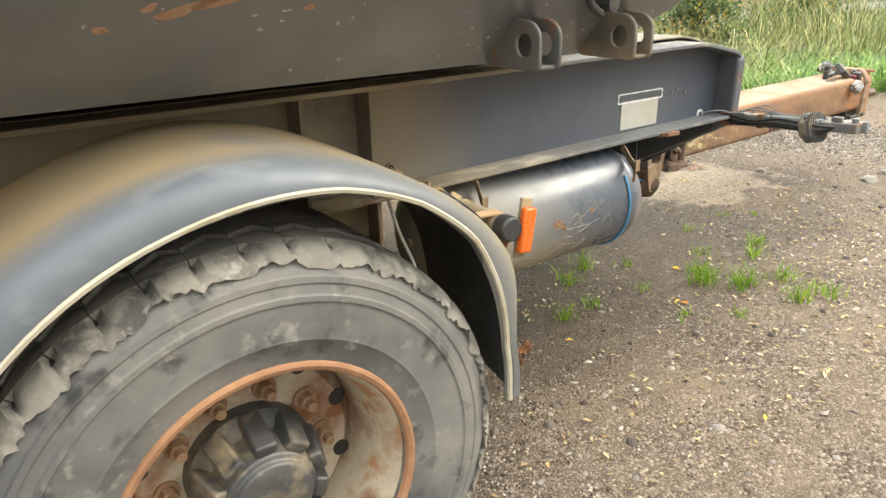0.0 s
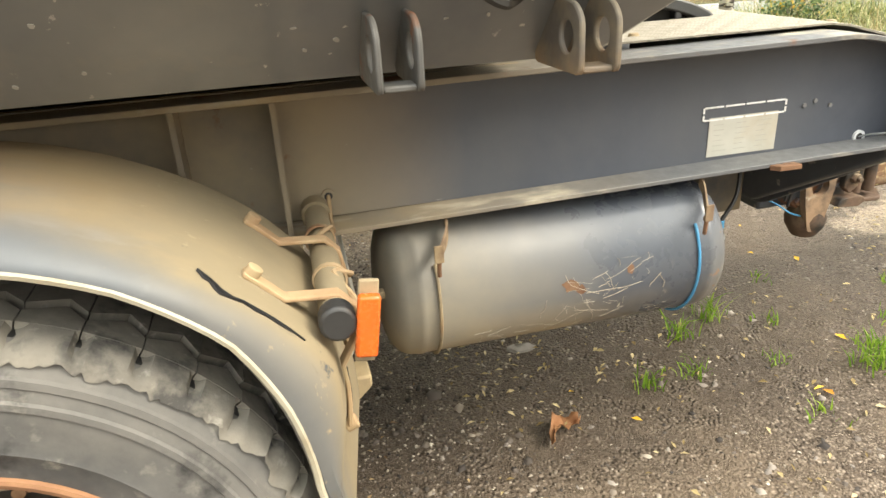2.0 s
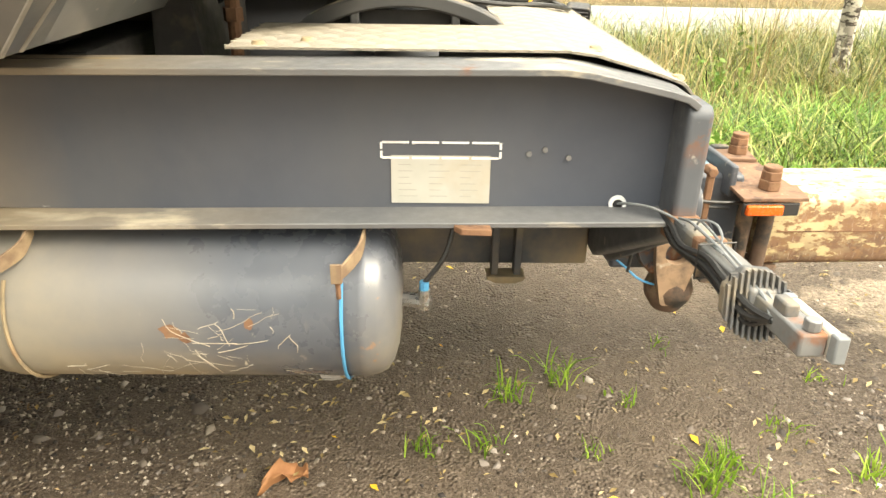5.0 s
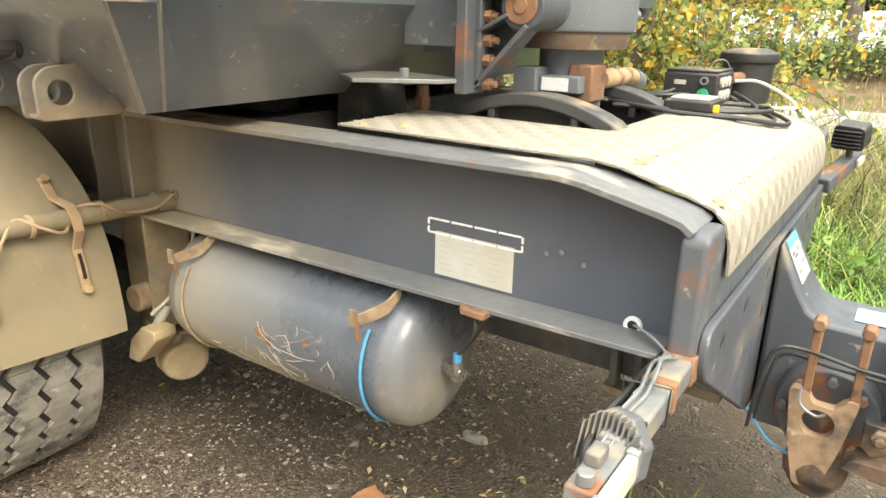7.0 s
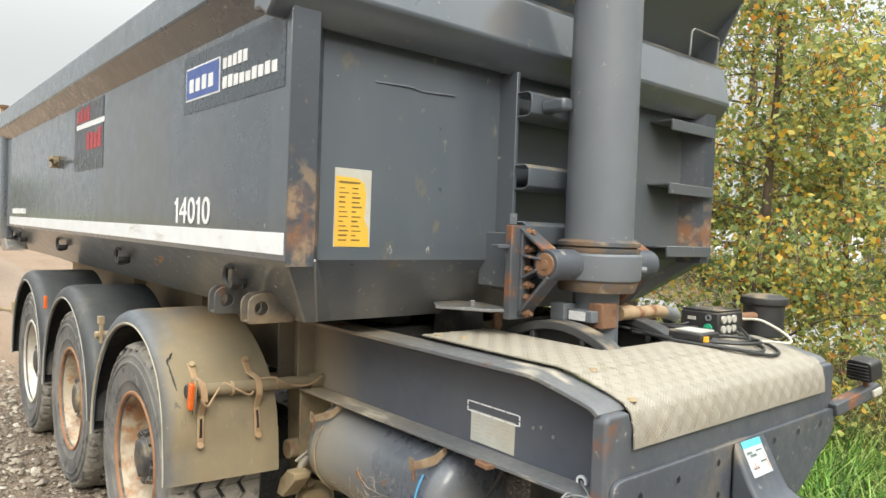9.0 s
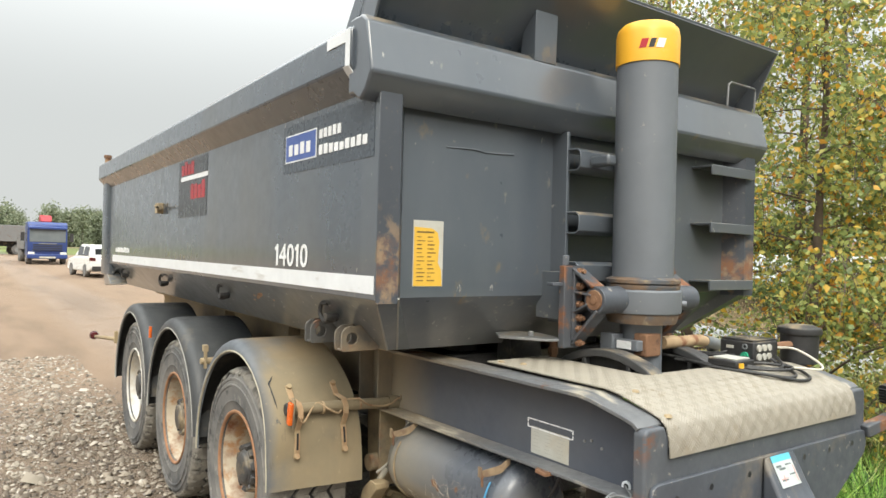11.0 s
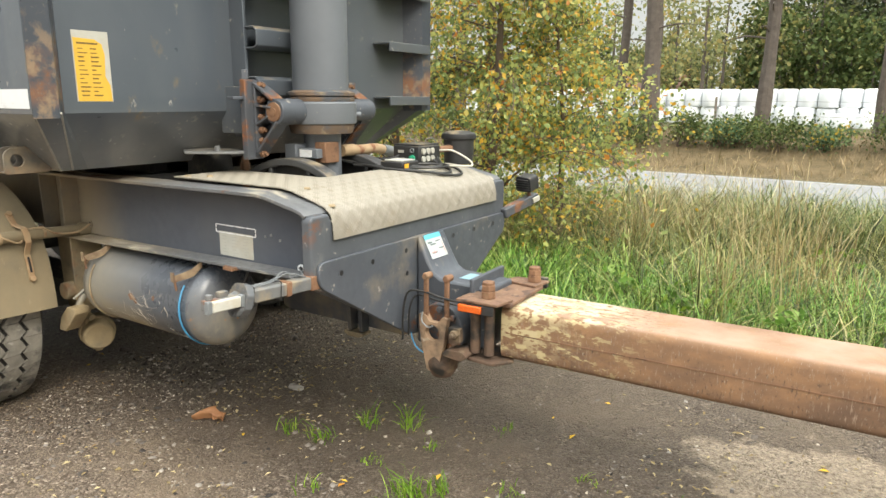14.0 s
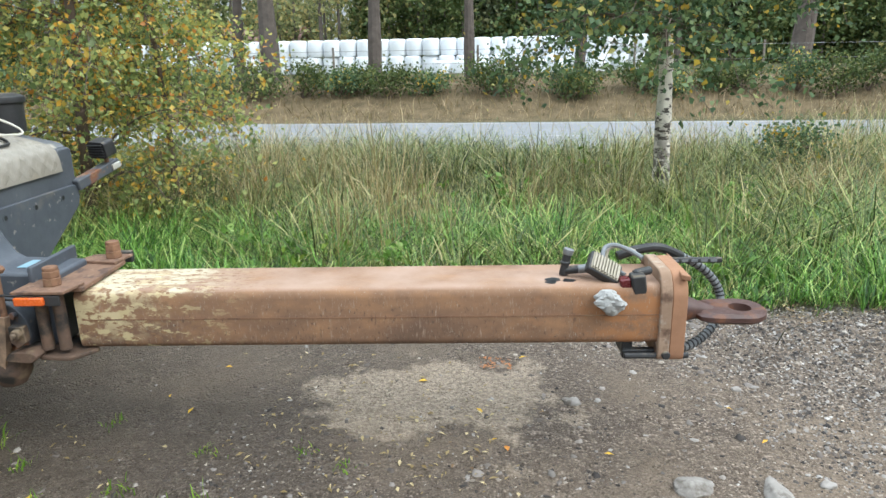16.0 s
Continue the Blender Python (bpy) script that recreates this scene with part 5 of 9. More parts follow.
part("foot_tube", bm, cylinder_paint, ram, bevel=0.003)
bm = bmesh.new()
box(bm, (RX - 0.02, RY - 0.142, 1.33), (RX + 0.06, RY - 0.1405, 1.365))
part("data_plate", bm, decal_white, ram, "small white plate")
bm = bmesh.new()
box(bm, (RX + 0.04, RY - 0.10, 1.30), (RX + 0.11, RY + 0.0, 1.40))
part("port_block", bm, rust_steel, ram, bevel=0.006)
bm = bmesh.new()
rod(bm, (RX + 0.06, RY + 0.07, 1.35), (RX + 0.06, RY + 0.16, 1.35), 0.030, 12)
sweep(bm, [(RX + 0.06, RY + 0.14, 1.35), (RX + 0.05, RY + 0.25, 1.345), (RX + 0.04, RY + 0.36, 1.345), (RX + 0.02, RY + 0.47, 1.33)], 0.027, 12)
part("oil_hose", bm, hose_tan, ram, "tan dusty hydraulic hose")
bm = bmesh.new()
sweep(bm, [(RX + 0.025, RY + 0.45, 1.335), (RX + 0.0, RY + 0.58, 1.31), (RX - 0.1, RY + 0.7, 1.27)], 0.029, 12)
part("hose_sleeve", bm, hose_grey, ram, "grey hose sleeve")

# cast cradle under the ram
for yy in (RY - 0.25, RY + 0.17):
    bm = bmesh.new()
    outer = [(RX - 0.27 + 0.54 * i / 16, 1.245 + 0.085 * math.sin(math.pi * i / 16) ** 0.7) for i in range(17)]
    inner = [(RX - 0.21 + 0.42 * i / 16, 1.240 + 0.055 * math.sin(math.pi * i / 16) ** 0.8) for i in range(17)]
    A = [[bm.verts.new((x, q, z)) for x, z in ring_] for q in (yy, yy + 0.08) for ring_ in (outer, inner)]
    for i in range(16):
        for a, b in ((A[0], A[1]), (A[3], A[2]), (A[2], A[0]), (A[1], A[3])):
            bm.faces.new((a[i], a[i + 1], b[i + 1], b[i]))
    cr = part("ram_cradle", bm, cradle_mat, trailer, "black cast cradle arch", bevel=0.006)
    bm = bmesh.new()
    box(bm, (RX - 0.2, yy + 0.035, 1.19), (RX + 0.2, yy + 0.05, 1.285))
    part("cradle_web", bm, dark_steel, cr)
    for dx in (-0.13, 0.12):
        bm = bmesh.new()
        box(bm, (RX + dx, yy + 0.005, 1.235), (RX + dx + 0.022, yy + 0.075, 1.305))
        part("cradle_rib", bm, cradle_mat, cr, bevel=0.004)

# ---- chassis ----
FLZ, TOPZ = 0.905, 1.243
for s in (0, 1):
    y = (lambda v: v) if s == 0 else mirror
    bm = bmesh.new()
    pts = [(-4.1, FLZ + 0.005), (2.625, FLZ + 0.02), (2.625, 1.16), (2.60, 1.19), (2.40, TOPZ - 0.005), (-4.1, TOPZ - 0.02)]
    prism(bm, pts, "y", y(1.675), y(1.69))
    beam = part("chassis_beam", bm, frame_paint, trailer, "dark grey steel chassis beam, dusty near the wheels")
    bm = bmesh.new()
    strip(bm, [(0.6, FLZ + 0.0), (1.0, FLZ), (2.60, FLZ + 0.022)], y(1.585), y(1.70), -0.012)
    part("bottom_flange", bm, flange_paint, beam, "scuffed lower flange", bevel=0.002)
    bm = bmesh.new()
    strip(bm, [(-4.1, TOPZ - 0.02), (0.9, TOPZ - 0.012), (2.36, TOPZ), (2.41, TOPZ - 0.006), (2.56, 1.205), (2.60, 1.194), (2.622, 1.178)], y(1.585), y(1.72), 0.014)
    part("top_flange", bm, flange_paint, beam, bevel=0.002)
    for x in (0.715, 0.917, -0.3, -1.66):
        bm = bmesh.new()
        box(bm, (x, y(1.592), FLZ), (x + 0.012, y(1.68), TOPZ - 0.02))
        part("stiffener", bm, frame_paint, beam)
for x in (2.5, 1.3, 0.2, -1.4, -3.0):
    bm = bmesh.new()
    box(bm, (x, 1.69, 0.93), (x + 0.08, mirror(1.69), 1.15))
    part("cross_member", bm, dark_steel, trailer)
# sub frame between chassis and body
for yy in (1.85, mirror(1.85) - 0.1):
    bm = bmesh.new()
    box(bm, (-4.0, yy, 1.235), (1.30, yy + 0.1, 1.318))
    part("subframe_rail", bm, dark_steel, trailer)
bm = bmesh.new()
box(bm, (-3.9, 1.71, 1.10), (1.25, mirror(1.71), 1.14))
part("belly_plate", bm, dark_steel, trailer)
bm = bmesh.new()
box(bm, (1.36, 1.72, 1.0), (1.42, mirror(1.72), 1.24))
prism(bm, [(1.45, 1.0), (1.60, 1.0), (1.56, 1.34), (1.47, 1.34)], "y", 1.95, 2.15)
part("pivot_block", bm, dark_steel, trailer, bevel=0.004)
bm = bmesh.new()
rod(bm, (1.58, 2.22, 1.14), (1.58, 2.22, 1.24), 0.018, 10)
rod(bm, (1.58, 2.22, 1.24), (1.58, 2.22, 1.275), 0.026, 6)
rod(bm, (1.58, 2.22, 1.275), (1.58, 2.22, 1.31), 0.02, 8)
part("grease_stud", bm, rust_steel, trailer)

# data plate and dashed tape frame on the near beam
YB = 1.6745
bm = bmesh.new()
box(bm, (2.025, YB - 0.002, 0.942), (2.233, YB, 1.047))
dplate = part("data_plate", bm, plate_pale, trailer, "pale data plate with faint rows")
for j in range(3):
    for i in range(6):
        a = 2.04 + j * 0.065
        bm = bmesh.new()
        box(bm, (a, YB - 0.0025, 0.957 + i * 0.014), (a + random.uniform(0.015, 0.045), YB - 0.002, 0.9582 + i * 0.014))
        part("plate_row", bm, text_grey, dplate)
dashes = [(2.007 + i * 0.062, z, 0.056, 0.0045) for i in range(4) for z in (1.040, 1.073)]
dashes += [(a, z, 0.005, 0.0143) for a in (2.003, 2.250) for z in (1.042, 1.061)]
for a, z, w, h in dashes:
    bm = bmesh.new()
    box(bm, (a, YB - 0.0025, z), (a + w, YB - 0.0008, z + h))
    part("tape_dash", bm, decal_white, trailer, "white dash round a scratched number")
for x, z in ((2.312, 1.053), (2.395, 1.045), (2.345, 1.062)):
    bm = bmesh.new()
    rod(bm, (x, YB, z), (x, YB - 0.004, z), 0.006, 8)
    part("rivet", bm, galvanised, trailer)
for x, z, rr in ((1.02, 0.973, 0.016), (2.509, 0.944, 0.018)):
    bm = bmesh.new()
    lathe(bm, [(rr * 0.62, -0.004), (rr * 1.05, -0.004), (rr * 1.05, 0.004), (rr * 0.62, 0.004)], (x, YB - 0.002, z), "y", 20, True)
    gr = part("cable_grommet", bm, tape_white if x > 2 else frame_paint, trailer, "pale ribbed cable grommet" if x > 2 else "cable hole")
    bm = bmesh.new()
    rod(bm, (x, YB - 0.0005, z), (x, YB - 0.0045, z), rr * (0.64 if x > 2 else 0.95), 16)
    part("grommet_hole", bm, decal_black, gr)

# ---- deck of tread plate round the ram ----
DPATH = [(1.70, 1.258), (2.38, 1.258), (2.44, 1.25), (2.57, 1.215), (2.622, 1.197), (2.648, 1.172), (2.660, 1.13), (2.664, 1.075)]


def deck_z(x):
    return float(np.interp(x, [p[0] for p in DPATH], [p[1] for p in DPATH]))


bm = bmesh.new()
strip(bm, [p for p in DPATH if p[0] < 2.30] + [(2.27, 1.258)], 1.70, 2.06, 0.005)
strip(bm, [(2.27, 1.258)] + DPATH[1:], 1.70, mirror(1.70), 0.005)
strip(bm, [(1.95, 1.258), (2.27, 1.258)], 2.62, mirror(1.70), 0.005)
deck = part("deck_plate", bm, tread_plate, trailer, "dusty five-bar tread plate deck bent over the front")
# raised bars of the tread pattern
L = [0.0]
for a, b in zip(DPATH, DPATH[1:]):
    L.append(L[-1] + math.dist(a, b))


def along(s):
    for i in range(len(DPATH) - 1):
        if s <= L[i + 1] or i == len(DPATH) - 2:
            k = (s - L[i]) / (L[i + 1] - L[i])
            a, b = Vector(DPATH[i]), Vector(DPATH[i + 1])
            p = a.lerp(b, k)
            d = (b - a).normalized()
            return p, d


co, lps, cnt = [], [], []
cell = 0.042
ns, nw = int(L[-1] / cell), int((mirror(1.70) - 1.70) / cell)
for i in range(ns):
    for j in range(nw):
        s0, w0 = (i + 0.5) * cell, 1.70 + (j + 0.5) * cell
        p, d = along(s0)
        if p.x < 2.27 and not (w0 < 2.04 or (w0 > 2.64 and p.x > 1.97)):
            continue
        up = Vector((-d.y, d.x))
        flip = (i + j) % 2
        sg = 1 if flip else -1
        for k in range(5):
            o = (k - 2) * 0.0098
            cs, cw = o * 0.7071, o * 0.7071 * -sg
            base = len(co)
            for du, dv, h in ((-1, -1, 0), (1, -1, 0), (1, 1, 0), (-1, 1, 0), (-.8, -.5, .0016), (.8, -.5, .0016), (.8, .5, .0016), (-.8, .5, .0016)):
                lu, lv = du * 0.0175, dv * 0.0028
                ss = cs + (lu - lv * 1.0) * 0.7071
                ww = w0 + cw + sg * (lu + lv) * 0.7071
                q = p + d * ss + up * h
                co.append((q.x, ww, q.y))
            lps += [base + n for n in (4, 5, 6, 7, 0, 1, 5, 4, 1, 2, 6, 5, 2, 3, 7, 6, 3, 0, 4, 7)]
            cnt += [4] * 5
me = raw_mesh("tread_pattern", np.array(co) - np.array(ORIGIN[deck.name]), cnt, lps, tread_bar)
ob = new("tread_pattern", me)
ob.parent = deck
ORIGIN[ob.name] = ORIGIN[deck.name]
ob["kind"] = "stuff"
for x, y in ((1.85, 1.78), (2.45, 1.78), (2.62, 1.74), (2.45, 2.90), (1.76, 1.73)):
    bm = bmesh.new()
    rod(bm, (x, y, deck_z(x)), (x, y, deck_z(x) + 0.008), 0.016, 10, 0.011)
    part("deck_bolt", bm, dusty_steel, deck)

# ---- front plate and drawbar coupling ----
plate_worn = surface("plate_worn", (0.070, 0.078, 0.092), (0.095, 0.104, 0.118), 4.0, 0.5, bump=0.15, bscale=60, layers=[
    ((0.24, 0.23, 0.21), 9.0, 0.50, 0.66, (1, 1, 0.5), ((1, 1.70, 1.59),), 0.6),
    (RUST, 13.0, 0.52, 0.60, ONE, ((1, 1.66, 1.585), (2, 1.05, 1.14)), 0.85),
    (RUST, 13.0, 0.50, 0.58, ONE, ((1, 1.66, 1.585), (2, 0.98, 0.92)), 0.85),
    ((0.30, 0.28, 0.25), 22.0, 0.64, 0.70, ONE, (), 0.7)])
bm = bmesh.new()
prism(bm, [(1.585, 0.905), (1.585, 1.162), (1.60, 1.177), (1.69, 1.177), (1.70, 1.15), (mirror(1.70), 1.15), (mirror(1.69), 1.177), (mirror(1.60), 1.177), (mirror(1.585), 1.162), (mirror(1.585), 0.905), (mirror(2.19), 0.57), (2.19, 0.57)], "x", 2.600, 2.650)
part("front_plate", bm, plate_worn, trailer, "grey front plate", bevel=0.02, seg=4)


bm = bmesh.new()
gus = rounded([(1.605, 1.0), (1.605, 0.905), (2.20, 0.541), (mirror(2.20), 0.541), (mirror(1.605), 0.905), (mirror(1.605), 1.0)], 0.06)
prism(bm, gus, "x", 2.6502, 2.668)
gplate = part("gusset_plate", bm, front_paint, trailer, "grey tapering bolted plate", bevel=0.004)
for y, z in ((1.73, 0.938), (1.925, 0.945), (2.16, 0.95), (2.165, 0.845), (2.55, 0.955), (2.75, 0.955), (2.95, 0.955)):
    bm = bmesh.new()
    lathe(bm, [(0.011, 2.6675), (0.013, 2.6675), (0.018, 2.6672), (0.019, 2.6692), (0.014, 2.6696), (0.011, 2.669)], (0, y, z), "x", 18, True)
    part("hole_rim", bm, front_paint, gplate)
    bm = bmesh.new()
    rod(bm, (2.6672, y, z), (2.6688, y, z), 0.0135, 16)
    part("bolt_hole", bm, decal_black, gplate)
# centre beam behind the plate, and the cheeked stop that hangs beside it
bm = bmesh.new()
prism(bm, [(1.80, 0.535), (1.84, 0.515), (2.598, 0.515), (2.598, 0.90), (1.80, 0.90)], "y", 2.235, mirror(2.235))
part("centre_beam", bm, under_grey, trailer, "dim grey centre beam", bevel=0.008)
for x in (2.305, 2.375):
    bm = bmesh.new()
    prism(bm, [(2.165, 0.90), (2.233, 0.90), (2.233, 0.500), (2.185, 0.500)], "x", x - 0.011, x + 0.011)
    part("stop_cheek", bm, under_grey, trailer, bevel=0.003)
bm = bmesh.new()
prism(bm, rounded([(2.280, 0.502), (2.400, 0.502), (2.398, 0.490), (2.37, 0.478), (2.31, 0.478), (2.282, 0.490)], 0.006), "y", 2.170, 2.233)
part("stop_foot", bm, dusty_steel, trailer, "dusty foot of the stop", bevel=0.004)

# gooseneck: sloping plate, flat top and the clamped drawbar socket
bm = bmesh.new()
neck = [(2.674, 1.005), (2.735, 0.89), (2.765, 0.842), (2.80, 0.822), (3.05, 0.815), (3.05, 0.54), (2.80, 0.50), (2.674, 0.50)]
prism(bm, neck, "y", 2.235, 2.455)
part("gooseneck", bm, front_paint, trailer, "grey welded drawbar neck", bevel=0.012)
bm = bmesh.new()
def on_slope(u, h=0.0015):
    a, b = Vector((2.674, 1.005)), Vector((2.735, 0.89))
    p = a.lerp(b, u)
    d = (b - a).normalized()
    return p + Vector((-d.y, d.x)) * h
a, b = on_slope(0.06), on_slope(0.95)
vs = [bm.verts.new(p) for p in ((a.x, 2.272, a.y), (a.x, 2.402, a.y), (b.x, 2.402, b.y), (b.x, 2.272, b.y))]
bm.faces.new(vs)
ret = bmesh.ops.extrude_face_region(bm, geom=bm.faces[:])
for v in [g for g in ret["geom"] if isinstance(g, bmesh.types.BMVert)]:
    v.co += Vector((0.0015, 0, 0.0008))
sticker_pale = surface("sticker_pale", (0.50, 0.53, 0.53), (0.43, 0.47, 0.47), 14.0, 0.55, bump=0, layers=[((0.34, 0.35, 0.33), 9.0, 0.5, 0.75, ONE, (), 0.6)])
sticker_print = surface("sticker_print", (0.09, 0.11, 0.11), (0.14, 0.17, 0.17), 30.0, 0.5, bump=0)
stick = part("front_sticker", bm, sticker_pale, trailer, "white and blue instruction sticker")
bm = bmesh.new()


def patch(u0, u1, y0, y1, h=0.0042):
    a, b = on_slope(u0, h), on_slope(u1, h)
    c, d = on_slope(u0, 0.002), on_slope(u1, 0.002)
    vs = [bm.verts.new(p) for p in ((a.x, y0, a.y), (a.x, y1, a.y), (b.x, y1, b.y), (b.x, y0, b.y), (c.x, y0, c.y), (c.x, y1, c.y), (d.x, y1, d.y), (d.x, y0, d.y))]
    for f in ((0, 1, 2, 3), (4, 7, 6, 5), (0, 4, 5, 1), (1, 5, 6, 2), (2, 6, 7, 3), (3, 7, 4, 0)):
        bm.faces.new([vs[i] for i in f])
patch(0.06, 0.24, 2.272, 2.402)
part("sticker_band", bm, decal_cyan, stick, "blue band")
for u0, u1, y0, y1 in ((0.34, 0.40, 2.285, 2.318), (0.42, 0.48, 2.300, 2.340), (0.34, 0.38, 2.345, 2.385), (0.62, 0.66, 2.350, 2.388), (0.74, 0.78, 2.290, 2.330)):
    bm = bmesh.new()
    patch(u0, u1, y0, y1)
    part("sticker_mark", bm, sticker_print, stick, "faint grey printed mark")
faded_red = surface("faded_red", (0.55, 0.30, 0.28), (0.60, 0.36, 0.33), 20.0, 0.5, bump=0)
for u0, u1, y0, y1, h in ((0.40, 0.85, 2.390, 2.394, 0.0042), (0.70, 0.73, 2.285, 2.335, 0.0042), (0.62, 0.80, 2.308, 2.312, 0.0046)):
    bm = bmesh.new()
    patch(u0, u1, y0, y1, h)
    part("sticker_line", bm, faded_red, stick, "faded red printed line")
bm = bmesh.new()
box(bm, (2.86, 2.30, 0.8215), (2.97, 2.40, 0.8225))
part("neck_sticker", bm, decal_pale_blue, trailer, "small pale blue sticker")

# drawbar: long square tube, turned a little to the far side
DB = Matrix.Translation((3.10, 2.335, 0)) @ Matrix.Rotation(radians(2.4), 4, "Z")
BH, BW = 0.232, 0.145       # height and half width
BZ = 0.533
sec = rounded([(-BW, BZ), (BW, BZ), (BW, BZ + BH), (-BW, BZ + BH)], 0.04, 5)
bm = bmesh.new()
xs = np.linspace(0.03, 2.25, 24)
rings = [[bm.verts.new(DB @ Vector((x, p[0], p[1]))) for p in sec] for x in xs]
for A, B in zip(rings, rings[1:]):
    for i in range(len(sec)):
        bm.faces.new((A[i], A[(i + 1) % len(sec)], B[(i + 1) % len(sec)], B[i]))
bm.faces.new(rings[0][::-1])
bm.faces.new(rings[-1])
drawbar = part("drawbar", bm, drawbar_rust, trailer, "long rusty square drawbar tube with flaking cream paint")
bm = bmesh.new()
box(bm, (0.05, -BW - 0.0015, BZ + 0.117), (2.2, -BW + 0.002, BZ + 0.121), DB)
part("seam", bm, rust_steel, drawbar, "pale weld seam")
# clamp over the rear end of the tube
washer_rust = surface("washer_rust", (0.15, 0.085, 0.055), (0.23, 0.135, 0.085), 14.0, 0.85, bump=0.5, layers=[((0.09, 0.055, 0.04), 20.0, 0.52, 0.64, ONE, (), 0.85), ((0.34, 0.24, 0.16), 30.0, 0.6, 0.7, ONE, (), 0.9)])
bm = bmesh.new()
box(bm, (-0.10, -0.17, BZ + BH + 0.006), (0.085, 0.17, BZ + BH + 0.024), DB)
clamp = part("clamp_plate", bm, washer_rust, drawbar, "rusty clamp plate", bevel=0.004)
bm = bmesh.new()
box(bm, (-0.125, -0.145, BZ + BH + 0.0), (-0.105, 0.16, BZ + BH + 0.095), DB)
part("clamp_fin", bm, front_paint, drawbar, bevel=0.006)
bm = bmesh.new()
prism(bm, [(-0.13, -0.25), (0.06, -0.25), (0.08, -0.14), (-0.12, -0.10)], "z", BZ + BH + 0.025, BZ + BH + 0.036, DB)
part("clamp_washer", bm, washer_rust, drawbar, "rusty clamp washer", bevel=0.002)
bm = bmesh.new()
prism(bm, [(-0.10, 0.13), (0.075, 0.10), (0.095, 0.22), (-0.06, 0.215)], "z", BZ + BH + 0.025, BZ + BH + 0.036, DB)
part("clamp_washer", bm, washer_rust, drawbar, "rusty clamp washer", bevel=0.002)
for y, x in ((-0.17, -0.02), (0.17, 0.04)):
    bm = bmesh.new()
    rod(bm, DB @ Vector((x, y, BZ + BH + 0.036)), DB @ Vector((x, y, BZ + BH + 0.066)), 0.033, 6)
    rod(bm, DB @ Vector((x, y, BZ + BH + 0.066)), DB @ Vector((x, y, BZ + BH + 0.092)), 0.031, 6)
    rod(bm, DB @ Vector((x, y, BZ + BH + 0.09)), DB @ Vector((x, y, BZ + BH + 0.105)), 0.026, 12)
    part("clamp_bolt", bm, rust_steel, drawbar, "large rusty bolt", bevel=0.003)
for x in (-0.075, -0.01):
    bm = bmesh.new()
    rod(bm, DB @ Vector((x, -0.175, BZ + 0.02)), DB @ Vector((x, -0.175, BZ + BH + 0.03)), 0.022, 12)
    part("clamp_stud", bm, rust_dark, drawbar, "dark rusty clamp stud")
bm = bmesh.new()
prism(bm, rounded([(-0.11, -0.20), (0.02, -0.215), (0.09, -0.13), (0.0, 0.0), (-0.11, 0.0)], 0.02), "z", BZ - 0.016, BZ + 0.0, DB)
part("clamp_foot", bm, rust_dark, drawbar, bevel=0.004)
bm = bmesh.new()
box(bm, (-0.118, -0.260, BZ + BH - 0.014), (-0.012, -0.244, BZ + BH + 0.016), DB)
ml = part("marker_lamp", bm, orange, drawbar, "orange marker lamp", bevel=0.004)
bm = bmesh.new()
box(bm, (-0.125, -0.246, BZ + BH - 0.020), (0.04, -0.236, BZ + BH + 0.020), DB)
part("lamp_back", bm, black_plastic, ml, bevel=0.004)
bm = bmesh.new()
box(bm, (0.0, 0.27, BZ + BH - 0.02), (0.06, 0.30, BZ + BH + 0.03), DB)
part("marker_lamp", bm, black_plastic, drawbar, "dark marker lamp", bevel=0.006)
# front end: two flanges and the towing eye
flange_rust = surface("flange_rust", (0.24, 0.155, 0.10), (0.33, 0.23, 0.16), 8.0, 0.85, bump=0.4, layers=[((0.12, 0.07, 0.045), 12.0, 0.52, 0.64, ONE, (), 0.85), ((0.36, 0.30, 0.24), 20.0, 0.58, 0.68, ONE, (), 0.85)])
bm = bmesh.new()
fl = rounded([(-BW - 0.015, BZ - 0.06), (BW + 0.015, BZ - 0.06), (BW + 0.015, BZ + BH - 0.02), (BW - 0.03, BZ + BH + 0.045), (-BW + 0.03, BZ + BH + 0.045), (-BW - 0.015, BZ + BH - 0.02)], 0.03)
prism(bm, fl, "x", 2.180, 2.222, DB)
part("end_flange", bm, flange_rust, drawbar, "rusty end flange", bevel=0.004)
bm = bmesh.new()
fl2 = [(y * 0.97, z - 0.004) for y, z in fl]
prism(bm, fl2, "x", 2.2225, 2.278, DB)
prism(bm, [(-0.03, -BW), (0.0, -BW - 0.02), (0.0, BW)], "z", BZ + BH + 0.02, BZ + BH + 0.04, DB @ Matrix.Translation((2.278, 0, 0)))
part("end_flange", bm, drawbar_end, drawbar, "orange-brown rusty flange", bevel=0.004)
bm = bmesh.new()
lathe(bm, [(0.01, 2.275), (0.058, 2.275), (0.056, 2.30), (0.042, 2.345), (0.030, 2.39), (0.020, 2.43), (0.005, 2.44)], (0, 0, 0), "x", 20)
for v in bm.verts:
    v.co = DB @ Vector((v.co.x, v.co.y * 1.1, v.co.z + BZ + 0.095 - (v.co.x - 2.275) * 0.14))
part("eye_neck", bm, eye_brown, drawbar)
bm = bmesh.new()
cx, cz = 2.53, BZ + 0.072
eye_o, eye_i = [], []
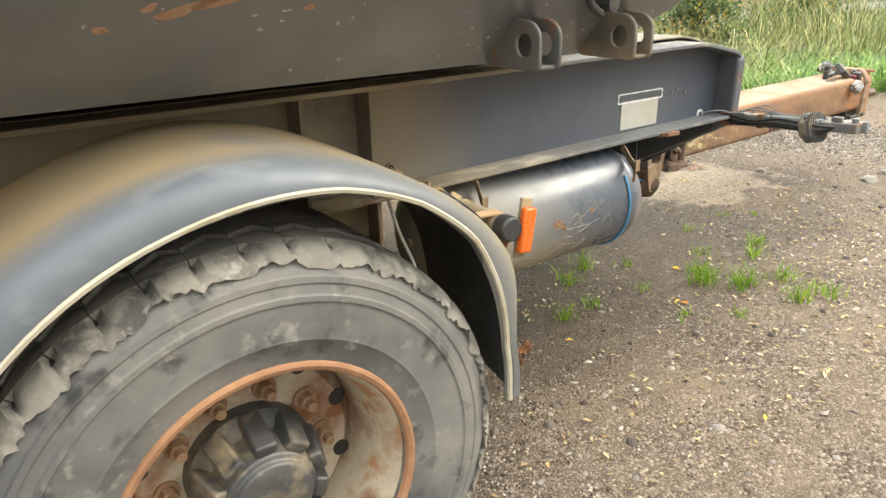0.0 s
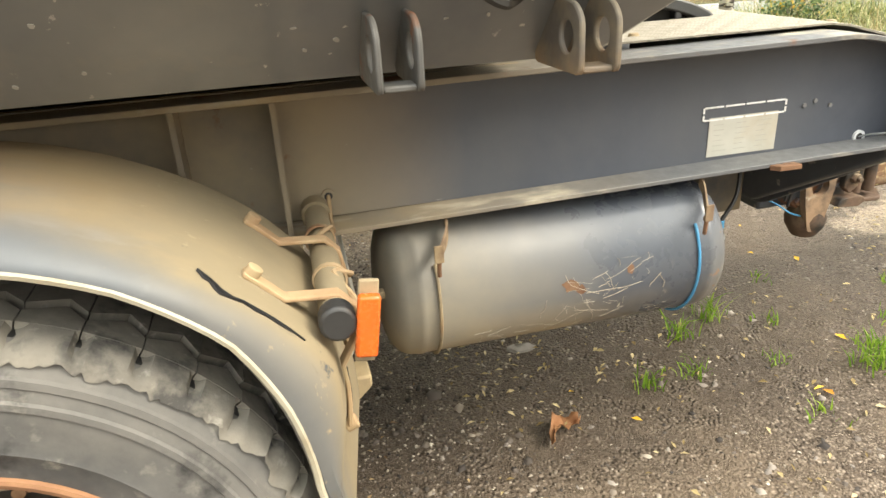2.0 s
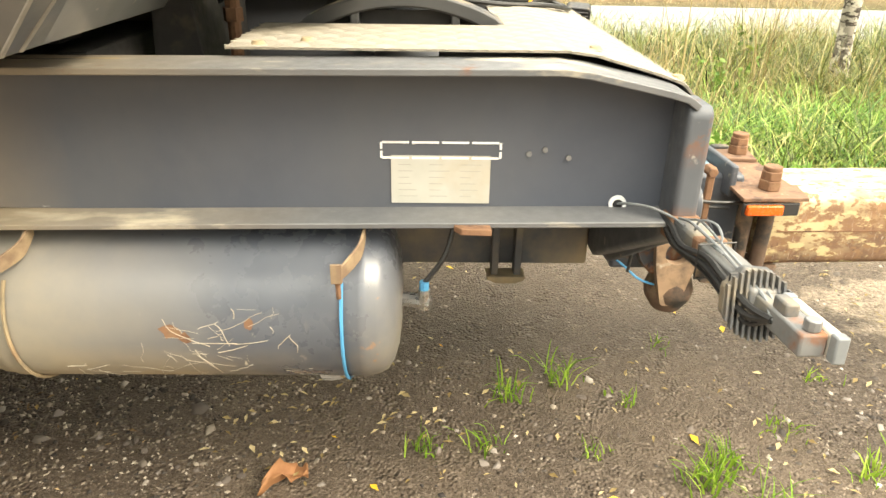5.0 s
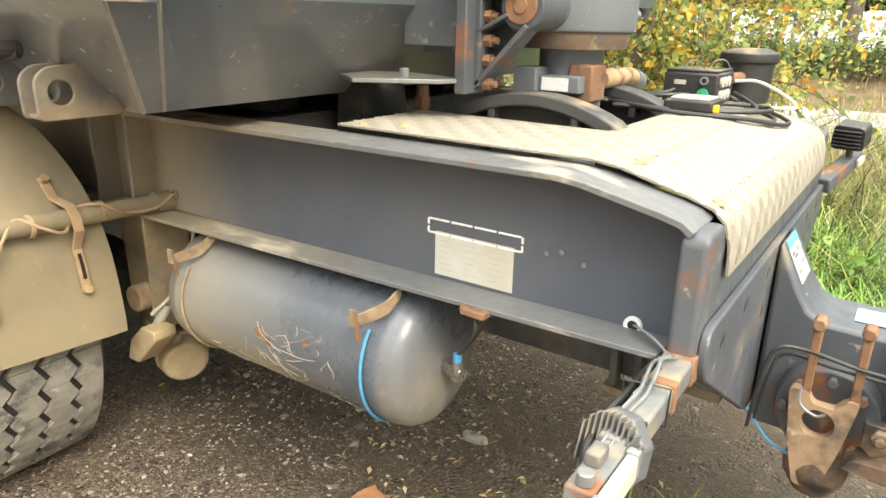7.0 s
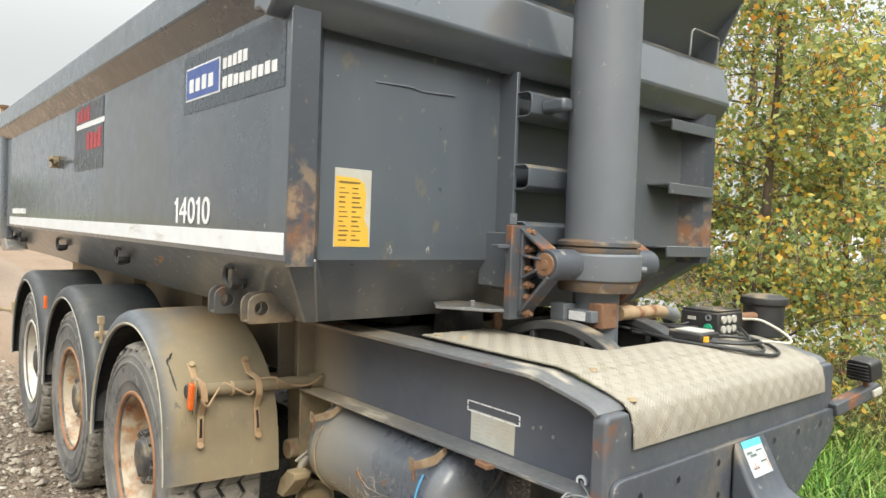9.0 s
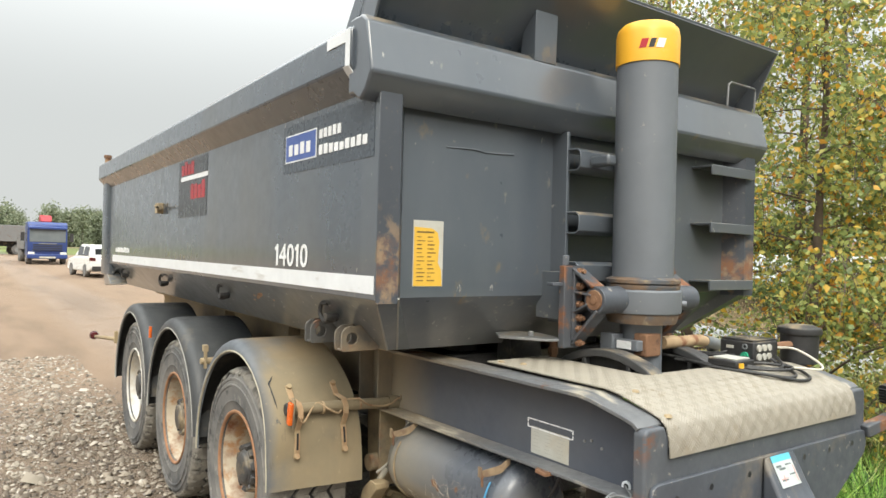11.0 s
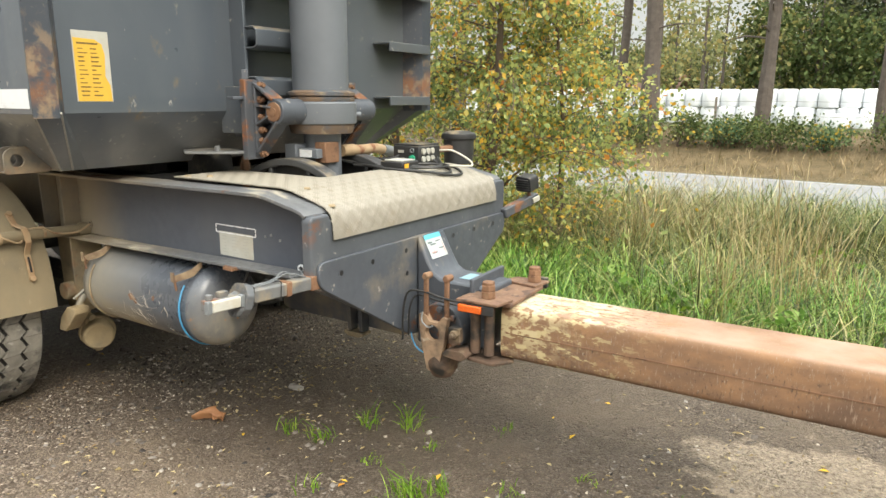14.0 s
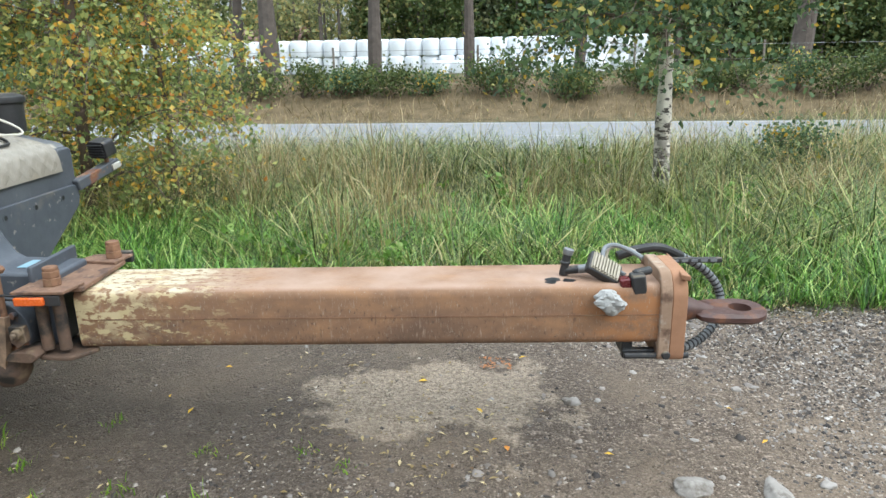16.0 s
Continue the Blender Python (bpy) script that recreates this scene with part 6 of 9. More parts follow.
for i in range(36):
    a = 2 * math.pi * i / 36
    u, v = math.cos(a), math.sin(a)
    r_o = 0.098
    ox, oy = cx + r_o * u, r_o * v
    if u < -0.3:
        k = (-u - 0.3) / 0.7
        ox = cx - 0.05 - 0.13 * k
        oy = oy * (1 - 0.25 * k) + (0.052 * (1 if v >= 0 else -1)) * k * min(1, abs(v) * 4 + 0.01)
    eye_o.append((ox, oy))
    eye_i.append((cx + 0.042 * u, 0.042 * v))
lv = []
for ring_, z, sh in ((eye_o, cz - 0.008, 1), (eye_o, cz + 0.008, 1), ([(p[0] * .8 + q[0] * .2, p[1] * .8 + q[1] * .2) for p, q in zip(eye_o, eye_i)], cz + 0.020, 1), (eye_i, cz + 0.017, 1), (eye_i, cz - 0.017, 1), ([(p[0] * .8 + q[0] * .2, p[1] * .8 + q[1] * .2) for p, q in zip(eye_o, eye_i)], cz - 0.020, 1)):
    lv.append([bm.verts.new(DB @ Vector((p[0], p[1], z))) for p in ring_])
for A, B in zip(lv, lv[1:] + lv[:1]):
    for i in range(36):
        bm.faces.new((A[i], A[(i + 1) % 36], B[(i + 1) % 36], B[i]))
part("towing_eye", bm, eye_brown, drawbar, "dark brown forged towing eye")
bm = bmesh.new()
box(bm, (2.06, -0.11, BZ - 0.055), (2.10, 0.10, BZ - 0.0), DB)
box(bm, (2.06, -0.12, BZ - 0.065), (2.20, -0.09, BZ - 0.03), DB)
rod(bm, DB @ Vector((2.06, -0.14, BZ - 0.045)), DB @ Vector((2.30, -0.14, BZ - 0.045)), 0.012, 10)
rod(bm, DB @ Vector((2.21, -0.17, BZ - 0.035)), DB @ Vector((2.21, -0.13, BZ - 0.035)), 0.018, 6)
part("under_bracket", bm, black_plastic, drawbar, bevel=0.005)

# ---- wheels ----
def build_wheel(cx, cy, cz, rim_mat, detailed=True):
    """A wheel whose outer face looks to -y, hub at the given place."""
    at = Vector((cx, cy, cz))

    def wpart(name, b_, mat, parent, label="", bevel=0.0):
        """Scale to the true size and flatten where the tyre stands on the ground."""
        for v in b_.verts:
            v.co.x = cx + (v.co.x - cx) * 1.05
            v.co.z = max(cz + (v.co.z - cz) * 1.05, 0.001)
        return part(name, b_, mat, parent, label, bevel)
    bm = bmesh.new()
    lathe(bm, [(0.10, 0.185), (0.225, 0.185), (0.245, 0.205), (0.255, 0.225), (0.255, 0.24), (0.235, 0.235), (0.215, 0.2), (0.10, 0.2)], at, "y", 40)
    wheel = wpart("wheel", bm, rim_mat, trailer, "dusty truck wheel with rusty steel rim")
    bm = bmesh.new()
    R = 0.53
    prof = [(0.285, 0.012), (0.30, 0.006), (0.315, 0.004), (0.345, -0.004), (0.352, -0.008), (0.36, -0.006), (0.40, -0.012), (0.425, -0.012), (0.428, -0.016), (0.438, -0.016), (0.441, -0.011),
            (0.458, -0.008), (0.461, -0.011), (0.472, -0.010), (0.475, -0.004), (0.492, 0.004), (0.505, 0.014), (0.513, 0.028), (0.513, 0.385), (0.492, 0.41), (0.44, 0.428), (0.36, 0.42), (0.285, 0.40)]
    lathe(bm, prof, at, "y", 72, True)
    tyre = wpart("tyre", bm, rubber, wheel, "worn black truck tyre, dusty")
    bm = bmesh.new()
    lathe(bm, [(0.5135, 0.03), (0.5145, 0.035), (0.5145, 0.38), (0.5135, 0.385)], at, "y", 72, True)
    wpart("groove_base", bm, hose_black, wheel, "dark rubber between the tread blocks")
    # tread blocks: four ribs cut by parallel zigzag grooves and narrow cross cuts
    bm = bmesh.new()
    n = 40
    rnd = random.Random(int(cx * 100) + 900)
    Z = 0.015
    bands = [(0.05, 0.099), (0.118, 0.195), (0.214, 0.291), (0.310, 0.385)]
    for bi, (y0, y1) in enumerate(bands):
        for i in range(n):
            a0 = 2 * math.pi * (i + 0.014) / n
            a1 = 2 * math.pi * (i + 0.986) / n
            am = (a0 + a1) / 2 + 0.02
            zo = 0.0 if bi == 0 else Z
            pts = [(a0, y0 - zo), (am, y0 + zo), (a1, y0 - zo), (a1, y1 - Z), (am, y1 + Z), (a0, y1 - Z)]
            if bi == 3:
                pts[3:] = [(a1, y1), (am, y1), (a0, y1)]
            top = R - (0.003 if bi in (0, 3) else 0.0)
            lo = [bm.verts.new(at + Vector((0.509 * math.sin(a), yy, 0.509 * math.cos(a)))) for a, yy in pts]
            hi = [bm.verts.new(at + Vector((top * math.sin(a), yy, top * math.cos(a)))) for a, yy in pts]
            bm.faces.new(hi)
            for k in range(6):
                bm.faces.new((lo[k], lo[(k + 1) % 6], hi[(k + 1) % 6], hi[k]))
    # worn shoulder that runs out raggedly on the sidewall
    N_ = n * 9
    rows = []
    prof_s = [(R - 0.004, 0.050), (R - 0.006, 0.032), (R - 0.012, 0.016), (R - 0.021, 0.005), (R - 0.030, -0.001), (R - 0.038, -0.0035)]
    slow = [rnd.uniform(-1, 1) for _ in range(n * 2)]
    for k in range(N_):
        a = 2 * math.pi * (k + rnd.uniform(-0.25, 0.25)) / N_
        f = k / N_ * n * 2
        lowf = slow[int(f) % (n * 2)] * (1 - f % 1) + slow[(int(f) + 1) % (n * 2)] * (f % 1)
        cut = rnd.uniform(-0.004, 0.006) + 0.006 * lowf
        notch = (0.013 if k % 9 == 0 else 0.009) if k % 9 in (0, 1) else 0.0
        row = []
        for q, (rr, yy) in enumerate(prof_s):
            rr += cut * max(0, q - 2) * 0.5 - (notch * (1.0, 1.0, 0.8, 0.35, 0, 0)[q])
            row.append(bm.verts.new(at + Vector((rr * math.sin(a), yy, rr * math.cos(a)))))
        rr = prof_s[-1][0] + cut * 1.7
        row.append(bm.verts.new(at + Vector((rr * math.sin(a), 0.014, rr * math.cos(a)))))
        rows.append(row)
    for A_, B_ in zip(rows, rows[1:] + rows[:1]):
        for q in range(6):
            bm.faces.new((A_[q], A_[q + 1], B_[q + 1], B_[q]))
    wpart("tread", bm, tread_rubber, wheel, "dusty zigzag tread blocks")
    bm = bmesh.new()
    prof = [(0.288, 0.004), (0.300, 0.000), (0.302, 0.008), (0.296, 0.018), (0.280, 0.024), (0.272, 0.05), (0.262, 0.075), (0.255, 0.14), (0.250, 0.24), (0.258, 0.34), (0.285, 0.39), (0.295, 0.395), (0.295, 0.385), (0.28, 0.33), (0.27, 0.2), (0.28, 0.06)]
    lathe(bm, prof, at, "y", 64, True)
    wpart("rim", bm, rim_mat, wheel, "deep steel rim with rust")
    bm = bmesh.new()
    lathe(bm, [(0.284, 0.010), (0.288, 0.001), (0.297, -0.003), (0.303, -0.001), (0.305, 0.006), (0.303, 0.012)], at, "y", 64, True)
    wpart("rim_lip", bm, rim_lip if rim_mat is not rim_white else rim_white, wheel, "rust-coloured rim edge")
    if detailed:
        for i in range(10):
            a = 2 * math.pi * (i + 0.5) / 10
            d = Vector((math.sin(a), 0, math.cos(a)))
            b = bmesh.new()
            rod(b, at + d * 0.1675 + Vector((0, 0.185, 0)), at + d * 0.1675 + Vector((0, 0.178, 0)), 0.026, 16)
            rod(b, at + d * 0.1675 + Vector((0, 0.178, 0)), at + d * 0.1675 + Vector((0, 0.155, 0)), 0.0185, 6)
            rod(b, at + d * 0.1675 + Vector((0, 0.155, 0)), at + d * 0.1675 + Vector((0, 0.135, 0)), 0.011, 10)
            wpart("wheel_nut", b, nut_rusty, wheel, "rusty wheel nut")
            a = 2 * math.pi * i / 10
            d = Vector((math.sin(a), 0, math.cos(a)))
            b = bmesh.new()
            rod(b, at + d * 0.222 + Vector((0, 0.1835, 0)), at + d * 0.222 + Vector((0, 0.186, 0)), 0.020, 14)
            wpart("vent_hole", b, decal_black, wheel, "dark vent hole")
    bm = bmesh.new()
    lathe(bm, [(0.136, 0.19), (0.136, 0.15), (0.128, 0.14), (0.105, 0.12), (0.098, 0.06), (0.092, 0.045), (0.082, 0.04), (0.078, 0.03), (0.07, 0.026), (0.05, 0.022), (0.01, 0.020)], at, "y", 40)
    wpart("hub", bm, hub_black, wheel, "black ribbed hub cap", bevel=0.003)
    for i in range(10):
        b = bmesh.new()
        m = Matrix.Translation(at) @ Matrix.Rotation(2 * math.pi * i / 10, 4, "Y")
        prism(b, [(0.150, 0.09), (0.048, 0.092), (0.040, 0.118), (0.140, 0.142)], "x", -0.022, 0.022, m)
        wpart("hub_rib", b, hub_black, wheel, "black hub rib", bevel=0.006 if detailed else 0.0)
    return wheel


WY = 1.040
for x, rm in zip((WX[0] - 0.010, WX[1], WX[2]), (rim_rusty, rim_rusty, rim_white)):
    build_wheel(x, WY, HZ, rm, x > -2)
# far side wheels and axles
for x in WX:
    bm = bmesh.new()
    rod(bm, (x, 1.35, HZ), (x, mirror(1.35), HZ), 0.065, 16)
    part("axle", bm, dark_steel, trailer)
    bm = bmesh.new()
    at = Vector((x, mirror(WY), HZ))
    lathe(bm, [(0.20, -0.40), (0.44, -0.41), (0.49, -0.38), (0.5065, -0.34), (0.5065, -0.05), (0.48, -0.01), (0.42, 0.01), (0.29, -0.01), (0.26, -0.2), (0.2, -0.2)], at, "y", 56)
    part("far_wheel", bm, rubber, trailer, "black truck tyre on the far side")


# ---- mudguards ----
LIP_CRUSHED = ((0, 8, 21, 36, 48, 62, 77, 102, 129, 182), (0.553, 0.553, 0.576, 0.630, 0.666, 0.676, 0.672, 0.650, 0.632, 0.628))
CROWN_CRUSHED = ((0, 5.5, 20, 27, 36, 48, 65, 90, 130, 182), (0.656, 0.657, 0.683, 0.700, 0.715, 0.718, 0.718, 0.722, 0.722, 0.718))
LIP_SOUND = ((0, 40, 90, 182), (0.640, 0.640, 0.642, 0.640))
CROWN_SOUND = ((0, 25, 90, 182), (0.70, 0.715, 0.722, 0.722))
# across the guard: share of the way from lip to crown, and y
GUARD_SECTION = ((0.0, 1.003), (0.10, 0.996), (0.28, 0.997), (0.52, 1.004), (0.76, 1.018), (0.91, 1.038), (0.98, 1.068), (0.995, 1.12), (1.0, 1.20), (1.0, 1.32), (0.985, 1.42), (0.96, 1.462))


def guard_radius(a_deg, w, yy, crushed):
    lip, crown = (LIP_CRUSHED, CROWN_CRUSHED) if crushed else (LIP_SOUND, CROWN_SOUND)
    r0, r1 = float(np.interp(a_deg, *lip)), float(np.interp(a_deg, *crown))
    if crushed:
        k = min(1.0, max(0.0, (34 - a_deg) / 16))
        w = w + (min(w, 0.30 + 0.70 * (yy - 0.996) / 0.45) - w) * k
    return r0 + (r1 - r0) * w


def build_guard(x, mat, crushed):
    b = bmesh.new()
    th = 0.007
    n = 60
    m = len(GUARD_SECTION)
    angles = [(6.5 if crushed else 3.0) + (175 if crushed else 179) * i / n for i in range(n + 1)]
    grid = []
    for d in angles:
        a = math.radians(d)
        row = []
        for layer in (0, 1):
            for w, yy in GUARD_SECTION:
                rr = guard_radius(d, w, yy, crushed) - layer * th + 0.003 * math.sin(a * 7 + w * 3) * (1 if crushed else 0.3)
                row.append(b.verts.new((x + rr * math.cos(a), yy + (th if (layer and yy < 1.1) else 0), GUARD_Z + rr * math.sin(a))))
        grid.append(row)
    for A, B in zip(grid, grid[1:]):
        for j in range(m - 1):
            b.faces.new((A[j], B[j], B[j + 1], A[j + 1]))
            b.faces.new((A[m + j], A[m + j + 1], B[m + j + 1], B[m + j])).material_index = 1
        b.faces.new((A[0], A[m], B[m], B[0]))
        b.faces.new((A[m - 1], B[m - 1], B[2 * m - 1], A[2 * m - 1]))
    for A in (grid[0], grid[-1]):
        for j in range(m - 1):
            b.faces.new((A[j], A[j + 1], A[m + j + 1], A[m + j]))
    g = part("mudguard", b, [mat, guard_inside], trailer, "dusty tan-covered plastic mudguard" if crushed else "dark grey plastic mudguard")
    # pale edge along the lip
    b = bmesh.new()
    pts = []
    for d in angles:
        a = math.radians(d)
        rr = guard_radius(d, 0.0, 1.003, crushed) + 0.003
        pts.append((x + rr * math.cos(a), 0.999, GUARD_Z + rr * math.sin(a)))
    sweep(b, pts, 0.0065, 6, smooth=False)
    part("guard_edge", b, edge_trim if crushed else edge_grey, g, "pale worn edge")
    return g


guard_inside = surface("guard_inside", (0.030, 0.031, 0.032), (0.05, 0.05, 0.05), 6.0, 0.75, bump=0.2, layers=[((0.16, 0.14, 0.11), 7.0, 0.55, 0.9, ONE, (), 0.9)])
edge_grey = surface("edge_grey", (0.30, 0.29, 0.27), (0.40, 0.39, 0.36), 8.0, 0.7)
g1 = build_guard(WX[0], guard_dusty, True)
build_guard(WX[1], guard_dark, False)
build_guard(WX[2], guard_dark, False)
# support tube with wire, slotted straps and side marker
bm = bmesh.new()
rod(bm, (0.985, 1.675, 0.945), (0.984, 1.62, 0.947), 0.034, 14)
rod(bm, (0.985, 1.66, 0.946), (0.975, 1.10, 0.965), 0.027, 16)
tube = part("guard_tube", bm, guard_dusty, trailer, "dusty mudguard support tube")
bm = bmesh.new()
rod(bm, (0.975, 1.105, 0.965), (0.974, 1.062, 0.967), 0.030, 18)
part("tube_cap", bm, black_plastic, tube, "black tube cap", bevel=0.006)
bm = bmesh.new()
sweep(bm, [(1.02, 1.672, 0.973), (1.015, 1.60, 0.94), (1.012, 1.50, 0.95), (1.0, 1.44, 0.985), (0.965, 1.38, 0.975), (1.01, 1.33, 0.93), (1.02, 1.27, 0.955), (0.985, 1.22, 0.985), (1.015, 1.17, 0.95), (1.035, 1.13, 0.91), (1.04, 1.10, 0.945)], 0.005, 6)
for yy in (1.25, 1.45):
    lathe(bm, [(0.028, -0.006), (0.032, -0.006), (0.032, 0.006), (0.028, 0.006)], (0.979, yy, 0.958), "y", 16, True)
part("wire", bm, hose_tan, tube, "dusty cable wound round the tube")
strap_mat = surface("strap_rust", (0.33, 0.20, 0.11), (0.42, 0.29, 0.17), 14.0, 0.9, bump=0.3, layers=[(DUST, 8.0, 0.45, 0.65, ONE, (), 0.9)])


def on_guard(a_deg, yy, off):
    a = math.radians(a_deg)
    w = float(np.interp(yy, [q[1] for q in GUARD_SECTION[1:]], [q[0] for q in GUARD_SECTION[1:]]))
    rr = guard_radius(a_deg, w, yy, True) + off
    return (WX[0] + rr * math.cos(a), GUARD_Z + rr * math.sin(a))


for yy in (1.125, 1.365):
    bm = bmesh.new()
    strip(bm, [on_guard(d, yy, 0.009) for d in (49, 47, 45, 43)] + [(0.985, 0.995), (1.012, 0.965), (1.018, 0.925)] + [on_guard(d, yy, 0.012) for d in (30, 27, 24, 20.5)], yy - 0.014, yy + 0.014, 0.008)
    for d in (48, 20.5):
        p, q = on_guard(d, yy, 0.0), on_guard(d, yy, 0.022)
        rod(bm, (p[0], yy, p[1]), (q[0], yy, q[1]), 0.0135, 12)
    sp = part("slotted_strap", bm, strap_mat, tube, "dusty rusted slotted strap", bevel=0.002)
    bm = bmesh.new()
    strip(bm, [on_guard(d, yy, 0.0135) for d in (29, 26, 23)], yy - 0.005, yy + 0.005, 0.003)
    part("strap_slot", bm, decal_black, sp)
# the short jagged split in the front mudguard
bm = bmesh.new()
prev = None
for a_deg, yy, w in ((54.5, 1.066, 0.0008), (53.6, 1.056, 0.0042), (52.8, 1.052, 0.0030), (52.2, 1.044, 0.0062), (51.4, 1.037, 0.0050), (50.0, 1.035, 0.0018), (48.5, 1.038, 0.0016), (47, 1.037, 0.0030), (45.5, 1.039, 0.0026), (44, 1.040, 0.0034), (42.5, 1.041, 0.0032), (41, 1.043, 0.0018), (39.5, 1.044, 0.0008)):
    row = []
    for sgn in (-1, 1):
        u = on_guard(a_deg, yy + sgn * w, 0.005)
        row.append(bm.verts.new((u[0], yy + sgn * w, u[1])))
    if prev:
        bm.faces.new((prev[0], prev[1], row[1], row[0]))
    prev = row
ret = bmesh.ops.extrude_face_region(bm, geom=bm.faces[:])
for v in [q for q in ret["geom"] if isinstance(q, bmesh.types.BMVert)]:
    v.co += Vector((-0.003, 0.0, -0.003))
part("crack", bm, decal_black, g1, "dark split in the plastic")
MK = Matrix.Translation((1.020, 1.072, 0.957)) @ Matrix.Rotation(radians(8), 4, "Y")
bm = bmesh.new()
box(bm, (-0.016, 0.004, -0.072), (0.016, 0.014, 0.072), MK)
lampb = part("side_marker", bm, dusty_steel, tube, "bracket of the side marker", bevel=0.002)
bm = bmesh.new()
box(bm, (-0.018, -0.014, -0.056), (0.018, 0.005, 0.052), MK)
part("reflector", bm, orange, lampb, "orange side marker lens", bevel=0.005)

# ---- air tank ----
hanger_rust = surface("hanger_rust", (0.16, 0.10, 0.062), (0.24, 0.17, 0.11), 18.0, 0.85, bump=0.3, layers=[(DUST, 9.0, 0.42, 0.7, ONE, (), 0.9)])
bm = bmesh.new()
TY, TZ, TR = 1.705, 0.70, 0.188
prof = [(0.02, 1.112), (0.07, 1.114), (0.115, 1.120), (0.150, 1.131), (0.172, 1.147), (0.183, 1.166), (0.1865, 1.190), (0.1885, 1.193), (0.1885, 1.206), (0.187, 1.209),
        (0.187, 1.955), (0.1885, 1.958), (0.1885, 1.972), (0.187, 1.975), (0.183, 1.995), (0.172, 2.014), (0.150, 2.028), (0.115, 2.038), (0.07, 2.043), (0.02, 2.045)]
lathe(bm, prof, (0, TY, TZ), "x", 48)
tank = part("air_tank", bm, tank_paint, trailer, "scratched grey compressed air tank")
for x, mt, lab in ((1.239, dusty_steel, "dusty steel strap"), (1.926, blue_line, "blue strap")):
    bm = bmesh.new()
    path = [(x, TY - 0.193 * math.cos(a), TZ - 0.193 * math.sin(a)) for a in (math.radians(d) for d in range(-36, 200, 8))]
    sweep(bm, path, 0.0042, 6, smooth=False)
    st = part("tank_strap", bm, mt, tank, lab)
    # flat hanger bent out from under the flange, with an upturned end
    bm = bmesh.new()
    line = smooth_path([(x + 0.045, 1.612, 0.902), (x + 0.043, 1.590, 0.888), (x + 0.036, 1.570, 0.872), (x + 0.018, 1.535, 0.860), (x - 0.002, 1.497, 0.852)], 4)
    rows_h = []
    for i, p in enumerate(line):
        f = i / (len(line) - 1)
        hh = 0.013 + 0.004 * math.sin(math.pi * f)
        rows_h.append([bm.verts.new(p + Vector(q)) for q in ((-0.003, 0, -hh), (0.003, 0, -hh), (0.003, 0, hh), (-0.003, 0, hh))])
    for A_, B_ in zip(rows_h, rows_h[1:]):
        for k in range(4):
            bm.faces.new((A_[k], A_[(k + 1) % 4], B_[(k + 1) % 4], B_[k]))
    bm.faces.new(rows_h[0][::-1])
    bm.faces.new(rows_h[-1])
    box(bm, (x - 0.012, 1.492, 0.840), (x + 0.010, 1.498, 0.882))
    hg = part("tank_hanger", bm, hanger_rust, tank, "rusty flat hanger bracket", bevel=0.001)
    bm = bmesh.new()
    rod(bm, (x, 1.502, 0.858), (x, 1.507, 0.800), 0.0055, 8)
    rod(bm, (x, 1.503, 0.838), (x, 1.503, 0.848), 0.010, 6)
    part("hanger_nut", bm, rust_steel, hg, "rusty threaded end with nut", bevel=0.001)


def on_tank(x, deg, r=0.1885):
    a = math.radians(deg)
    return (x, TY - r * math.cos(a), TZ + r * math.sin(a))


r = random.Random(12)
for k in range(52):
    x, a = (1.50 + 0.32 * r.random() ** 1.0, r.uniform(-16, 20)) if k < 34 else (r.uniform(1.3, 1.9), r.uniform(-40, -18))
    pts = [on_tank(x, a)]
    dx, da = r.uniform(-0.012, 0.03), r.uniform(-9, 4)
    for j in range(r.randint(2, 5)):
        x += dx * r.uniform(0.3, 1.2) + r.uniform(-0.006, 0.006)
        a += da * r.uniform(0.3, 1.2)
        pts.append(on_tank(x, a))
    bm = bmesh.new()
    sweep(bm, pts, 0.0003 + 0.0007 * (r.random() ** 2), 4, 2)
    part("scratch", bm, scratch_cream, tank, "pale scratch in the paint")
for x, a, s in ((1.57, 4, 0.022), (1.60, -1, 0.014), (1.735, 9, 0.013)):
    bm = bmesh.new()
    ring_v = [bm.verts.new(on_tank(x + s * math.cos(t) * r.uniform(0.6, 1.2), a + s * 300 * math.sin(t) * r.uniform(0.6, 1.2), 0.1882)) for t in (2 * math.pi * i / 9 for i in range(9))]
    bm.faces.new(ring_v)
    part("rust_chip", bm, rust_steel, tank, "orange rust chip")
bm = bmesh.new()
rod(bm, (2.035, TY - 0.01, 0.695), (2.11, TY - 0.03, 0.695), 0.017, 10)
rod(bm, (2.095, TY - 0.03, 0.68), (2.095, TY - 0.03, 0.73), 0.014, 8)
part("tank_fitting", bm, chrome, tank)
bm = bmesh.new()
rod(bm, (2.095, TY - 0.03, 0.73), (2.095, TY - 0.03, 0.75), 0.011, 8)
part("fitting_collar", bm, blue_line, tank, "blue collar")
bm = bmesh.new()
sweep(bm, [(2.095, TY - 0.03, 0.745), (2.145, TY - 0.02, 0.82), (2.17, TY + 0.02, 0.92), (2.2, TY + 0.1, 1.0)], 0.006, 6)
part("air_line", bm, hose_black, tank)
for dy in (-0.10, 0.02):
    bm = bmesh.new()
    rod(bm, (1.14, TY + dy, 0.70 - dy * 0.3), (1.105, TY + dy, 0.70 - dy * 0.3), 0.014, 8)
    part("tank_plug", bm, dusty_steel, tank)

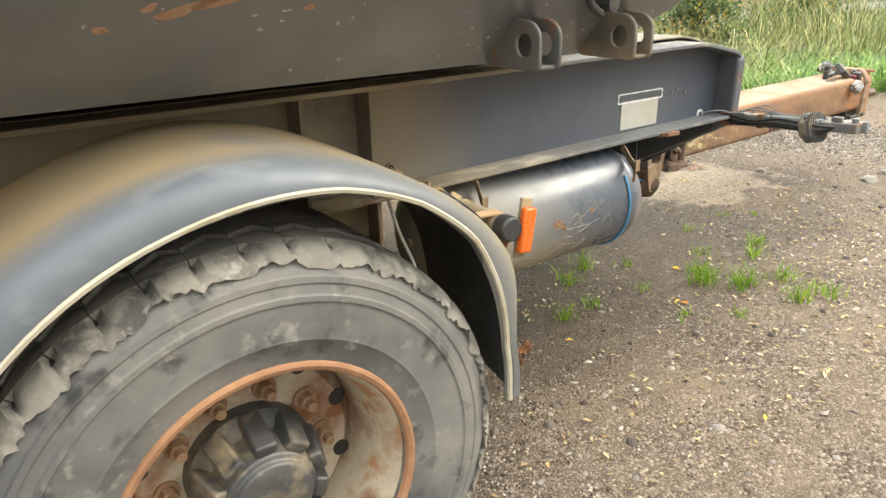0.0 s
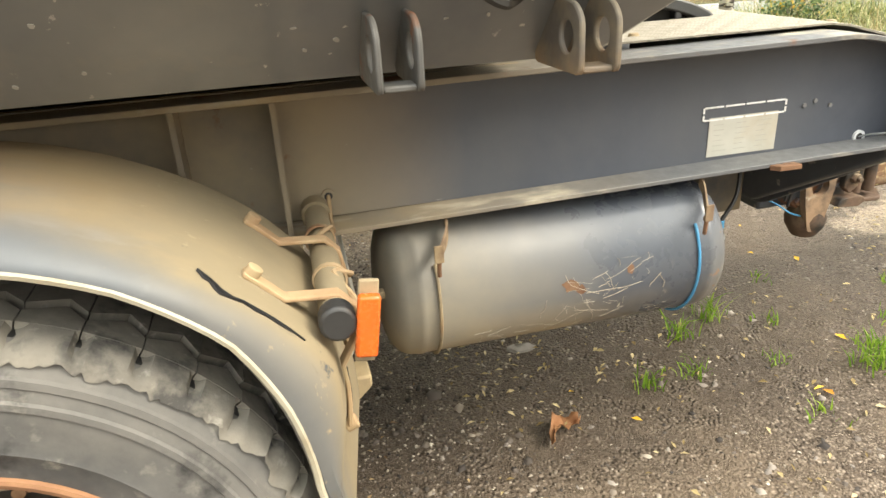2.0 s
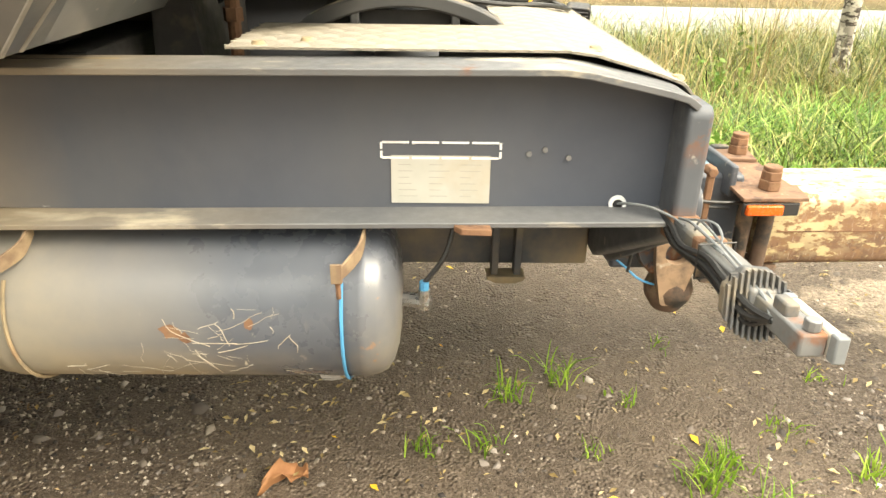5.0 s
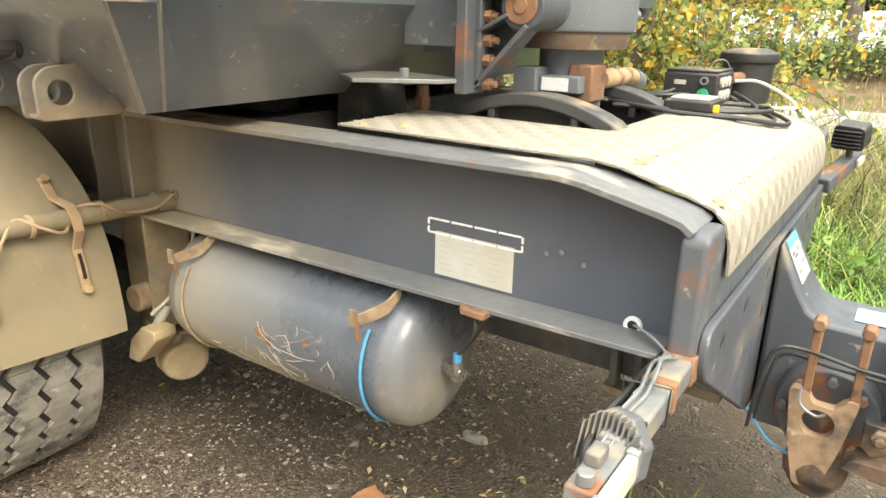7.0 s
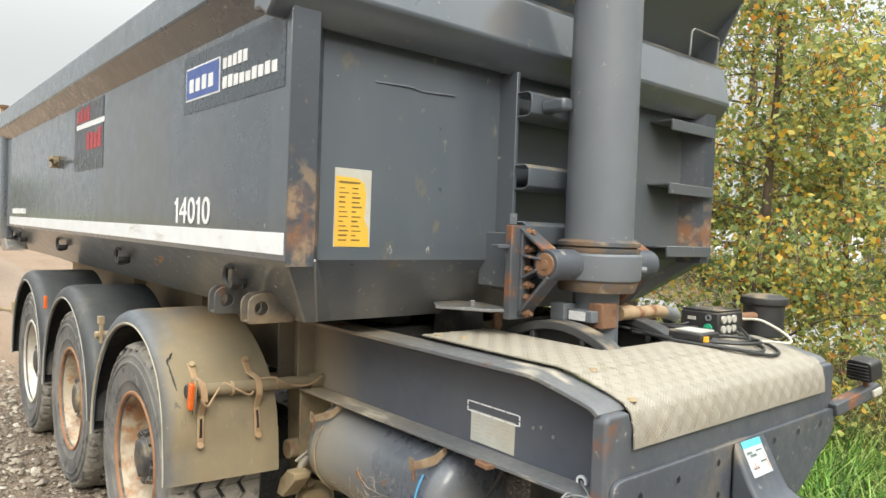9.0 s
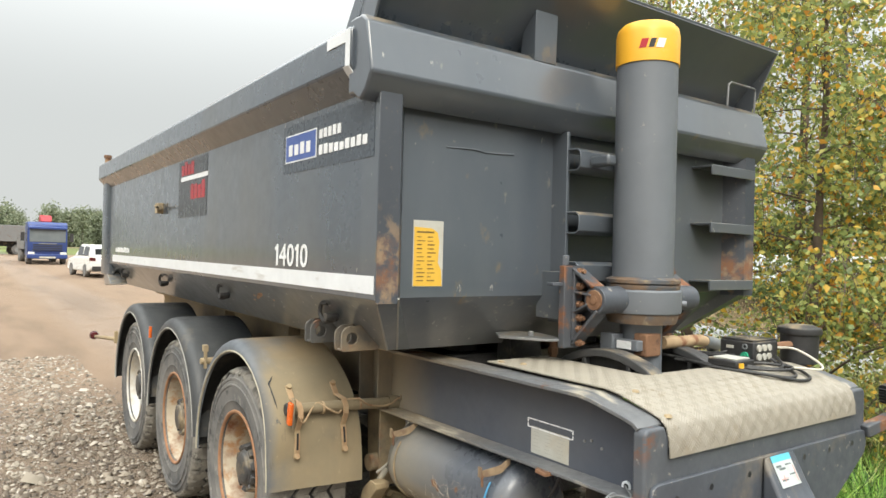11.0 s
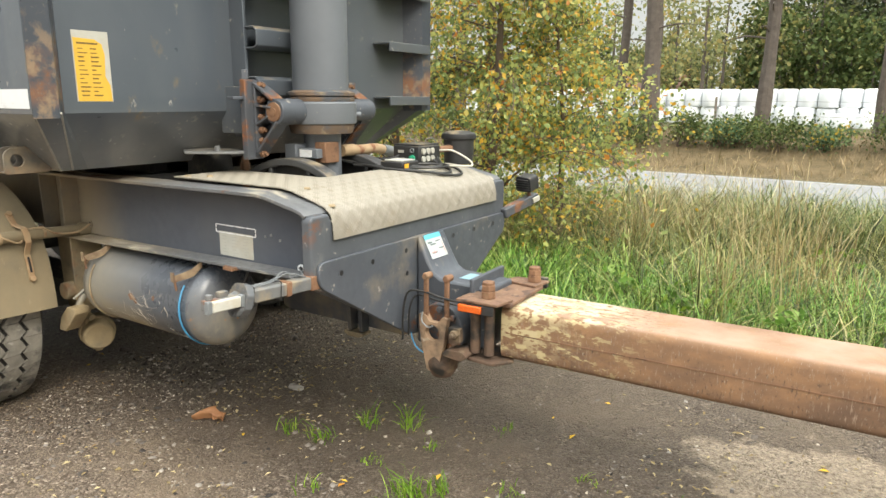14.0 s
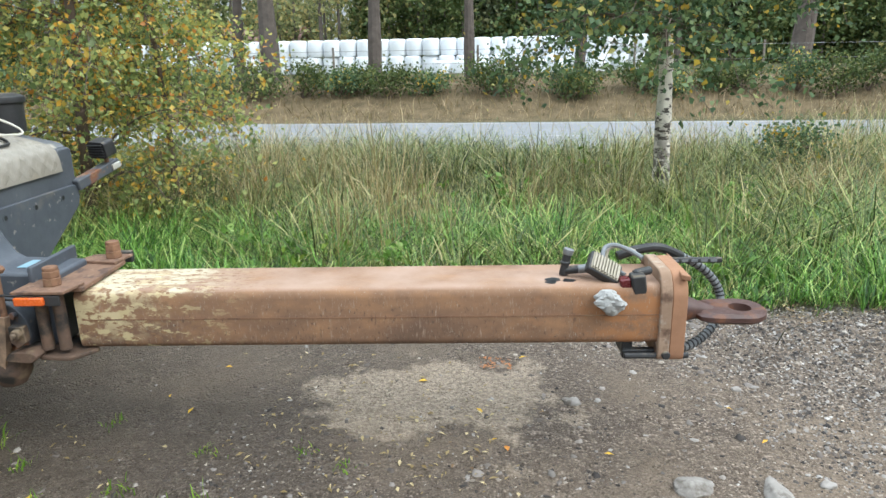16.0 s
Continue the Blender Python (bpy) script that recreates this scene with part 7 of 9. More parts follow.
# ---- suspension and brake gear by the front axle ----
bm = bmesh.new()
prism(bm, [(0.70, 0.905), (0.93, 0.905), (0.93, 0.50), (0.88, 0.40), (0.78, 0.40), (0.72, 0.55)], "y", 1.66, 1.68)
prism(bm, [(0.93, 0.905), (0.945, 0.905), (0.945, 0.50), (0.93, 0.50)], "y", 1.60, 1.76)
part("spring_hanger", bm, dusty_steel, trailer, "dusty spring hanger plate", bevel=0.004)
bm = bmesh.new()
prism(bm, [(0.92, 0.50), (0.99, 0.56), (1.06, 0.56), (1.06, 0.53), (1.0, 0.47), (0.95, 0.42), (0.89, 0.42)], "y", 1.52, 1.60)
rod(bm, (0.90, 1.56, 0.62), (0.90, 1.62, 0.62), 0.045, 14)
part("trailing_arm", bm, dusty_steel, trailer, bevel=0.006)
BC = Matrix.Translation((0.865, 1.735, 0.345)) @ Matrix.Rotation(radians(-24), 4, "Z") @ Matrix.Rotation(radians(10), 4, "Y")
bm = bmesh.new()
lathe(bm, [(0.02, -0.085), (0.070, -0.082), (0.080, -0.070), (0.083, -0.012), (0.083, 0.006), (0.083, 0.046), (0.078, 0.064), (0.066, 0.072), (0.062, 0.070), (0.02, 0.070)], (0, 0, 0), "x", 32)
for v in bm.verts:
    v.co = BC @ v.co
chamber = part("brake_chamber", bm, dusty_steel, trailer, "dusty round brake chamber", bevel=0.003)
bm = bmesh.new()
lathe(bm, [(0.082, -0.012), (0.092, -0.012), (0.095, 0.0), (0.092, 0.010), (0.082, 0.010)], (0, 0, 0), "x", 32, True)
box(bm, (-0.014, -0.018, -0.118), (0.012, 0.018, -0.088))
rod(bm, (0.0, -0.03, -0.104), (0.0, 0.03, -0.104), 0.007, 8)
for v in bm.verts:
    v.co = BC @ v.co
part("clamp_band", bm, dusty_steel, chamber, "dusty clamp band with bolt", bevel=0.002)
bm = bmesh.new()
sweep(bm, [(0.74, 1.70, 0.50), (0.79, 1.675, 0.47), (0.83, 1.66, 0.425), (0.862, 1.65, 0.435), (0.872, 1.645, 0.475), (0.905, 1.64, 0.492), (0.955, 1.64, 0.482), (0.99, 1.645, 0.47)], 0.019, 8)
part("curled_bracket", bm, dusty_steel, trailer, "dusty curled steel bracket")
bm = bmesh.new()
sweep(bm, [(1.01, 1.55, 0.60), (1.05, 1.60, 0.66), (1.045, 1.68, 0.76), (1.03, 1.74, 0.90)], 0.0055, 8)
rod(bm, (0.99, 1.58, 0.55), (1.03, 1.60, 0.625), 0.016, 10)
part("brake_hose", bm, plate_pale, trailer, "dusty brake hose")
for x in WX:
    bm = bmesh.new()
    prism(bm, [(x - 0.55, 0.60), (x - 0.1, 0.62), (x + 0.1, 0.62), (x + 0.55, 0.60), (x + 0.1, 0.70), (x - 0.1, 0.70)], "y", 1.69, 1.77)
    box(bm, (x - 0.12, 1.67, 0.42), (x + 0.12, 1.79, 0.60))
    part("leaf_spring", bm, dark_steel, trailer, bevel=0.004)
for x in (-0.31, -1.67, -3.1):
    bm = bmesh.new()
    prism(bm, [(x - 0.16, 0.93), (x + 0.16, 0.93), (x + 0.07, 0.55), (x - 0.07, 0.55)], "y", 1.66, 1.80)
    part("spring_hanger", bm, dark_steel, trailer, bevel=0.004)
# small brackets between the rear mudguards
bm = bmesh.new()
box(bm, (-0.235, 1.02, 0.985), (-0.205, 1.035, 1.10))
rod(bm, (-0.23, 1.00, 1.03), (-0.23, 1.65, 1.03), 0.02, 10)
box(bm, (-0.245, 1.012, 1.09), (-0.20, 1.04, 1.13))
part("guard_bracket", bm, dusty_steel, trailer, bevel=0.003)
bm = bmesh.new()
box(bm, (-1.66, 1.0, 1.01), (-1.635, 1.02, 1.10))
part("side_marker", bm, orange, trailer, "small orange side marker", bevel=0.004)
# rear outline lamp on its arm
bm = bmesh.new()
rod(bm, (-3.35, 1.06, 0.80), (-3.75, 0.93, 0.79), 0.018, 10)
box(bm, (-3.37, 1.04, 0.76), (-3.345, 1.075, 0.88))
rl = part("outline_lamp_arm", bm, dusty_steel, trailer, bevel=0.003)
bm = bmesh.new()
lathe(bm, [(0.01, -0.04), (0.035, -0.035), (0.045, 0.0), (0.035, 0.03), (0.01, 0.035)], (-3.77, 0.92, 0.80), "x", 16)
part("outline_lamp", bm, red_lens, rl, "round red outline lamp")
bm = bmesh.new()
rod(bm, (-4.15, 1.06, 2.60), (-4.15, 1.06, 2.68), 0.03, 12)
rod(bm, (-4.15, 1.06, 2.68), (-4.15, 1.06, 2.71), 0.04, 12)
part("rear_stud", bm, rust_steel, tub)

# ---- lamp arms at the front ----
lens_dusty = surface("lens_dusty", (0.48, 0.47, 0.42), (0.56, 0.55, 0.50), 18.0, 0.35, bump=0.1, layers=[(DUST, 12.0, 0.5, 0.8, ONE, (), 0.8)])
fin_grey = surface("fin_grey", (0.075, 0.08, 0.088), (0.12, 0.125, 0.13), 12.0, 0.5, bump=0.1, layers=[(DUST, 7.0, 0.5, 0.8, ONE, (), 0.9)])
bm = bmesh.new()
A = Matrix.Translation((2.625, 1.60, 0.925)) @ Matrix.Rotation(radians(182), 4, "Z") @ Matrix.Rotation(radians(4.0), 4, "X") @ Matrix.Diagonal((1, 1.17, 1, 1))
box(bm, (-0.026, -0.02, -0.026), (0.024, 0.31, 0.022), A)
arm = part("lamp_arm", bm, arm_grey, trailer, "worn grey square lamp arm, rusty at the joint", bevel=0.006)
for a, b in ((-0.03, 0.02), (0.108, 0.13)):
    bm = bmesh.new()
    box(bm, (-0.030, a, -0.029), (0.028, b, 0.026), A)
    part("joint_sleeve", bm, rust_steel, arm, "rusty joint", bevel=0.004)
bm = bmesh.new()
box(bm, (-0.022, 0.29, -0.020), (0.018, 0.425, 0.016), A)
part("arm_tip", bm, arm_grey, arm, bevel=0.004)
bm = bmesh.new()
box(bm, (-0.042, 0.325, -0.020), (-0.024, 0.425, 0.018), A)
part("front_marker", bm, lens_dusty, arm, "white front marker lens", bevel=0.005)
for a, b in ((0.425, 0.441), (0.311, 0.325)):
    bm = bmesh.new()
    box(bm, (-0.041, a, -0.022), (-0.022, b, 0.020), A)
    part("marker_end", bm, hose_grey, arm, "grey end of the marker", bevel=0.003)
# round finned work lamp clamped round the arm, its heat sink outwards
W1 = A @ Matrix.Translation((0.004, 0.285, -0.012)) @ Matrix.Rotation(radians(-14), 4, "Z") @ Matrix.Rotation(radians(12), 4, "X")
bm = bmesh.new()
prism(bm, [(0.052 * math.cos(a), 0.060 * math.sin(a)) for a in (math.radians(22.5 + 45 * i) for i in range(8))], "y", -0.016, 0.012, W1)
wl1 = part("work_lamp", bm, fin_grey, arm, "grey finned work lamp", bevel=0.004)
for i in range(11):
    xx = -0.045 + i * 0.0090
    hz = 0.057 * math.sqrt(max(0.05, 1 - (xx / 0.052) ** 2))
    bm = bmesh.new()
    box(bm, (xx - 0.0016, 0.011, -hz), (xx + 0.0016, 0.026, hz), W1)
    part("cooling_fin", bm, fin_grey, wl1)
bm = bmesh.new()
prism(bm, [(0.395, -0.028), (0.455, -0.020), (0.470, 0.0), (0.455, 0.020), (0.395, 0.026)], "z", -0.010, 0.004, A)
part("tip_bracket", bm, rust_steel, arm, "rusty tip of the arm", bevel=0.002)
bm = bmesh.new()
rod(bm, A @ Vector((-0.004, 0.412, 0.016)), A @ Vector((-0.004, 0.412, 0.034)), 0.012, 10)
part("arm_bolt", bm, galvanised, arm, "pale bolt at the tip", bevel=0.002)
bm = bmesh.new()
box(bm, (-0.008, 0.345, 0.014), (0.014, 0.378, 0.036), A)
part("lamp_connector", bm, fin_grey, arm, "grey plug housing", bevel=0.004)
for yy in (0.16, 0.27):
    bm = bmesh.new()
    sweep(bm, [A @ Vector((s_ * 0.036, yy + 0.004 * s_, t_ * 0.033)) for s_, t_ in ((-0.8, -1), (1.2, -1), (1.2, 1), (-0.8, 1), (-0.8, -1))], 0.002, 5, smooth=False)
    part("cable_tie", bm, hose_black, arm)
bm = bmesh.new()
sweep(bm, [(2.509, 1.672, 0.944), (2.53, 1.64, 0.957), (2.565, 1.61, 0.960), (2.60, 1.585, 0.950), (2.605, 1.53, 0.955)], 0.003, 6)
part("lamp_cable", bm, hose_grey, arm)
for k, (dx, dz, rr) in enumerate(((0.034, 0.012, 0.006), (0.036, -0.004, 0.0055), (0.033, -0.018, 0.004), (0.012, 0.027, 0.003), (0.0, 0.026, 0.0025))):
    bm = bmesh.new()
    sweep(bm, [A @ Vector((0.03, -0.06 + 0.01 * k, 0.012)), A @ Vector((dx, 0.03, dz)), A @ Vector((dx + 0.008, 0.10, dz - 0.01 + 0.008 * k)), A @ Vector((dx, 0.18, dz + 0.004)), A @ Vector((dx + 0.004, 0.25, dz)), A @ Vector((dx, 0.32, dz - 0.01)), A @ Vector((0.02, 0.36, 0.0))], rr, 6)
    part("cable", bm, hose_black if k < 3 else hose_grey, arm, "lamp cable tied to the arm")
bm = bmesh.new()
sweep(bm, [A @ Vector((0.01, 0.08, 0.025)), A @ Vector((0.012, 0.10, 0.052)), A @ Vector((0.0, 0.135, 0.058)), A @ Vector((0.0, 0.16, 0.038)), A @ Vector((0.012, 0.13, 0.028)), A @ Vector((0.016, 0.20, 0.03))], 0.0025, 6)
part("cable_loop", bm, hose_grey, arm)
bm = bmesh.new()
B = Matrix.Translation((2.66, 3.07, 0.99)) @ Matrix.Rotation(radians(-12), 4, "Z") @ Matrix.Rotation(radians(13), 4, "X")
box(bm, (-0.026, 0, -0.026), (0.026, 0.30, 0.026), B)
arm2 = part("lamp_arm", bm, bracket_rust, trailer, "worn grey square lamp arm", bevel=0.006)
bm = bmesh.new()
rod(bm, B @ Vector((0, 0.245, 0.02)), B @ Vector((0, 0.245, 0.06)), 0.012, 8)
part("lamp_stem", bm, rust_steel, arm2)
bm = bmesh.new()
prism(bm, rounded([(-0.055, 0.06), (0.055, 0.06), (0.055, 0.145), (-0.045, 0.15)], 0.02), "y", 0.20, 0.275, B)
for i in range(5):
    box(bm, (-0.045, 0.19, 0.072 + i * 0.014), (0.045, 0.2, 0.078 + i * 0.014), B)
part("work_lamp", bm, black_plastic, arm2, "black work lamp", bevel=0.008)
bm = bmesh.new()
box(bm, (0.026, 0.235, -0.016), (0.038, 0.295, 0.014), B)
part("front_marker", bm, plate_pale, arm2, "white marker lens", bevel=0.004)

# ---- coupling gear under the neck ----
# hanging hook links, hook plate and swivel joint
for x, yy in ((2.80, 2.13), (2.90, 2.14)):
    bm = bmesh.new()
    rod(bm, (x, yy - 0.018, 0.860), (x, yy + 0.03, 0.860), 0.0165, 6)
    prism(bm, [(x - 0.011, 0.875), (x + 0.011, 0.875), (x + 0.010, 0.66), (x - 0.010, 0.66)], "y", yy - 0.012, yy + 0.004)
    part("link", bm, rust_steel, trailer, "rusty hook link", bevel=0.004)
bm = bmesh.new()
holed(bm, rounded([(2.765, 0.69), (2.805, 0.69), (2.82, 0.660), (2.870, 0.660), (2.885, 0.69), (2.915, 0.69), (2.895, 0.56), (2.865, 0.435), (2.810, 0.435), (2.780, 0.56)], 0.012, 3), (2.838, 0.612), 0.037, "y", 2.115, 2.145)
part("hook_plate", bm, hook_rust, trailer, "rusty plate with a round hole", bevel=0.004)
bm = bmesh.new()
lathe(bm, [(0.02, 2.17), (0.05, 2.17), (0.07, 2.165), (0.115, 2.165), (0.12, 2.20), (0.12, 2.34), (0.02, 2.34)], (2.85, 0, 0.615), "y", 28)
for i in range(8):
    a = 2 * math.pi * i / 8
    rod(bm, (2.85 + 0.095 * math.cos(a), 2.165, 0.615 + 0.095 * math.sin(a)), (2.85 + 0.095 * math.cos(a), 2.145, 0.615 + 0.095 * math.sin(a)), 0.014, 6)
part("swivel_joint", bm, bracket_rust, trailer, "dusty flanged swivel", bevel=0.003)
bm = bmesh.new()
lathe(bm, [(0.01, -0.075), (0.045, -0.07), (0.07, -0.03), (0.075, 0.0), (0.06, 0.05), (0.03, 0.07), (0.01, 0.07)], (2.85, 2.18, 0.47), "z", 20)
part("coupling_ball", bm, rust_dark, trailer, "worn brown coupling ball")
bm = bmesh.new()
prism(bm, [(2.93, 0.66), (2.985, 0.66), (2.99, 0.60), (2.955, 0.575), (2.93, 0.60)], "y", 2.10, 2.13)
rod(bm, (2.965, 2.08, 0.635), (2.965, 2.13, 0.635), 0.02, 6)
rod(bm, (2.965, 2.065, 0.635), (2.965, 2.08, 0.635), 0.011, 8)
prism(bm, rounded([(2.90, 0.53), (3.0, 0.52), (3.03, 0.545), (3.0, 0.565), (2.92, 0.56)], 0.012), "y", 2.09, 2.2)
part("catch", bm, rust_dark, trailer, "dusty catch", bevel=0.003)
bm = bmesh.new()
sweep(bm, [(2.69, 2.10, 0.56), (2.70, 2.09, 0.68), (2.72, 2.10, 0.78), (2.78, 2.12, 0.79), (2.90, 2.12, 0.775), (3.0, 2.13, 0.77), (3.05, 2.16, 0.76)], 0.005, 8)
sweep(bm, [(2.70, 2.13, 0.57), (2.715, 2.12, 0.70), (2.74, 2.14, 0.76), (2.84, 2.14, 0.755), (2.98, 2.16, 0.74)], 0.0045, 8)
part("air_line", bm, hose_black, trailer, "black air lines")
bm = bmesh.new()
sweep(bm, [(2.672, 2.19, 0.56), (2.70, 2.16, 0.545), (2.74, 2.14, 0.515), (2.79, 2.14, 0.495)], 0.0035, 6)
part("blue_air_line", bm, blue_line, trailer, "thin blue air line")
bm = bmesh.new()
sweep(bm, [(2.79, 2.11, 0.70), (2.795, 2.10, 0.66), (2.83, 2.10, 0.64), (2.85, 2.10, 0.65)], 0.004, 6)
part("pin_wire", bm, galvanised, trailer)

# ---- valves, boxes and cables on the deck ----
bm = bmesh.new()
box(bm, (2.19, 2.70, 1.268), (2.36, 2.90, 1.366))
cbox = part("control_box", bm, black_plastic, trailer, "black control box with connectors", bevel=0.008)
bm = bmesh.new()
box(bm, (2.195, 2.705, 1.366), (2.355, 2.895, 1.374))
part("box_lid", bm, black_plastic, cbox, bevel=0.003)
for i in range(3):
    for j in range(2):
        bm = bmesh.new()
        rod(bm, (2.36, 2.735 + i * 0.042, 1.298 + j * 0.040), (2.368, 2.735 + i * 0.042, 1.298 + j * 0.040), 0.0155, 14)
        part("connector", bm, plate_pale, cbox, "pale connector")
for dx, dy, h in ((0, 0.03, 0.03), (0.05, 0.15, 0.03)):
    bm = bmesh.new()
    sweep(bm, [(2.25 + dx, 2.70 + dy, 1.37), (2.25 + dx, 2.70 + dy, 1.362 + h), (2.28 + dx, 2.72 + dy, 1.37 + h), (2.30 + dx, 2.74 + dy, 1.37)], 0.0022, 5)
    part("wire_clip", bm, galvanised, cbox)
bm = bmesh.new()
rod(bm, (2.318, 2.700, 1.302), (2.318, 2.688, 1.302), 0.017, 14)
rod(bm, (2.318, 2.688, 1.302), (2.318, 2.682, 1.302), 0.009, 10)
part("green_plug", bm, green_plug, cbox, "green connector plug")
bm = bmesh.new()
box(bm, (2.225, 2.697, 1.328), (2.262, 2.699, 1.342))
part("box_label", bm, plate_pale, cbox, "small pale label", bevel=0.0005)
bm = bmesh.new()
lathe(bm, [(0.008, 0.0), (0.013, 0.0), (0.013, -0.006), (0.008, -0.006)], (2.318, 2.698, 1.343), "y", 14, True)
part("socket_ring", bm, hose_grey, cbox, "dark socket ring")
bm = bmesh.new()
box(bm, (2.26, 2.50, 1.268), (2.40, 2.64, 1.30))
cb2 = part("junction_box", bm, black_plastic, trailer, "flat black junction box with pale lid", bevel=0.006)
bm = bmesh.new()
box(bm, (2.275, 2.515, 1.30), (2.385, 2.625, 1.307))
part("box_lid", bm, plate_pale, cb2, "pale dusty lid", bevel=0.002)
bm = bmesh.new()
lathe(bm, [(0.02, 1.25), (0.082, 1.25), (0.086, 1.385), (0.097, 1.388), (0.099, 1.40), (0.096, 1.418), (0.06, 1.432), (0.02, 1.434)], (2.36, 3.09, 0), "z", 24)
part("round_canister", bm, black_plastic, trailer, "black canister beside the deck", bevel=0.003)
bm = bmesh.new()
rod(bm, (2.36, 3.02, 1.34), (2.33, 2.93, 1.335), 0.018, 10)
part("canister_pipe", bm, rust_steel, trailer)
for k, pts in enumerate([
        [(2.02, 2.50, 1.30), (2.12, 2.58, 1.29), (2.24, 2.62, 1.30), (2.28, 2.68, 1.30)],
        [(2.05, 2.46, 1.29), (2.16, 2.52, 1.275), (2.28, 2.60, 1.285), (2.35, 2.66, 1.30)],
        [(2.00, 2.55, 1.31), (2.10, 2.64, 1.295), (2.2, 2.68, 1.30), (2.24, 2.72, 1.32)],
        [(2.12, 2.46, 1.275), (2.26, 2.50, 1.272), (2.42, 2.56, 1.27), (2.52, 2.66, 1.27), (2.50, 2.76, 1.27), (2.40, 2.74, 1.275), (2.33, 2.66, 1.275)],
        [(2.40, 2.58, 1.275), (2.48, 2.64, 1.27), (2.47, 2.74, 1.272), (2.42, 2.80, 1.29), (2.38, 2.84, 1.30)],
        [(2.40, 2.52, 1.265), (2.49, 2.58, 1.252), (2.56, 2.70, 1.230), (2.56, 2.80, 1.230), (2.49, 2.85, 1.25), (2.40, 2.84, 1.27)],
        [(2.10, 2.48, 1.285), (2.30, 2.47, 1.268), (2.46, 2.54, 1.258), (2.53, 2.66, 1.240), (2.52, 2.76, 1.242), (2.44, 2.80, 1.262), (2.38, 2.80, 1.29)]]):
    bm = bmesh.new()
    sweep(bm, pts, 0.0068, 8)
    part("cable", bm, hose_black, trailer, "black cable")
bm = bmesh.new()
sweep(bm, [(2.37, 2.88, 1.335), (2.44, 2.90, 1.335), (2.53, 2.92, 1.29), (2.56, 2.90, 1.262), (2.52, 2.82, 1.265), (2.44, 2.76, 1.268)], 0.0052, 8)
part("cable", bm, cable_white, trailer, "cream cable")
bm = bmesh.new()
rod(bm, (2.40, 2.53, 1.27), (2.40, 2.53, 1.29), 0.014, 8)
part("cable_tag", bm, yellow, trailer, "yellow cable tag")

# ---- gear on the front of the drawbar ----
ZT = BZ + BH


def db(x, y, z):
    return DB @ Vector((x, y, z))


bm = bmesh.new()
rod(bm, db(1.845, -0.02, ZT + 0.002), db(1.860, -0.02, ZT + 0.085), 0.016, 12)
rod(bm, db(1.845, -0.02, ZT + 0.02), db(1.91, -0.03, ZT + 0.028), 0.016, 12)
lathe(bm, [(0.012, 0.0), (0.020, 0.002), (0.020, 0.012), (0.012, 0.014)], db(1.852, -0.02, ZT + 0.045), "z", 14)
part("hydraulic_coupler", bm, black_plastic, drawbar, "black quick coupler", bevel=0.003)
bm = bmesh.new()
rod(bm, db(1.860, -0.02, ZT + 0.083), db(1.866, -0.02, ZT + 0.105), 0.020, 14)
part("coupler_sleeve", bm, galvanised, drawbar, "metal coupler sleeve", bevel=0.003)
bm = bmesh.new()
rod(bm, db(1.90, -0.03, ZT + 0.027), db(1.955, -0.04, ZT + 0.036), 0.017, 14)
part("coupler_sleeve", bm, galvanised, drawbar, "metal coupler sleeve", bevel=0.003)
lens_beige = surface("lens_beige", (0.30, 0.27, 0.20), (0.36, 0.32, 0.25), 20.0, 0.5, bump=0)
bm = bmesh.new()
WL = DB @ Matrix.Translation((1.985, -0.07, ZT + 0.040)) @ Matrix.Rotation(radians(30), 4, "Y") @ Matrix.Rotation(radians(38), 4, "X")
box(bm, (-0.066, -0.044, -0.016), (0.066, 0.044, 0.018), WL)
wlamp = part("work_lamp", bm, black_plastic, drawbar, "small work lamp with ribbed lens", bevel=0.006)
bm = bmesh.new()
box(bm, (-0.058, -0.036, 0.018), (0.058, 0.036, 0.021), WL)
lens = part("ribbed_lens", bm, lens_beige, wlamp, "pale ribbed lens")
for i in range(9):
    bm = bmesh.new()
    box(bm, (-0.054 + i * 0.0122, -0.034, 0.0212), (-0.048 + i * 0.0122, 0.034, 0.029), WL)
    part("rib", bm, lens_beige, wlamp)
bm = bmesh.new()
RL = DB @ Matrix.Translation((2.060, -0.115, ZT - 0.010)) @ Matrix.Rotation(radians(-8), 4, "Y")
box(bm, (-0.022, -0.02, -0.030), (0.018, 0.03, 0.030), RL)
part("red_lamp", bm, red_lens, drawbar, "dark red lamp", bevel=0.006)
bm = bmesh.new()
box(bm, (0.018, -0.03, -0.035), (0.070, 0.03, 0.040), RL)
rod(bm, db(2.09, -0.10, ZT + 0.03), db(2.16, -0.07, ZT + 0.035), 0.016, 10)
part("socket_box", bm, black_plastic, drawbar, "black electric socket", bevel=0.008)
bm = bmesh.new()
r = random.Random(3)
prof = []
N, M = 26, 16
vv = []
for j in range(M + 1):
    f = j / M
    rad = 0.036 * math.sin(math.pi * (0.08 + 0.84 * f)) * (1 + 0.25 * (f - 0.5)) + 0.006
    row = []
    for i in range(N):
        a = 2 * math.pi * i / N
        k = 1 + 0.14 * math.sin(3 * a + 6 * f) + 0.10 * math.sin(7 * a - 9 * f) + r.uniform(-0.16, 0.16)
        row.append(bm.verts.new(db(2.000 + rad * k * 1.15 * math.cos(a) - 0.02 * f, -BW - 0.035 + rad * k * 0.8 * math.sin(a), ZT - 0.098 + 0.094 * f)))
    vv.append(row)
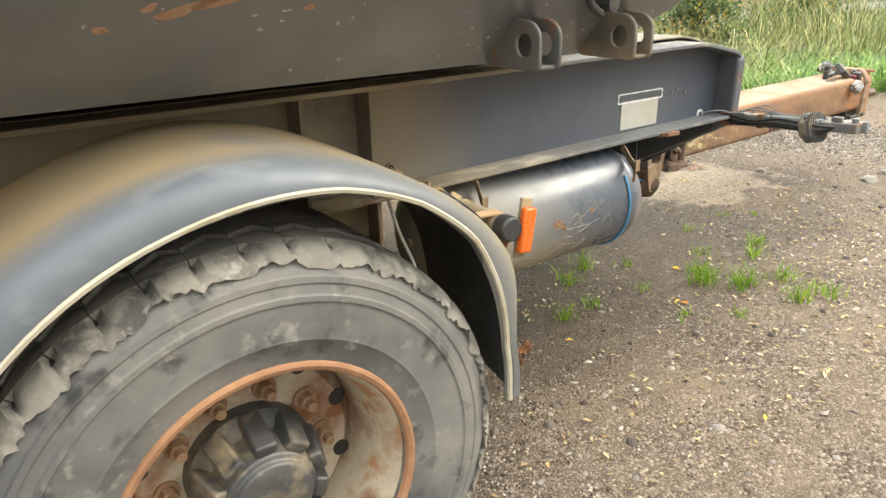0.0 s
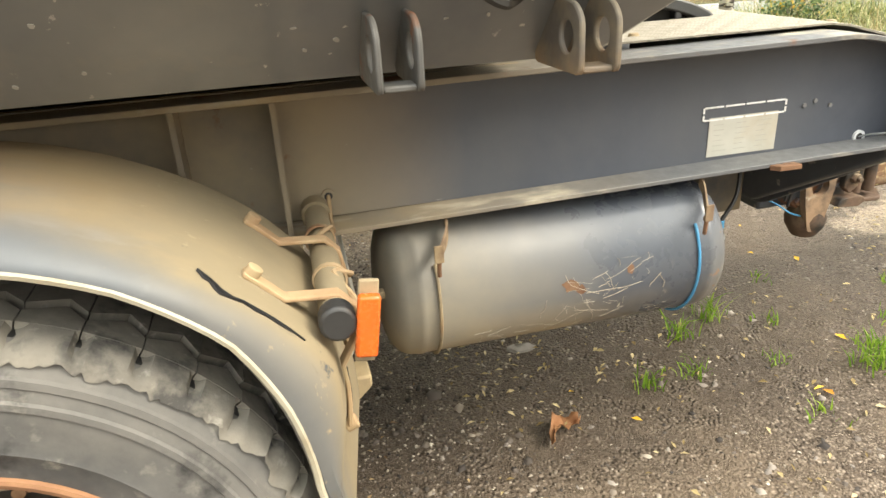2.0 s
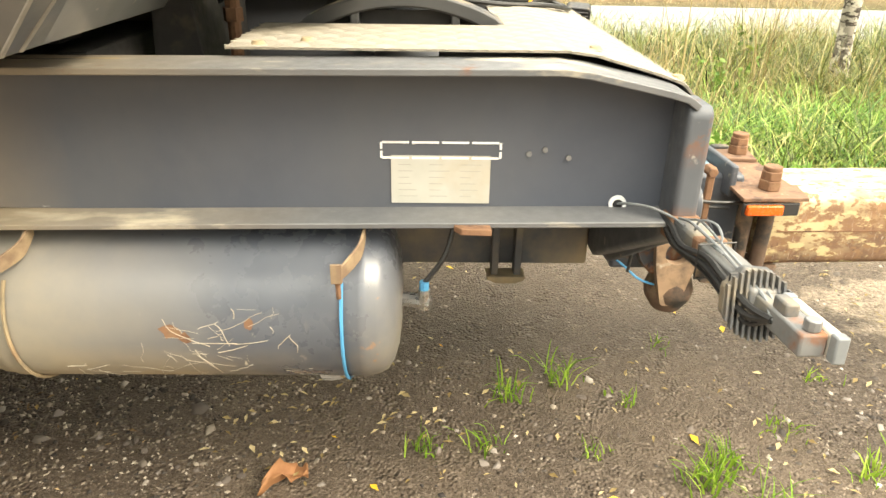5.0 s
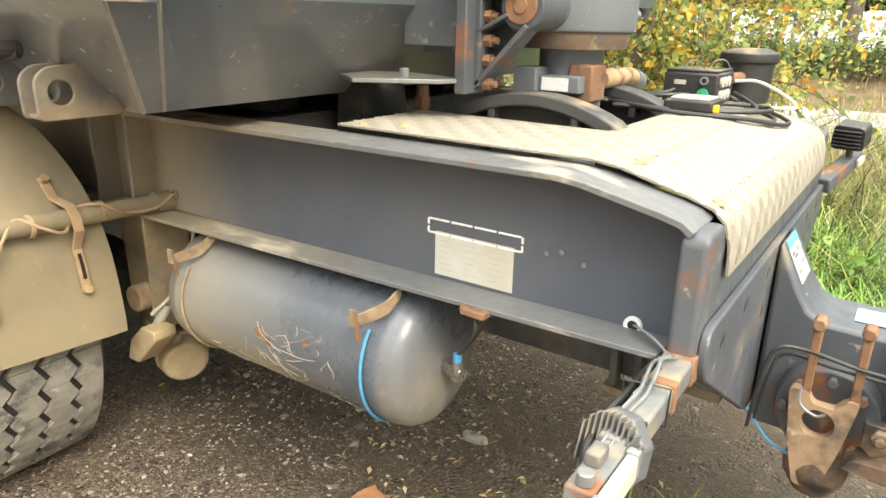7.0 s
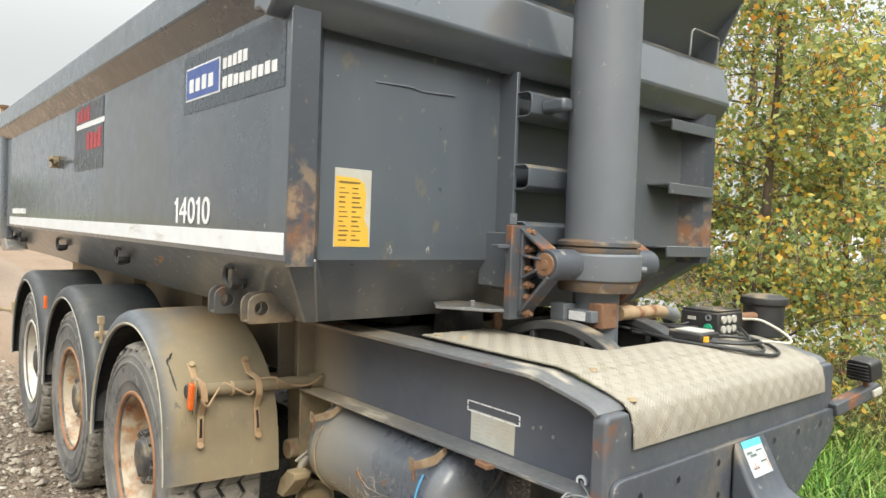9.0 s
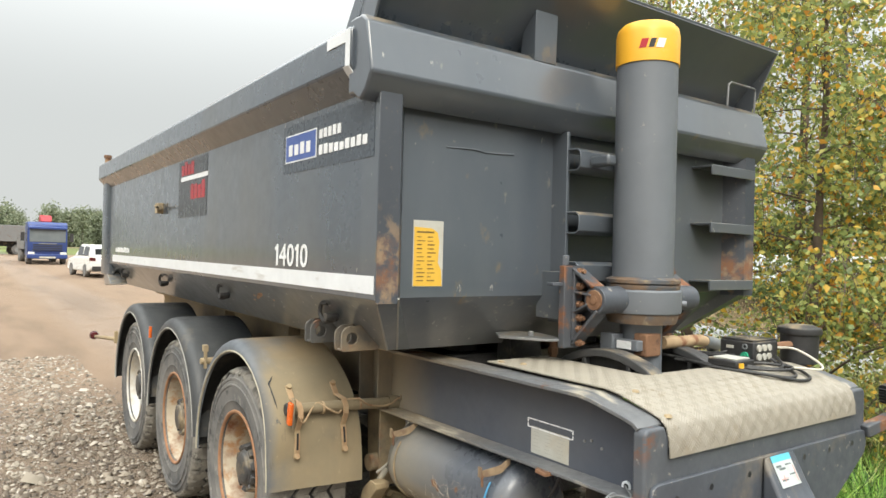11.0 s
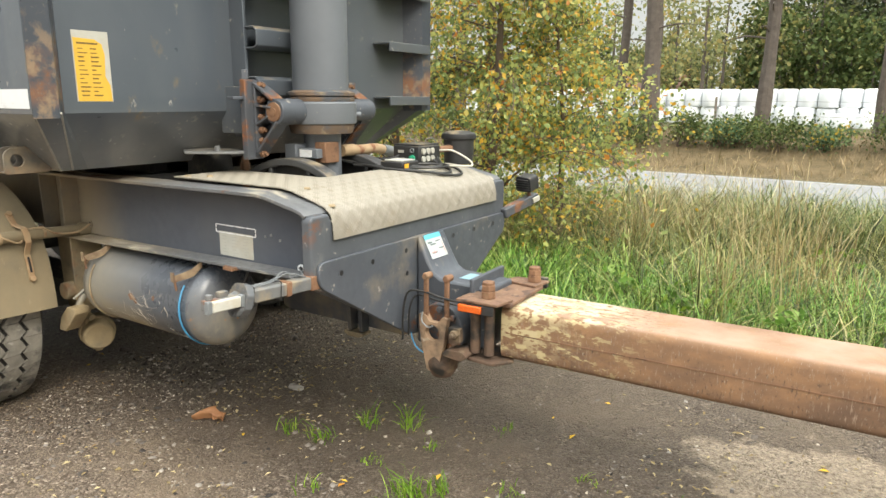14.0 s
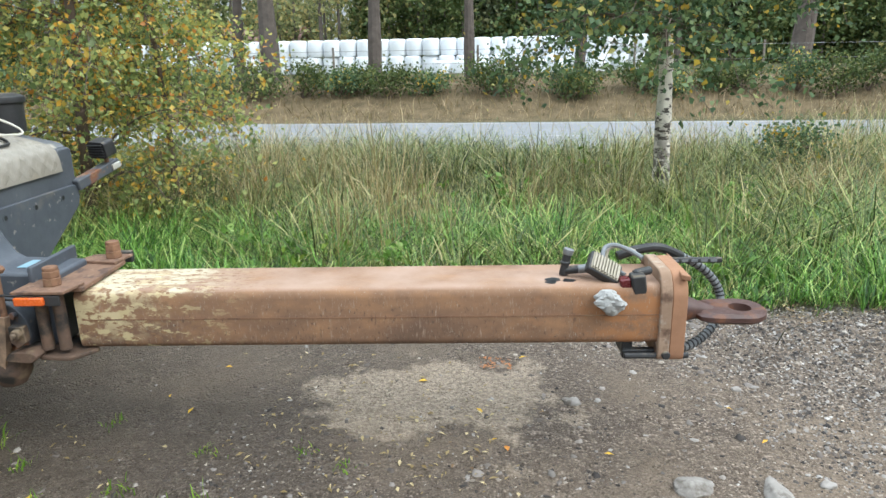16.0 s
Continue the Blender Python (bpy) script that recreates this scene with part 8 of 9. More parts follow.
for A_, B_ in zip(vv, vv[1:]):
    for i in range(N):
        bm.faces.new((A_[i], A_[(i + 1) % N], B_[(i + 1) % N], B_[i]))
bm.faces.new(vv[0][::-1]); bm.faces.new(vv[-1])
part("wrapped_socket", bm, grey_cloth, drawbar, "socket wrapped in grey plastic bag")
bm = bmesh.new()
sweep(bm, [db(2.07, -0.05, ZT + 0.01), db(2.01, 0.02, ZT + 0.035), db(2.015, 0.07, ZT + 0.075), db(2.06, 0.10, ZT + 0.083), db(2.12, 0.09, ZT + 0.062), db(2.16, 0.05, ZT + 0.045)], 0.009, 8)
part("loop_hose", bm, hose_grey, drawbar, "grey hose loop")
bm = bmesh.new()
sweep(bm, [db(2.03, 0.10, ZT + 0.03), db(2.045, 0.12, ZT + 0.06), db(2.09, 0.13, ZT + 0.068), db(2.15, 0.12, ZT + 0.05)], 0.0065, 8)
part("cream_hose", bm, lens_beige, drawbar, "cream hose")
hose_path = [db(2.08, 0.13, ZT + 0.028), db(2.16, 0.14, ZT + 0.05), db(2.25, 0.15, ZT + 0.055), db(2.35, 0.18, ZT + 0.01), db(2.46, 0.20, ZT - 0.06), db(2.525, 0.20, ZT - 0.15), db(2.515, 0.16, ZT - 0.235), db(2.44, 0.08, ZT - 0.290), db(2.34, 0.0, ZT - 0.305), db(2.22, -0.06, ZT - 0.300)]
bm = bmesh.new()
sweep(bm, hose_path, 0.0165, 10)
hose = part("wrapped_hose", bm, hose_grey, drawbar, "hose bundle in grey spiral wrap")
bm = bmesh.new()
fine = smooth_path(hose_path, 16)
for i in range(2, len(fine) - 2, 3):
    d = (fine[i + 1] - fine[i - 1]).normalized()
    rod(bm, fine[i] - d * 0.0032, fine[i] + d * 0.0032, 0.0186, 10)
part("spiral_wrap", bm, hose_black, hose, "dark spiral turns")
bm = bmesh.new()
sweep(bm, hose_path[:4], 0.0192, 10)
part("hose_sleeve", bm, hose_black, hose, "black hose sleeve")
for k, off in enumerate((0.0, 0.03)):
    bm = bmesh.new()
    sweep(bm, [db(2.24, 0.10 + off, ZT - 0.10), db(2.29, 0.12 + off, ZT - 0.16), db(2.27, 0.10 + off, ZT - 0.24), db(2.24, 0.06 + off, ZT - 0.29)], 0.011, 8)
    part("air_hose", bm, hose_grey, drawbar, "pale air hose")
bm = bmesh.new()
box(bm, (2.27, 0.13, ZT - 0.006), (2.50, 0.15, ZT + 0.016), DB)
lever = part("lever_bar", bm, black_plastic, drawbar, "black slotted bar", bevel=0.006)
for i in range(5):
    bm = bmesh.new()
    box(bm, (2.30 + i * 0.038, 0.1285, ZT + 0.0), (2.325 + i * 0.038, 0.1515, ZT + 0.010), DB)
    part("slot", bm, hose_grey, lever)
bm = bmesh.new()
for x, y, rr in ((1.80, -0.07, 0.03), (1.79, -0.10, 0.022), (1.86, -0.08, 0.026)):
    prism(bm, [(x + rr * math.cos(a) * r.uniform(0.7, 1.2), y + rr * 0.8 * math.sin(a) * r.uniform(0.7, 1.2)) for a in (2 * math.pi * i / 12 for i in range(12))], "z", ZT + 0.0003, ZT + 0.0014, DB)
part("oil_stain", bm, decal_black, drawbar, "black oil stain")

# ---- trees ----
bark_birch = surface("bark_birch", (0.74, 0.69, 0.60), (0.60, 0.55, 0.47), 4.0, 0.8, bump=0.4, bscale=30, dist=0.01, layers=[
    ((0.06, 0.05, 0.042), 11.0, 0.52, 0.58, (1, 1, 2.2), (), 0.9), ((0.08, 0.065, 0.055), 12.0, 0.45, 0.52, (1, 1, 0.7), ((2, 0.95, 0.1),), 0.9)])
bark_pine = surface("bark_pine", (0.085, 0.070, 0.060), (0.14, 0.115, 0.098), 5.0, 0.9, bump=0.8, bscale=12, dist=0.03)
bark_twig = surface("bark_twig", (0.09, 0.065, 0.05), (0.14, 0.10, 0.075), 8.0, 0.85)
leaf_autumn = island_material("leaf_autumn", [(0, (0.13, 0.18, 0.065)), (0.35, (0.29, 0.36, 0.125)), (0.64, (0.48, 0.51, 0.17)), (0.80, (0.68, 0.56, 0.14)), (0.93, (0.76, 0.45, 0.06)), (1, (0.55, 0.22, 0.05))], 0.42, 0.52, 0.5)
leaf_green = island_material("leaf_green", [(0, (0.045, 0.085, 0.04)), (0.5, (0.115, 0.18, 0.08)), (0.85, (0.24, 0.31, 0.13)), (0.95, (0.52, 0.38, 0.06)), (1, (0.62, 0.38, 0.05))], 0.5, 0.42, 0.35)
leaf_wood = island_material("leaf_wood", [(0, (0.045, 0.07, 0.025)), (0.5, (0.09, 0.13, 0.04)), (0.85, (0.15, 0.18, 0.06)), (1, (0.28, 0.25, 0.08))], 0.6, 0.3, 0.25)
leaf_pale = island_material("leaf_pale", [(0, (0.13, 0.15, 0.07)), (0.5, (0.24, 0.26, 0.11)), (0.85, (0.36, 0.33, 0.13)), (1, (0.45, 0.33, 0.12))], 0.6, 0.4, 0.25)
needle_dark = island_material("needle_dark", [(0, (0.040, 0.060, 0.030)), (0.6, (0.085, 0.105, 0.048)), (1, (0.18, 0.18, 0.085))], 0.6, 0.2, 0.25)


def leaf_mesh(name, centres, spread, per, size, mat, seed, origin, droop=0.35, narrow=0.72):
    """Leaves of four corners with a fold, in loose sprays round each centre."""
    r = np.random.RandomState(seed)
    n = len(centres) * per
    c = np.repeat(np.asarray(centres), per, 0) + r.normal(0, 1, (n, 3)) * spread * np.array([1, 1, 0.8])
    u = r.normal(0, 1, (n, 3))
    u[:, 2] -= droop
    u /= np.linalg.norm(u, axis=1)[:, None]
    w = r.normal(0, 1, (n, 3))
    v = np.cross(u, w)
    v /= np.linalg.norm(v, axis=1)[:, None] + 1e-9
    k = np.cross(u, v)
    s = (size * r.uniform(0.55, 1.3, n))[:, None]
    u, v, k = u * s * 0.5, v * s * 0.5 * narrow, k * s * 0.12
    co = np.stack([c - u, c - u * 0.25 + v + k, c + u, c - u * 0.25 - v + k], 1).reshape(-1, 3) - np.array(origin)
    loops = (np.arange(n) * 4)[:, None] + np.array([0, 1, 2, 0, 2, 3])
    return raw_mesh(name, co, np.tile([3, 3], n), loops.ravel(), mat)


def grow(seed, base, height, r0, lean, limbs, limb_len, low, droop, twigs=5, split=2):
    """Skeleton of a tree: tapered trunk path, limb paths and twig ends."""
    r = random.Random(seed)
    trunk = [Vector(base)]
    n = 9
    d = Vector((lean[0], lean[1], 1)).normalized()
    for i in range(n):
        d = (d + Vector((r.uniform(-0.07, 0.07), r.uniform(-0.07, 0.07), 0.1))).normalized()
        trunk.append(trunk[-1] + d * (height / n))
    arms, ends = [], []
    for i in range(limbs):
        f = low + (1 - low) * ((i + r.random()) / limbs) ** 0.9 * 0.97
        k = min(n - 1, int(f * n))
        p = trunk[k].lerp(trunk[k + 1], f * n - k)
        a = r.uniform(0, 2 * math.pi)
        ln = limb_len * (1.05 - 0.72 * f) * r.uniform(0.6, 1.2)
        dd = Vector((math.cos(a), math.sin(a), r.uniform(0.05, 0.7)))
        path = [p]
        q = p
        for j in range(5):
            dd = (dd.normalized() + Vector((r.uniform(-0.2, 0.2), r.uniform(-0.2, 0.2), -droop * j * 0.22))).normalized()
            q = q + dd * ln / 5
            path.append(q)
            if j >= 1:
                for _ in range(twigs):
                    tw = Vector((r.uniform(-1, 1), r.uniform(-1, 1), r.uniform(-0.9, 0.55))).normalized() * ln * r.uniform(0.10, 0.32)
                    arms.append(([q, q + tw * 0.5 + Vector((0, 0, 0.02)), q + tw + Vector((0, 0, -droop * 0.12))], 0.006))
                    ends.append(q + tw)
                    ends.append(q + tw * 0.55)
        arms.append((path, r0 * 0.30 * (1.1 - f)))
    return trunk, arms, ends


def build_tree(seed, base, height, r0, lean, limbs, limb_len, low, droop, bark, leaf, per, size, spread, label, twigs=5, fine_twigs=True):
    trunk, arms, ends = grow(seed, base, height, r0, lean, limbs, limb_len, low, droop, twigs)
    t = thing("tree", base, label, "tree")
    bm = bmesh.new()
    n = len(trunk)
    base_fl = [Vector(base) - Vector((0, 0, 0.3))] + trunk
    radii = [r0 * 1.25] + [r0 * (1.08 - 0.98 * (i / (n - 1)) ** 0.85) for i in range(n)]
    sweep(bm, base_fl, r0, 12, 3, radii=radii)
    part("trunk", bm, bark, t)
    bm = bmesh.new()
    for path, rad in arms:
        if len(path) > 3:
            sweep(bm, path, rad, 5, 2, radii=[rad, rad * 0.8, rad * 0.6, rad * 0.4, rad * 0.25, 0.004])
        elif fine_twigs:
            sweep(bm, path, 0.003, 3, 1, smooth=False)
    if arms:
        tagged(part("limbwork", bm, bark_twig, t), kind="stuff")
    me = leaf_mesh("crown", [tuple(e) for e in ends], spread, per, size, leaf, seed, base)
    ob = new("crown", me)
    ob.parent = t
    ORIGIN[ob.name] = Vector(base)
    return t


def gz(x, y):
    return float(ground_z(np.array(x, dtype=float), np.array(y, dtype=float)))


for seed, x, y, h, r0, lean, limbs, ln, low in ((11, 0.75, 6.3, 5.8, 0.06, (0.05, -0.05), 46, 1.75, 0.02), (12, -0.6, 6.5, 7.0, 0.07, (-0.02, -0.08), 46, 2.0, 0.02),
                                                (13, -1.9, 6.8, 7.2, 0.07, (0.0, -0.05), 40, 2.0, 0.04), (14, 0.0, 7.6, 7.5, 0.08, (0.03, 0.0), 44, 2.1, 0.05), (15, -3.6, 7.2, 7.0, 0.08, (0.0, 0.0), 34, 2.0, 0.05), (16, 1.35, 6.9, 3.6, 0.04, (0.05, -0.05), 34, 1.2, 0.02)):
    build_tree(seed, (x, y, gz(x, y) - 0.02), h, r0, lean, limbs, ln, low, 0.5, bark_twig, leaf_autumn, 8, 0.058, 0.16, "young birch thick with green and yellow autumn leaves")
build_tree(21, (6.75, 8.2, gz(6.75, 8.2) - 0.02), 6.5, 0.10, (0.015, 0.0), 80, 2.25, 0.25, 0.50, bark_birch, leaf_green, 9, 0.076, 0.15, "birch with white bark and green leaves turning yellow", 5)
build_tree(22, (8.8, 9.4, gz(8.8, 9.4) - 0.02), 0.65, 0.02, (0, 0), 18, 0.75, 0.05, 0.3, bark_twig, leaf_green, 5, 0.06, 0.16, "low green sapling in the grass", 3)
for k, (x, y, h) in enumerate(((11.5, 8.0, 1.3), (13.5, 9.5, 1.6), (16.5, 9.0, 1.8), (14.2, 11.8, 1.2), (19.5, 10.5, 2.0))):
    build_tree(31 + k, (x, y, gz(x, y) - 0.02), h, 0.018, (0, 0), 16, 1.0, 0.05, 0.2, bark_twig, leaf_green, 9, 0.075, 0.12, "low green sapling in the rough grass", 3)

# broad-leaved weeds in the grass at the edge of the lot
weed_leaf = island_material("weed_leaf", [(0, (0.10, 0.20, 0.04)), (0.6, (0.20, 0.36, 0.07)), (1, (0.36, 0.48, 0.14))], 0.45, 0.35, 0.5)
for k, (x, y, h, n) in enumerate(((5.62, 4.35, 0.16, 16), (5.35, 4.55, 0.20, 14), (3.9, 4.75, 0.22, 16), (4.45, 4.5, 0.14, 10), (6.6, 4.6, 0.16, 12), (3.2, 4.9, 0.24, 14), (7.2, 6.6, 0.5, 20), (4.9, 6.9, 0.55, 20), (2.6, 5.0, 0.3, 14))):
    r = random.Random(700 + k)
    z0 = gz(x, y)
    t = thing("weed", (x, y, z0), "broad-leaved green weed in the grass", "weed", "weeds at the edge of the lot")
    bm = bmesh.new()
    ends = []
    for i in range(n // 2):
        a = r.uniform(0, 6.28)
        q = Vector((x + math.cos(a) * h * r.uniform(0.2, 0.7), y + math.sin(a) * h * r.uniform(0.2, 0.7), z0 + h * r.uniform(0.5, 1.0)))
        sweep(bm, [(x, y, z0 - 0.02), Vector((x, y, z0)).lerp(q, 0.5) + Vector((0, 0, 0.03)), q], 0.0025, 4, 2)
        ends += [q, Vector((x, y, z0 + 0.03)).lerp(q, 0.65)]
    tagged(part("stem_clump", bm, weed_leaf, t), kind="stuff")
    ob = new("foliage", leaf_mesh("foliage", [tuple(e) for e in ends], 0.03, 3, 0.085 if h < 0.4 else 0.07, weed_leaf, 720 + k, (x, y, z0), narrow=0.6))
    ob.parent = t

# pines on the bank across the road: bare tall trunks
for k, (x, y, h, r0) in enumerate(((-3.2, 25.2, 14, 0.33), (0.55, 25.6, 14, 0.24), (4.0, 25.8, 13, 0.19), (-4.65, 26.0, 13, 0.20), (8.2, 27.5, 13, 0.2), (16.2, 27.0, 14, 0.36), (-11.5, 25.5, 14, 0.26), (-9.0, 28.5, 13, 0.2), (12.5, 30, 12, 0.18))):
    t = thing("pine_tree", (x, y, gz(x, y)), "tall bare pine trunk on the road bank", "tree", "pines on the bank")
    r = random.Random(100 + k)
    bm = bmesh.new()
    lx, ly = r.uniform(-0.03, 0.03), r.uniform(-0.02, 0.02)
    z0 = gz(x, y)
    sweep(bm, [(x, y, z0 - 0.3), (x, y, z0 + 0.4), (x + lx * 4 + 0.06, y, z0 + 4), (x + lx * 8, y + ly * 8, z0 + 8), (x + lx * h, y + ly * h, z0 + h)], r0, 10, 3, radii=[r0 * 1.25, r0 * 1.05, r0 * 0.85, r0 * 0.65, r0 * 0.3])
    part("trunk", bm, bark_pine, t)
    bm = bmesh.new()
    ends = []
    for i in range(14):
        f = r.uniform(0.22, 0.98)
        a = r.uniform(0, 6.28)
        p = Vector((x + lx * h * f, y + ly * h * f, z0 + h * f))
        ln = r.uniform(0.8, 2.4) * (1.1 - f * 0.5)
        q = p + Vector((math.cos(a) * ln, math.sin(a) * ln, r.uniform(-0.3, 0.5)))
        sweep(bm, [p, p.lerp(q, 0.5) + Vector((0, 0, 0.15)), q], 0.03, 5, 2, radii=[0.04, 0.03, 0.012])
        if f > 0.35:
            ends += [q, p.lerp(q, 0.7), q + Vector((0.2, 0, 0.1))]
    tagged(part("limbwork", bm, bark_pine, t), kind="stuff")
    ob = new("crown", leaf_mesh("crown", [tuple(e) for e in ends], 0.38, 70, 0.16, needle_dark if k % 2 else leaf_wood, 300 + k, (x, y, z0), narrow=0.3))
    ob.parent = t

# shrubs along the bank
for k in range(26):
    r = random.Random(400 + k)
    x = -12 + k * 1.25 + r.uniform(-0.6, 0.6)
    y = 22.9 + -0.045 * (x - 4.5) + r.uniform(-0.2, 0.6)
    z0 = gz(x, y)
    h = r.uniform(0.7, 1.2)
    t = thing("shrub", (x, y, z0), "low green shrub on the bank", "shrub", "shrubs along the bank")
    bm = bmesh.new()
    ends = []
    for i in range(16):
        a = r.uniform(0, 6.28)
        q = Vector((x + math.cos(a) * r.uniform(0.1, 0.8), y + math.sin(a) * r.uniform(0.1, 0.5), z0 + h * r.uniform(0.3, 1.0)))
        sweep(bm, [(x, y, z0 - 0.05), q], 0.008, 4, 1, smooth=False)
        ends.append(q)
    tagged(part("stem_clump", bm, bark_twig, t), kind="stuff")
    ob = new("leaves", leaf_mesh("leaves", [tuple(e) for e in ends], 0.20, 80, 0.10, leaf_wood if k % 3 else leaf_green, 430 + k, (x, y, z0)))
    ob.parent = t


# far woods: one mesh of trunks, one of foliage
def woods(name, x0, x1, y0, y1, n, h0, h1, size, per, seed, mats):
    r = np.random.RandomState(seed)
    cen, tr = [], []
    for i in range(n):
        x, y = r.uniform(x0, x1), r.uniform(y0, y1)
        z0 = gz(x, y)
        h = r.uniform(h0, h1)
        w = h * r.uniform(0.14, 0.22)
        tr.append((x, y, z0, h * 0.9, 0.02 * h * r.uniform(0.6, 1.1)))
        for j in range(26):
            f = r.uniform(0.06, 1.0)
            a = r.uniform(0, 6.28)
            rad = w * (1.12 - f) ** 0.6 * r.uniform(0.3, 1.1)
            cen.append((x + math.cos(a) * rad, y + math.sin(a) * rad, z0 + h * f))
    bm = bmesh.new()
    for x, y, z0, h, rr in tr:
        rod(bm, (x, y, z0 - 0.3), (x, y, z0 + h), rr, 5, rr * 0.3)
    tagged(part(name + "_trunks", bm, bark_pine), "dim tree trunks of the far wood", "tree trunks", kind="stuff")
    tagged(new(name, leaf_mesh(name, cen, size * 1.6, per, size, mats, seed, (0, 0, 0))), "mixed green wood in the distance", "woods", kind="stuff")


woods("far_woods", -3, 55, 62, 84, 185, 9, 18, 0.40, 40, 71, needle_dark)
woods("low_woods", -70, -14, 64, 84, 70, 4, 7, 0.45, 26, 74, leaf_wood)
woods("thin_woods", -26, -2, 56, 80, 56, 5, 12, 0.40, 14, 76, leaf_pale)
woods("mixed_woods", -6, 60, 57, 63, 64, 4, 11, 0.38, 34, 72, leaf_wood)
# left woods: distance haze painted into pale, low-contrast leaf colours
woods("left_woods", -330, -250, -45, 100, 150, 9, 14, 0.75, 44, 73, island_material("leaf_haze", [(0, (0.17, 0.20, 0.135)), (0.6, (0.21, 0.24, 0.155)), (1, (0.27, 0.28, 0.19))], 0.7, 0.2))
woods("near_side_woods", -95, 70, -92, -72, 150, 8, 13, 1.1, 12, 77, leaf_wood)

# ---- wrapped bales ----
wrap = surface("bale_wrap", (0.80, 0.82, 0.84), (0.72, 0.75, 0.79), 1.5, 0.35, bump=0.3, bscale=6, dist=0.03, local=True)
bm = bmesh.new()
prof = [(0.02, 0.0), (0.50, 0.0), (0.585, 0.05), (0.615, 0.16), (0.62, 0.6), (0.61, 0.98), (0.585, 1.10), (0.50, 1.17), (0.25, 1.185), (0.02, 1.187)]
lathe(bm, prof, (0, 0, 0), "z", 18)
bale = tagged(part("wrapped_bale", bm, wrap), "white plastic-wrapped round hay bale in a stacked row", "hay bale", "stacked bales")
r = random.Random(8)
first = True
for layer in range(2):
    for i in range(36):
        x = -27 + i * 1.20 + (0.1 if layer else 0) + r.uniform(-0.03, 0.03)
        y = 50 + -0.045 * (x - 4.5) + r.uniform(-0.12, 0.12)
        m = Matrix.Translation((x, y, gz(x, y) + layer * 1.16)) @ Matrix.Rotation(r.uniform(0, 6.28), 4, "Z")
        if first:
            bale.matrix_basis = m
            first = False
        else:
            copy_thing(bale, m)
for i in range(9):
    x = 1.5 + i * 1.3 + r.uniform(-0.1, 0.1)
    y = 48.4 + -0.045 * (x - 4.5)
    copy_thing(bale, Matrix.Translation((x, y, gz(x, y) - 0.35)))

# barn roof behind the bales
barn = thing("barn", (-22, 66, gz(-22, 66)), "low farm building with a red-brown roof", "barn")
bm = bmesh.new()
box(bm, (-27, 64, -0.5), (-13, 70, 2.2))
part("wall", bm, plate_pale, barn)
bm = bmesh.new()
prism(bm, [(63.5, 2.1), (67, 3.6), (70.5, 2.1), (70.5, 2.25), (67, 3.8), (63.5, 2.25)], "x", -27.5, -12.5)
part("roof", bm, surface("roof_tin", (0.22, 0.11, 0.09), (0.28, 0.16, 0.13), 1.0, 0.7), barn)

# fence on the bank
bm = bmesh.new()
rod(bm, (0, 0, -0.2), (0, 0, 1.25), 0.05, 8, 0.04)
post = tagged(part("fence_post", bm, surface("post_wood", (0.20, 0.17, 0.14), (0.28, 0.24, 0.2), 6.0, 0.9, local=True)), "weathered wooden fence post", "fence post", "fence on the bank")
fx = [-14, -8.5, -1.2, 4.3, 10.0, 14.5, 19.5]
for i, x in enumerate(fx):
    y = 26.4 + -0.045 * (x - 4.5)
    m = Matrix.Translation((x, y, gz(x, y)))
    if i == 0:
        post.matrix_basis = m
    else:
        copy_thing(post, m)
bm = bmesh.new()
for a, b in zip(fx, fx[1:]):
    for h in (0.6, 1.1):
        ya, yb = 26.35 + -0.045 * (a - 4.5), 26.35 + -0.045 * (b - 4.5)
        rod(bm, (a, ya, gz(a, ya) + h), (b, yb, gz(b, yb) + h), 0.006, 4)
tagged(part("fence_wire", bm, galvanised), "thin wire between the fence posts", "fence wire")

# ---- small plants and litter on the lot ----
tuft_mat = island_material("tuft_green", [(0, (0.10, 0.20, 0.02)), (0.5, (0.19, 0.33, 0.035)), (1, (0.33, 0.45, 0.07))], 0.5, 0.4)


tuft_pts, tuft_h = [], []


def tuft(x, y, h, n, seed):
    r_ = np.random.RandomState(seed)
    pts = np.stack([x + r_.normal(0, 0.025 + 0.08 * h, n), y + r_.normal(0, 0.025 + 0.06 * h, n), np.zeros(n) - 0.004], -1)
    tuft_pts.append(pts)
    tuft_h.append(np.full(n, h))


for i, (x, y, h, n) in enumerate(((2.92, 1.81, 0.13, 26), (3.05, 1.66, 0.12, 30), (3.02, 1.90, 0.09, 16), (2.37, 2.22, 0.10, 14), (2.56, 2.32, 0.11, 16), (2.10, 1.95, 0.07, 12), (2.28, 1.98, 0.07, 14), (2.62, 1.95, 0.05, 10),
                                 (2.78, 2.20, 0.05, 10), (3.25, 2.05, 0.06, 12), (3.0, 2.55, 0.05, 8), (3.45, 1.85, 0.08, 16), (3.62, 1.95, 0.08, 14), (2.55, 1.62, 0.05, 8), (3.9, 2.35, 0.04, 8), (3.5, 2.32, 0.05, 8),
                                 (3.3, 1.6, 0.10, 18), (4.1, 2.25, 0.04, 8), (3.12, 1.42, 0.11, 20), (3.28, 1.35, 0.09, 16), (2.75, 1.5, 0.06, 8))):
    tuft(x, y, h * 1.25, int(n * 2.2), 500 + i)
tagged(blades("lot_grass", np.concatenate(tuft_pts), np.concatenate(tuft_h), 0.0062, 0.9, tuft_mat, 500, 0.9), "small bright green grass tufts in the gravel", "grass", kind="stuff")

